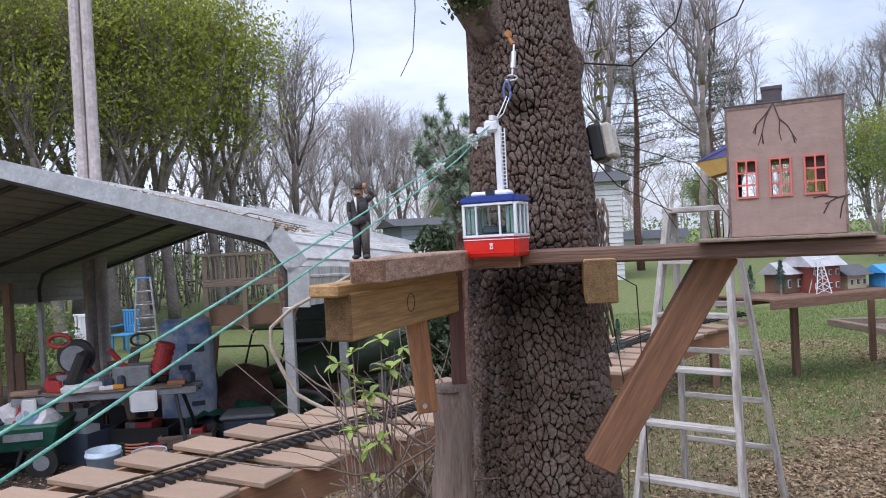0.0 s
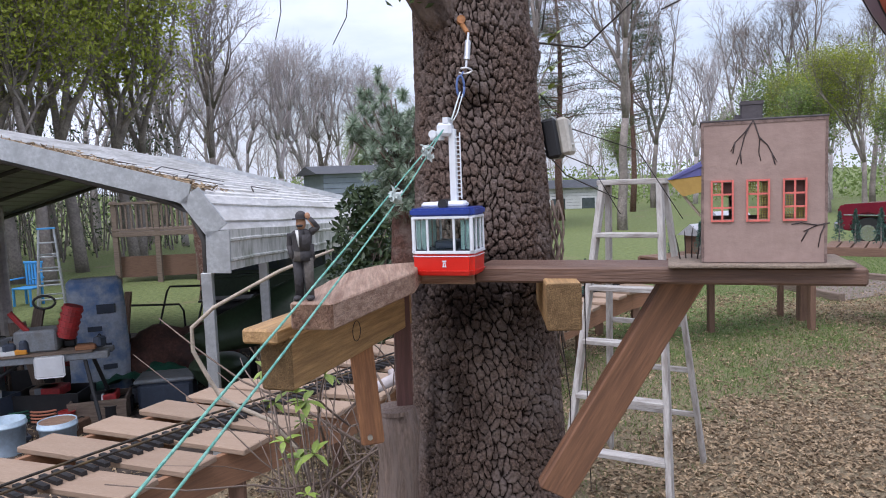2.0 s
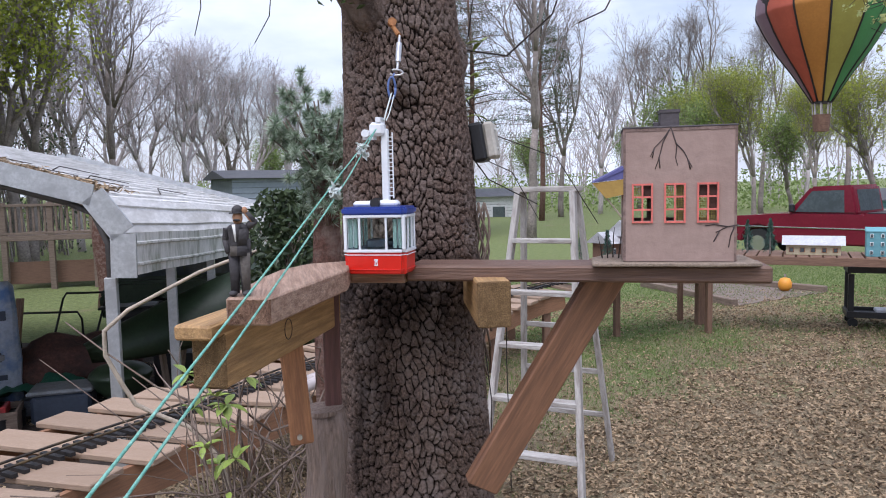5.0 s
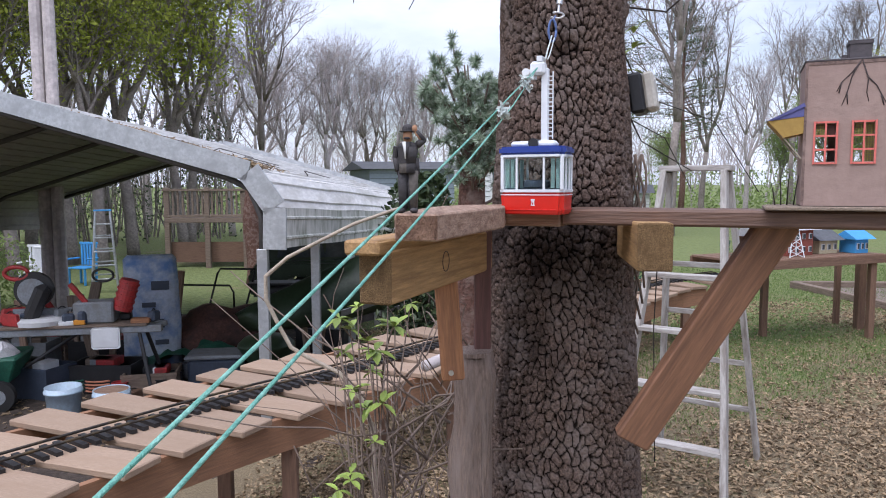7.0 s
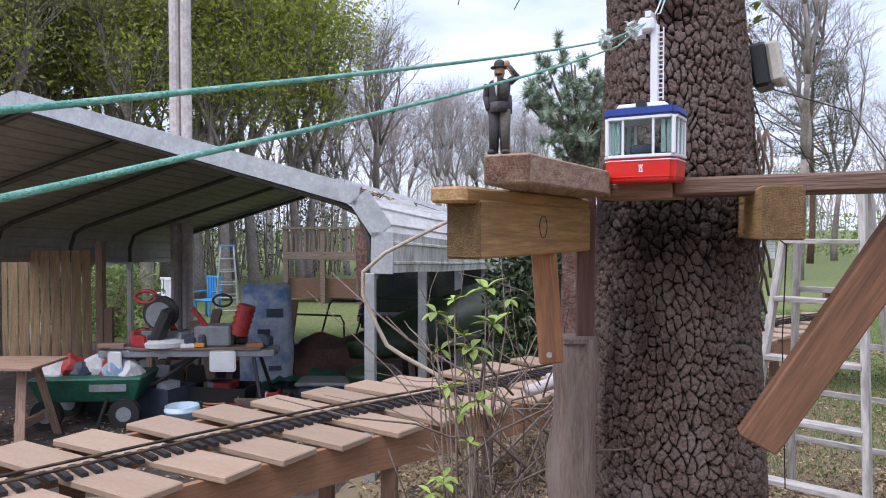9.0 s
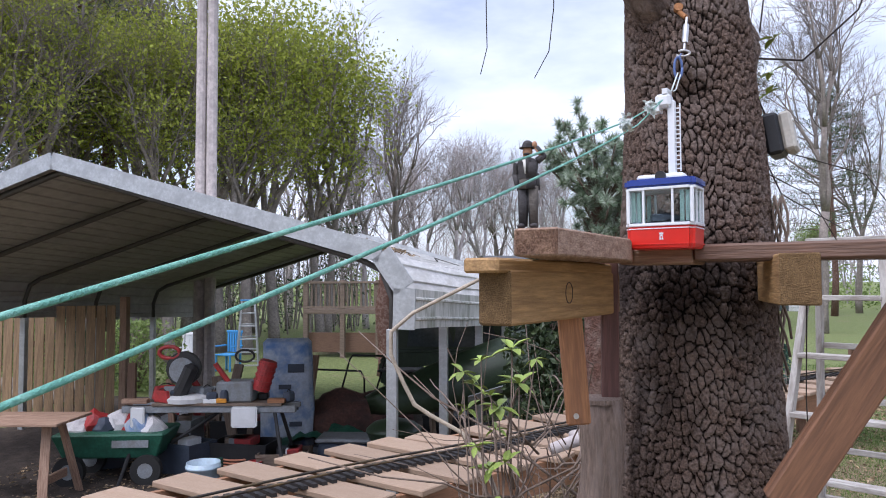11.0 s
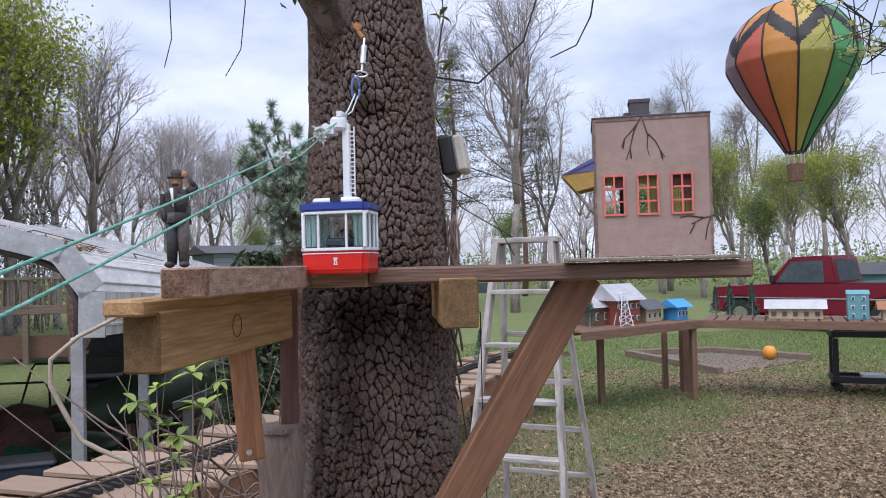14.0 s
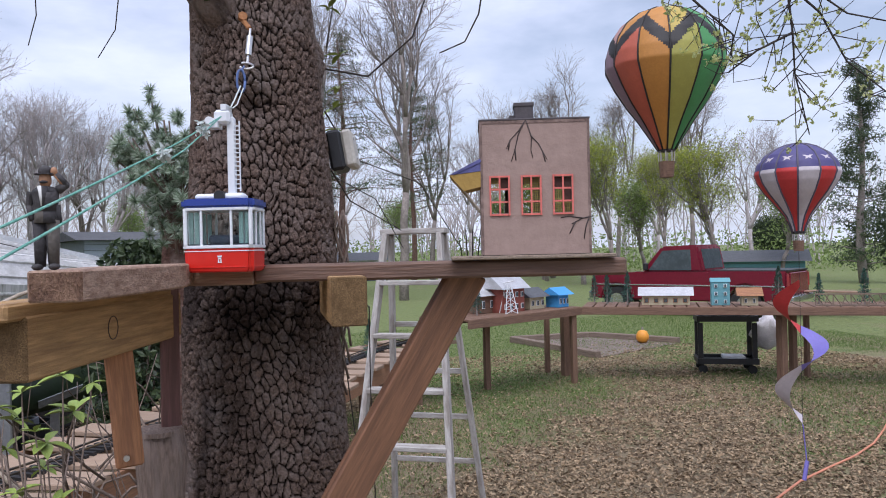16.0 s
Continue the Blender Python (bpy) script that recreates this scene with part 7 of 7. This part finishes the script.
for k, (x, y, w, ln) in enumerate(((-5.8, 10.6, 0.5, 2.4), (-6.2, 10.2, 1.2, 1.8), (-0.2, 3.6, 0.9, 1.3), (-0.35, 3.9, 0.5, 1.1))):
    p = Vector((x, y, gz(x, y) + 0.05 + 0.04 * (k % 2)))
    q = p + Vector((math.cos(w) * ln, math.sin(w) * ln, 0.03))
    solo("loose_board", *(lambda t: (t[0],))(stick(p, q, 0.14, 0.04)), M["old_wood"], "grey weathered board lying on the ground", "board", "loose boards", m=aim(p, q))

# ---- brush, vines and shrub by the log ----
leaf_bm = bmesh.new()
rowv = []
for t, w in ((0.0, 0.06), (0.25, 0.75), (0.5, 1.0), (0.75, 0.72), (1.0, 0.02)):
    rowv.append([leaf_bm.verts.new((s * 0.21 * w, t, 0.10 * abs(s) * w - 0.16 * t * t)) for s in (-1, 0, 1)])
for a, b in zip(rowv, rowv[1:]):
    for j in range(2):
        leaf_bm.faces.new((a[j], a[j + 1], b[j + 1], b[j]))
leaf_me = mesh_of(leaf_bm, "leaf")
leaf_me.polygons.foreach_set("use_smooth", [True] * len(leaf_me.polygons))
leaf_tone = material("shrub_leaf", (0.22, 0.32, 0.06), 0.45, scale=30, vary=0.3, second=(0.32, 0.37, 0.075), bump=0.1, random_tint=0.35)


def rosette(parent, c, n, size, seed):
    r = random.Random(seed)
    for k in range(n):
        m = Matrix.Translation(c) @ Matrix.Rotation(2 * math.pi * k / n + r.uniform(-0.4, 0.4), 4, 'Z') @ Matrix.Rotation(r.uniform(-0.5, 0.75), 4, 'X') @ Matrix.Diagonal((size * r.uniform(0.75, 1.1),) * 3 + (1,))
        part("leaf", leaf_me, leaf_tone, parent, "", m)


shrub = thing("shrub", (-0.25, 2.42, gz(-0.25, 2.42)), "slender shrub with fresh green leaf rosettes by the log", "shrub")
rv = random.Random(12)
tips = [(-0.31, 2.36, 1.50), (-0.34, 2.42, 1.42), (-0.22, 2.40, 1.53), (-0.28, 2.34, 1.40), (-0.36, 2.45, 1.34), (-0.20, 2.46, 1.42), (-0.27, 2.40, 1.29), (-0.33, 2.38, 1.24), (-0.24, 2.36, 1.20), (-0.15, 2.42, 1.50), (-0.37, 2.40, 1.46), (-0.29, 2.44, 1.16), (-0.26, 2.30, 1.10), (-0.34, 2.36, 0.98), (-0.26, 2.38, 1.36)]
stems = []
for k, t in enumerate(tips):
    t = Vector(t)
    b = Vector((-0.25 + rv.gauss(0, 0.02), 2.42 + rv.gauss(0, 0.02), gz(-0.25, 2.42)))
    mid = b.lerp(t, 0.6) + Vector((rv.gauss(0, 0.02), rv.gauss(0, 0.02), 0))
    stems.append([(b, 0.006), (b.lerp(mid, 0.5) + Vector((rv.gauss(0, 0.012), 0, 0)), 0.005), (mid, 0.004), (t, 0.002)])
for ln in stems:
    part("stem", tubes([ln], 5), M["twig"], shrub)
for k, t in enumerate(tips):
    rosette(shrub, t, 5 + k % 3, 0.046 + 0.012 * ((k * 7) % 3), k)
low = thing("shrub", (-0.45, 2.3, gz(-0.45, 2.3)), "low leafy shoots at the foot of the trestle", "shrub")
part("stems", tubes([[((-0.45, 2.3, gz(-.4, 2.3)), 0.005), ((-0.44 + 0.03 * k, 2.3, 0.5), 0.004), ((-0.45 + 0.04 * k, 2.28, 0.90 + 0.03 * k), 0.002)] for k in range(4)], 5), M["twig"], low)
for k in range(4):
    rosette(low, (-0.45 + 0.04 * k, 2.28, 0.90 + 0.03 * k), 5, 0.05, 40 + k)
solo("bare_vine", tubes([[((-0.16, 2.62, 1.80), 0.004), ((-0.22, 2.6, 1.782), 0.0055), ((-0.34, 2.6, 1.74), 0.006), ((-0.463, 2.6, 1.679), 0.006), ((-0.56, 2.6, 1.63), 0.0065), ((-0.634, 2.6, 1.567), 0.007), ((-0.635, 2.6, 1.49), 0.0075), ((-0.591, 2.6, 1.394), 0.0075), ((-0.555, 2.6, 1.325), 0.0075), ((-0.50, 2.6, 1.29), 0.0075), ((-0.395, 2.6, 1.235), 0.0075), ((-0.32, 2.58, 1.15), 0.008), ((-0.28, 2.56, 1.05), 0.009), ((-0.27, 2.52, 0.7), 0.010), ((-0.27, 2.5, -0.2), 0.011)]], 8), M["pale_vine"], "pale bare vine looping over the trestle", "vine")
brush = thing("brush_pile", (-0.1, 2.9, gz(-0.1, 2.9)), "tangle of dry vine stems behind the log", "brush")
lines = []
for k in range(170):
    b = Vector((rv.uniform(-0.36, 0.10), rv.uniform(2.15, 3.1), rv.uniform(0.0, 1.2)))
    d = Vector((rv.gauss(0.05, 0.22), rv.gauss(0.05, 0.20), rv.uniform(0.1, 0.65)))
    r0 = rv.choice((0.0025, 0.0035, 0.005, 0.0065))
    pts = [b]
    for _ in range(5):
        d = d + Vector((rv.gauss(0, 0.14), rv.gauss(0, 0.12), rv.gauss(-0.03, 0.16)))
        pts.append(pts[-1] + d * 0.22)
    if max(p.z for p in pts) < 1.62 and all((p.x - 0.28) ** 2 + (p.y - 2.2) ** 2 > 0.07 for p in pts):
        lines.append([(p, r0 * (1 - 0.13 * i)) for i, p in enumerate(pts)])
for ln in lines:
    part("stem", tubes([ln], 5), M["twig"], brush)
for k in range(7):
    p = Vector((-0.55 + 0.12 * k, 3.75 + 0.22 * k, 0.70 + 0.03 * (k % 3)))
    w = rv.uniform(0.4, 0.9)
    solo("cut_log", tubes([[(p, 0.035), (p + Vector((0.35 * math.cos(w), 0.35 * math.sin(w), 0.02)), 0.04), (p + Vector((0.8 * math.cos(w), 0.8 * math.sin(w), 0.0)), 0.034)]], 10), M["bark_pale"], "short cut branch lying across the railway trestle", "branch", "cut branches", smooth=True) if k > 3 else None

# ---- juniper behind the trunk ----
jun = thing("juniper", (0.11, 3.2, gz(0.11, 3.2)), "small juniper with tufted pale needles and reddish stem", "conifer")
part("trunk", tubes([[((0.11, 3.2, gz(0.1, 3.2) - 0.05), 0.075), ((0.10, 3.2, 1.2), 0.062), ((0.105, 3.2, 1.7), 0.060), ((0.11, 3.2, 1.93), 0.052), ((0.12, 3.2, 2.1), 0.03)]], 16), M["bark_red"], jun)
rj = random.Random(6)
ends, limbs = [], []
for t in [(0.02, 3.15, 2.46), (-0.035, 3.2, 2.40), (-0.04, 3.15, 2.28), (0.09, 3.2, 2.36), (0.0, 3.1, 2.20), (0.16, 3.15, 2.22), (0.22, 3.1, 2.14), (0.30, 3.1, 2.08), (0.06, 3.1, 2.12), (-0.02, 3.1, 2.06), (0.14, 3.05, 2.05), (0.26, 3.2, 2.02), (0.04, 3.1, 1.98), (0.20, 3.1, 1.98), (0.10, 3.2, 2.26), (0.33, 3.25, 2.18)] + [(rj.uniform(-0.12, 0.36), 3.15 + rj.uniform(-0.12, 0.2), 1.86 + 0.48 * rj.random() ** 1.2) for _ in range(26)]:
    t = Vector(t)
    b = Vector((0.115, 3.2, min(2.05, t.z - 0.1)))
    limbs.append([(b, 0.010), (b.lerp(t, 0.55) + Vector((0, 0, -0.02)), 0.006), (t, 0.003)])
    for q in (0.62, 0.82, 1.0):
        for _ in range(2):
            ends.append(b.lerp(t, q) + Vector((rj.gauss(0, 0.028), rj.gauss(0, 0.03), rj.gauss(0, 0.022))))
for ln in limbs:
    part("branch", tubes([ln], 5), M["twig"], jun)
verts, faces = [], []
for e in ends:
    for _ in range(95):
        d = Vector((rj.gauss(0, 1), rj.gauss(0, 1), rj.gauss(0.25, 0.9))).normalized()
        s = d.orthogonal().normalized() * 0.0026
        k = len(verts)
        ln = rj.uniform(0.02, 0.046)
        verts += [e + d * 0.003 - s, e + d * 0.003 + s, e + d * ln]
        faces.append((k, k + 1, k + 2))
me = bpy.data.meshes.new("needles")
me.from_pydata(verts, [], faces)
part("crown", me, M["juniper"], jun)

# ---- overhanging branches ----
dog = thing("dogwood", (3.1, 1.4, 0), "dogwood branches with small pale buds hanging over the yard", "tree")
br = [[(2.25, 2.24, 2.89), (2.32, 2.27, 2.65), (2.35, 2.29, 2.5), (2.41, 2.28, 2.26)], [(2.16, 2.31, 2.95), (2.37, 2.19, 2.71), (2.46, 2.15, 2.52), (2.62, 2.02, 2.32)], [(2.2, 2.25, 2.92), (2.31, 2.21, 2.82), (2.43, 2.12, 2.69), (2.70, 1.85, 2.55)],
      [(1.94, 2.53, 2.91), (2.1, 2.46, 2.75), (2.17, 2.42, 2.67), (2.18, 2.45, 2.57)], [(2.32, 2.27, 2.65), (2.24, 2.37, 2.6), (2.18, 2.46, 2.53)]]
lines = [[(Vector((3.1, 1.4, 0)), 0.07), (Vector((3.05, 1.42, 1.4)), 0.06), (Vector((2.9, 1.6, 2.4)), 0.04), (Vector((2.6, 1.95, 2.9)), 0.02), (Vector((2.2, 2.28, 2.96)), 0.011), (Vector((1.7, 2.6, 3.05)), 0.007)]]
part("trunk", tubes(lines, 10), M["dark_twig"], dog)
buds, twg = [], []
rd = random.Random(5)
for ln in br:
    pts = [Vector(p) for p in ln]
    twg.append([(p, 0.0055 * (1 - 0.2 * i)) for i, p in enumerate(pts)])
    for a, b in zip(pts, pts[1:]):
        for _ in range(8):
            p = a.lerp(b, rd.random())
            d = Vector((rd.gauss(0, 1), rd.gauss(0, 1), rd.gauss(-0.2, 0.8))).normalized()
            q = p + d * rd.uniform(0.06, 0.16)
            e2 = q + (d + Vector((rd.gauss(0, .5), rd.gauss(0, .5), rd.gauss(0.2, .5)))).normalized() * rd.uniform(0.04, 0.12)
            twg.append([(p, 0.0024), (q, 0.0017), (e2, 0.001)])
            for c in (q, e2):
                if rd.random() < 0.8:
                    buds += [tuple(c + Vector((rd.gauss(0, .008), rd.gauss(0, .008), rd.gauss(0, .006)))) for _ in range(9)]
part("twigs", tubes(twg, 5), M["dark_twig"], dog)
part("buds", flakes(buds, 0.017, 8, 0.7), M["blossom"], dog, "small pale yellow-green bud clusters")
lines = [[(0.47, 2.4, 2.46), (0.54, 2.69, 2.48), (0.72, 2.65, 2.45), (0.86, 2.57, 2.58), (0.89, 2.51, 2.71), (0.89, 2.47, 2.85), (0.8, 2.45, 3.1)], [(1.2, 2.7, 3.2), (1.23, 2.72, 2.94), (1.23, 2.8, 2.77), (1.19, 2.85, 2.67), (1.1, 2.9, 2.63)],
         [(0.49, 2.35, 2.26), (0.73, 2.91, 2.2), (0.98, 2.84, 2.1), (1.13, 2.79, 1.84)], [(0.48, 2.3, 2.1), (0.66, 2.7, 2.02), (0.92, 2.9, 1.92)], [(0.5, 2.4, 2.0), (0.62, 2.8, 2.12), (0.85, 3.0, 2.05), (1.0, 3.1, 1.85)], [(0.5, 2.35, 2.45), (0.56, 2.5, 2.62), (0.55, 2.5, 2.9)],
         [(-0.34, 3.05, 3.3), (-0.34, 3.07, 2.81), (-0.34, 3.1, 2.69), (-0.37, 3.13, 2.59)], [(-0.06, 3.0, 3.3), (-0.07, 3.07, 2.83), (-0.09, 3.12, 2.67), (-0.15, 3.15, 2.57)], [(0.52, 2.38, 1.7), (0.60, 2.6, 1.5), (0.66, 2.7, 1.2), (0.62, 2.6, 0.8)], [(0.55, 2.4, 1.72), (0.66, 2.5, 1.66), (0.72, 2.7, 1.35), (0.70, 2.6, 0.9)]]
creep = thing("creeper", (0.5, 2.4, 1.2), "thin creeper stems hanging round the big tree", "creeper")
for n, ln in enumerate(lines):
    part("stem", tubes([[(Vector(p), (0.0045 if n < 2 else 0.0026) * (1 - 0.1 * i)) for i, p in enumerate(ln)]], 5), M["dark_twig"], creep)
for k, c in enumerate(((0.51, 2.35, 2.57), (0.54, 2.42, 2.22), (0.55, 2.38, 2.44), (0.56, 2.45, 2.36), (0.53, 2.40, 2.28))):
    rosette(creep, c, 4, 0.045, 60 + k)

# ---- leaf litter and grass ----
rl = np.random.RandomState(4)


def scatter(n, x0, x1, y0, y1, keep, lift):
    pts = []
    while len(pts) < n:
        x, y = rl.uniform(x0, x1), rl.uniform(y0, y1)
        if rl.uniform() < keep(x, y):
            pts.append((x, y, ground_z(x, y) + lift))
    return pts


def patch(x, y):
    return smooth((noise.noise(Vector((x * 0.35, y * 0.35, 3.0))) + 0.35 * noise.noise(Vector((x * 1.6, y * 1.6, 7.0))) + 0.18 * (y - 8) / 3 + 0.24) / 0.4)


pts = scatter(90000, -1.5, 10.5, 2.4, 11.5, lambda x, y: (1 - 0.8 * patch(x, y)) * min(1, 5.0 / y), 0.014)
tagged(solo("leaf_litter", flakes(pts, 0.043, 2, 0.5, True, 0.7), M["litter"], "dry brown leaves scattered over the lawn", "leaves"), kind="stuff")
pts = scatter(5000, -1.6, 0.3, 2.2, 5.5, lambda x, y: 1, 0.012)
tagged(solo("leaf_litter", flakes(pts, 0.06, 12, 0.4, True, 0.5), M["litter"], "shredded brown mulch under the trestle", "leaves"), kind="stuff")
pts = scatter(5000, -6.5, -1.2, 6.2, 11.5, lambda x, y: 1, 0.012)
tagged(solo("leaf_litter", flakes(pts, 0.07, 13, 0.5, True, 0.5), M["litter"], "dead leaves on the carport floor", "leaves"), kind="stuff")
verts, faces = [], []
for x, y, z in scatter(120000, 0.8, 13, 3.4, 16, lambda x, y: patch(x, y) * min(1, 8 / y), 0.0):
    w, h = rl.uniform(0, 6.28), rl.uniform(0.02, 0.055)
    dx, dy = 0.003 * math.cos(w), 0.003 * math.sin(w)
    k = len(verts)
    verts += [(x - dx, y - dy, z), (x + dx, y + dy, z), (x + rl.normal() * 0.025, y + rl.normal() * 0.025, z + h)]
    faces.append((k, k + 1, k + 2))
me = bpy.data.meshes.new("blades")
me.from_pydata(verts, [], faces)
tagged(solo("grass", me, M["grass"], "patchy tufts of fresh spring grass", "grass"), kind="stuff")


# ---- soil floor, roof shade in its colour ----
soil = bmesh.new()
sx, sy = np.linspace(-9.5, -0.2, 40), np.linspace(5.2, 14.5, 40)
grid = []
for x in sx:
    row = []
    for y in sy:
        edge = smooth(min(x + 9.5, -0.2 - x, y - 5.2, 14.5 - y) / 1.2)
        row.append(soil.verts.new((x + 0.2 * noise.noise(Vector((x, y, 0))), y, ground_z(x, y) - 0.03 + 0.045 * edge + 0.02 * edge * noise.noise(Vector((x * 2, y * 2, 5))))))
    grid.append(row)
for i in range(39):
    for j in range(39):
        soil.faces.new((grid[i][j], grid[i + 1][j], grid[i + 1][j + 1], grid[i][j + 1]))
# soil tone lowered to carry the shade of the carport roof
solo("soil_floor", soil, material("shaded_soil", (0.045, 0.033, 0.026), 0.95, scale=6, vary=0.5, second=(0.085, 0.064, 0.05), bump=0.8), "trodden soil floor darkened for the shade under the carport roof", "ground", kind="structure", smooth=True)

# ---- clutter round the saw stand ----
rk = random.Random(21)


def crate(x, y, z, turn, w, d, h, mat, label):
    m = Matrix.Translation((x, y, gz(x, y) + z)) @ Matrix.Rotation(turn, 4, 'Z')
    e = thing("crate", tuple(m.translation), label, "crate", "crates under the carport")
    bm = bmesh.new()
    add_box(bm, w, d, 0.02, (0, 0, 0.01))
    for s in (-1, 1):
        add_box(bm, w, 0.02, h, (0, s * (d / 2 - 0.01), h / 2))
        add_box(bm, 0.02, d - 0.04, h, (s * (w / 2 - 0.01), 0, h / 2))
    part("box", bm, mat, e, "", m)
    part("rim", slab([(-w / 2 - .01, -d / 2 - .01), (w / 2 + .01, -d / 2 - .01), (w / 2 + .01, -d / 2 + .012), (-w / 2 - .01, -d / 2 + .012)], h - 0.035, h + 0.004), mat, e, "", m)
    for k in range(3):
        part("content", box(w * rk.uniform(0.2, 0.4), d * rk.uniform(0.3, 0.6), 0.10, 0.01, (rk.uniform(-0.25, 0.25) * w, rk.uniform(-0.1, 0.1) * d, h - 0.01)), M[rk.choice(("old_wood", "grey_tool", "red_tool", "black", "white_paint"))], e, "", m)


for x, y, z, mt, lb in ((-4.45, 8.5, 0, "tote", "dark plastic crate of odds and ends"), (-3.75, 8.7, 0, "black", "black crate of tools under the saw stand"), (-3.2, 8.6, 0, "old_wood", "wooden crate of scraps"), (-5.6, 8.6, 0, "tote", "dark tub beside the garden cart"), (-4.2, 9.6, 0, "black", "black box at the back"), (-5.0, 9.4, 0, "grey_tool", "grey box at the back"), (-4.6, 10.2, 0, "old_wood", "wooden box at the back"), (-1.35, 9.9, 0, "black", "black box under the canoe"), (-5.4, 10.4, 0, "red_tool", "red box at the back")):
    crate(x, y, z, rk.uniform(-0.5, 0.5), rk.uniform(0.45, 0.75), rk.uniform(0.35, 0.5), rk.uniform(0.25, 0.5), M[mt], lb)
for k in range(10):
    x, y = rk.uniform(-5.6, -2.9), rk.uniform(8.3, 9.8)
    e = thing("paint_can", (x, y, gz(x, y)), "dented paint can on the soil", "can", "paint cans")
    part("can", spin([(0.085, 0), (0.085, 0.19), (0.092, 0.19), (0.092, 0.2), (0.07, 0.2), (0.07, 0.19), (0, 0.19)], 16), M[rk.choice(("grey_tool", "rust", "white_paint", "red_tool", "black"))], e, "", Matrix.Translation((x, y, gz(x, y))))
for k in range(9):
    x, y = rk.uniform(-5.8, -3.0), rk.uniform(8.6, 10.4)
    p = Vector((x, y, gz(x, y) + 0.02))
    q = p + Vector((rk.uniform(-0.3, 0.3), rk.uniform(-0.1, 0.4), rk.uniform(0.7, 1.25)))
    t = stick(p, q, rk.choice((0.09, 0.14)), 0.035, 0.003, (0.2, 1, 0.1))
    solo("leaning_board", t[0], M[rk.choice(("old_wood", "bench", "board"))], "rough board leaning among the clutter", "board", "leaning boards", m=t[1])
for k in range(4):
    x, y = rk.uniform(-5.0, -3.2), rk.uniform(8.4, 9.4)
    r0 = rk.uniform(0.16, 0.24)
    solo("coiled_cord", tubes([[((x + (r0 + 0.012 * math.sin(3 * w)) * math.cos(w), y + r0 * math.sin(w), gz(x, y) + 0.03 + 0.006 * w), 0.012) for w in np.linspace(0, 25, 90)]], 5), M[rk.choice(("black", "hose", "tarp_green"))], "loosely coiled cord on the soil", "cord", "coiled cords")
stand_m = placed(-3.95, 8.15, 8)
for k in range(26):
    on_top = k < 12
    w, h = rk.uniform(0.05, 0.13), rk.uniform(0.04, 0.16)
    ln = rk.uniform(0.10, 0.32)
    at = Vector((rk.uniform(-0.9, 0.95), rk.uniform(-0.02, 0.30), 0.892)) if on_top else Vector((rk.uniform(-1.3, 1.2), rk.uniform(-0.15, 0.9), 0.0))
    bm = box(ln, w, h, min(w, h) * 0.18, (0, 0, h / 2))
    for v in bm.verts:
        v.co.x *= 1 - 0.25 * v.co.z / h * (k % 3 == 0)
    q = stand_m @ Matrix.Translation(at) @ Matrix.Rotation(rk.uniform(0, 3.14), 4, 'Z')
    if not on_top:
        q.translation.z = gz(q.translation.x, q.translation.y) + 0.005
    e = thing("tool_case", tuple(q.translation), "small scuffed tool case on the saw stand" if on_top else "small dark tool case on the soil under the stand", "tool case", "tool cases")
    part("shell", bm, M[rk.choice(("black", "grey_tool", "red_tool", "old_wood", "board", "tote") if on_top else ("black", "tote", "rust_tarp", "grey_tool", "bench"))], e, "", q)
    part("handle", tubes([[(Vector(((t - 0.5) * ln * 0.5, 0, h - 0.004 + 0.03 * math.sin(math.pi * t))), 0.006) for t in np.linspace(0, 1, 7)]], 5), M["black"], e, "", q)
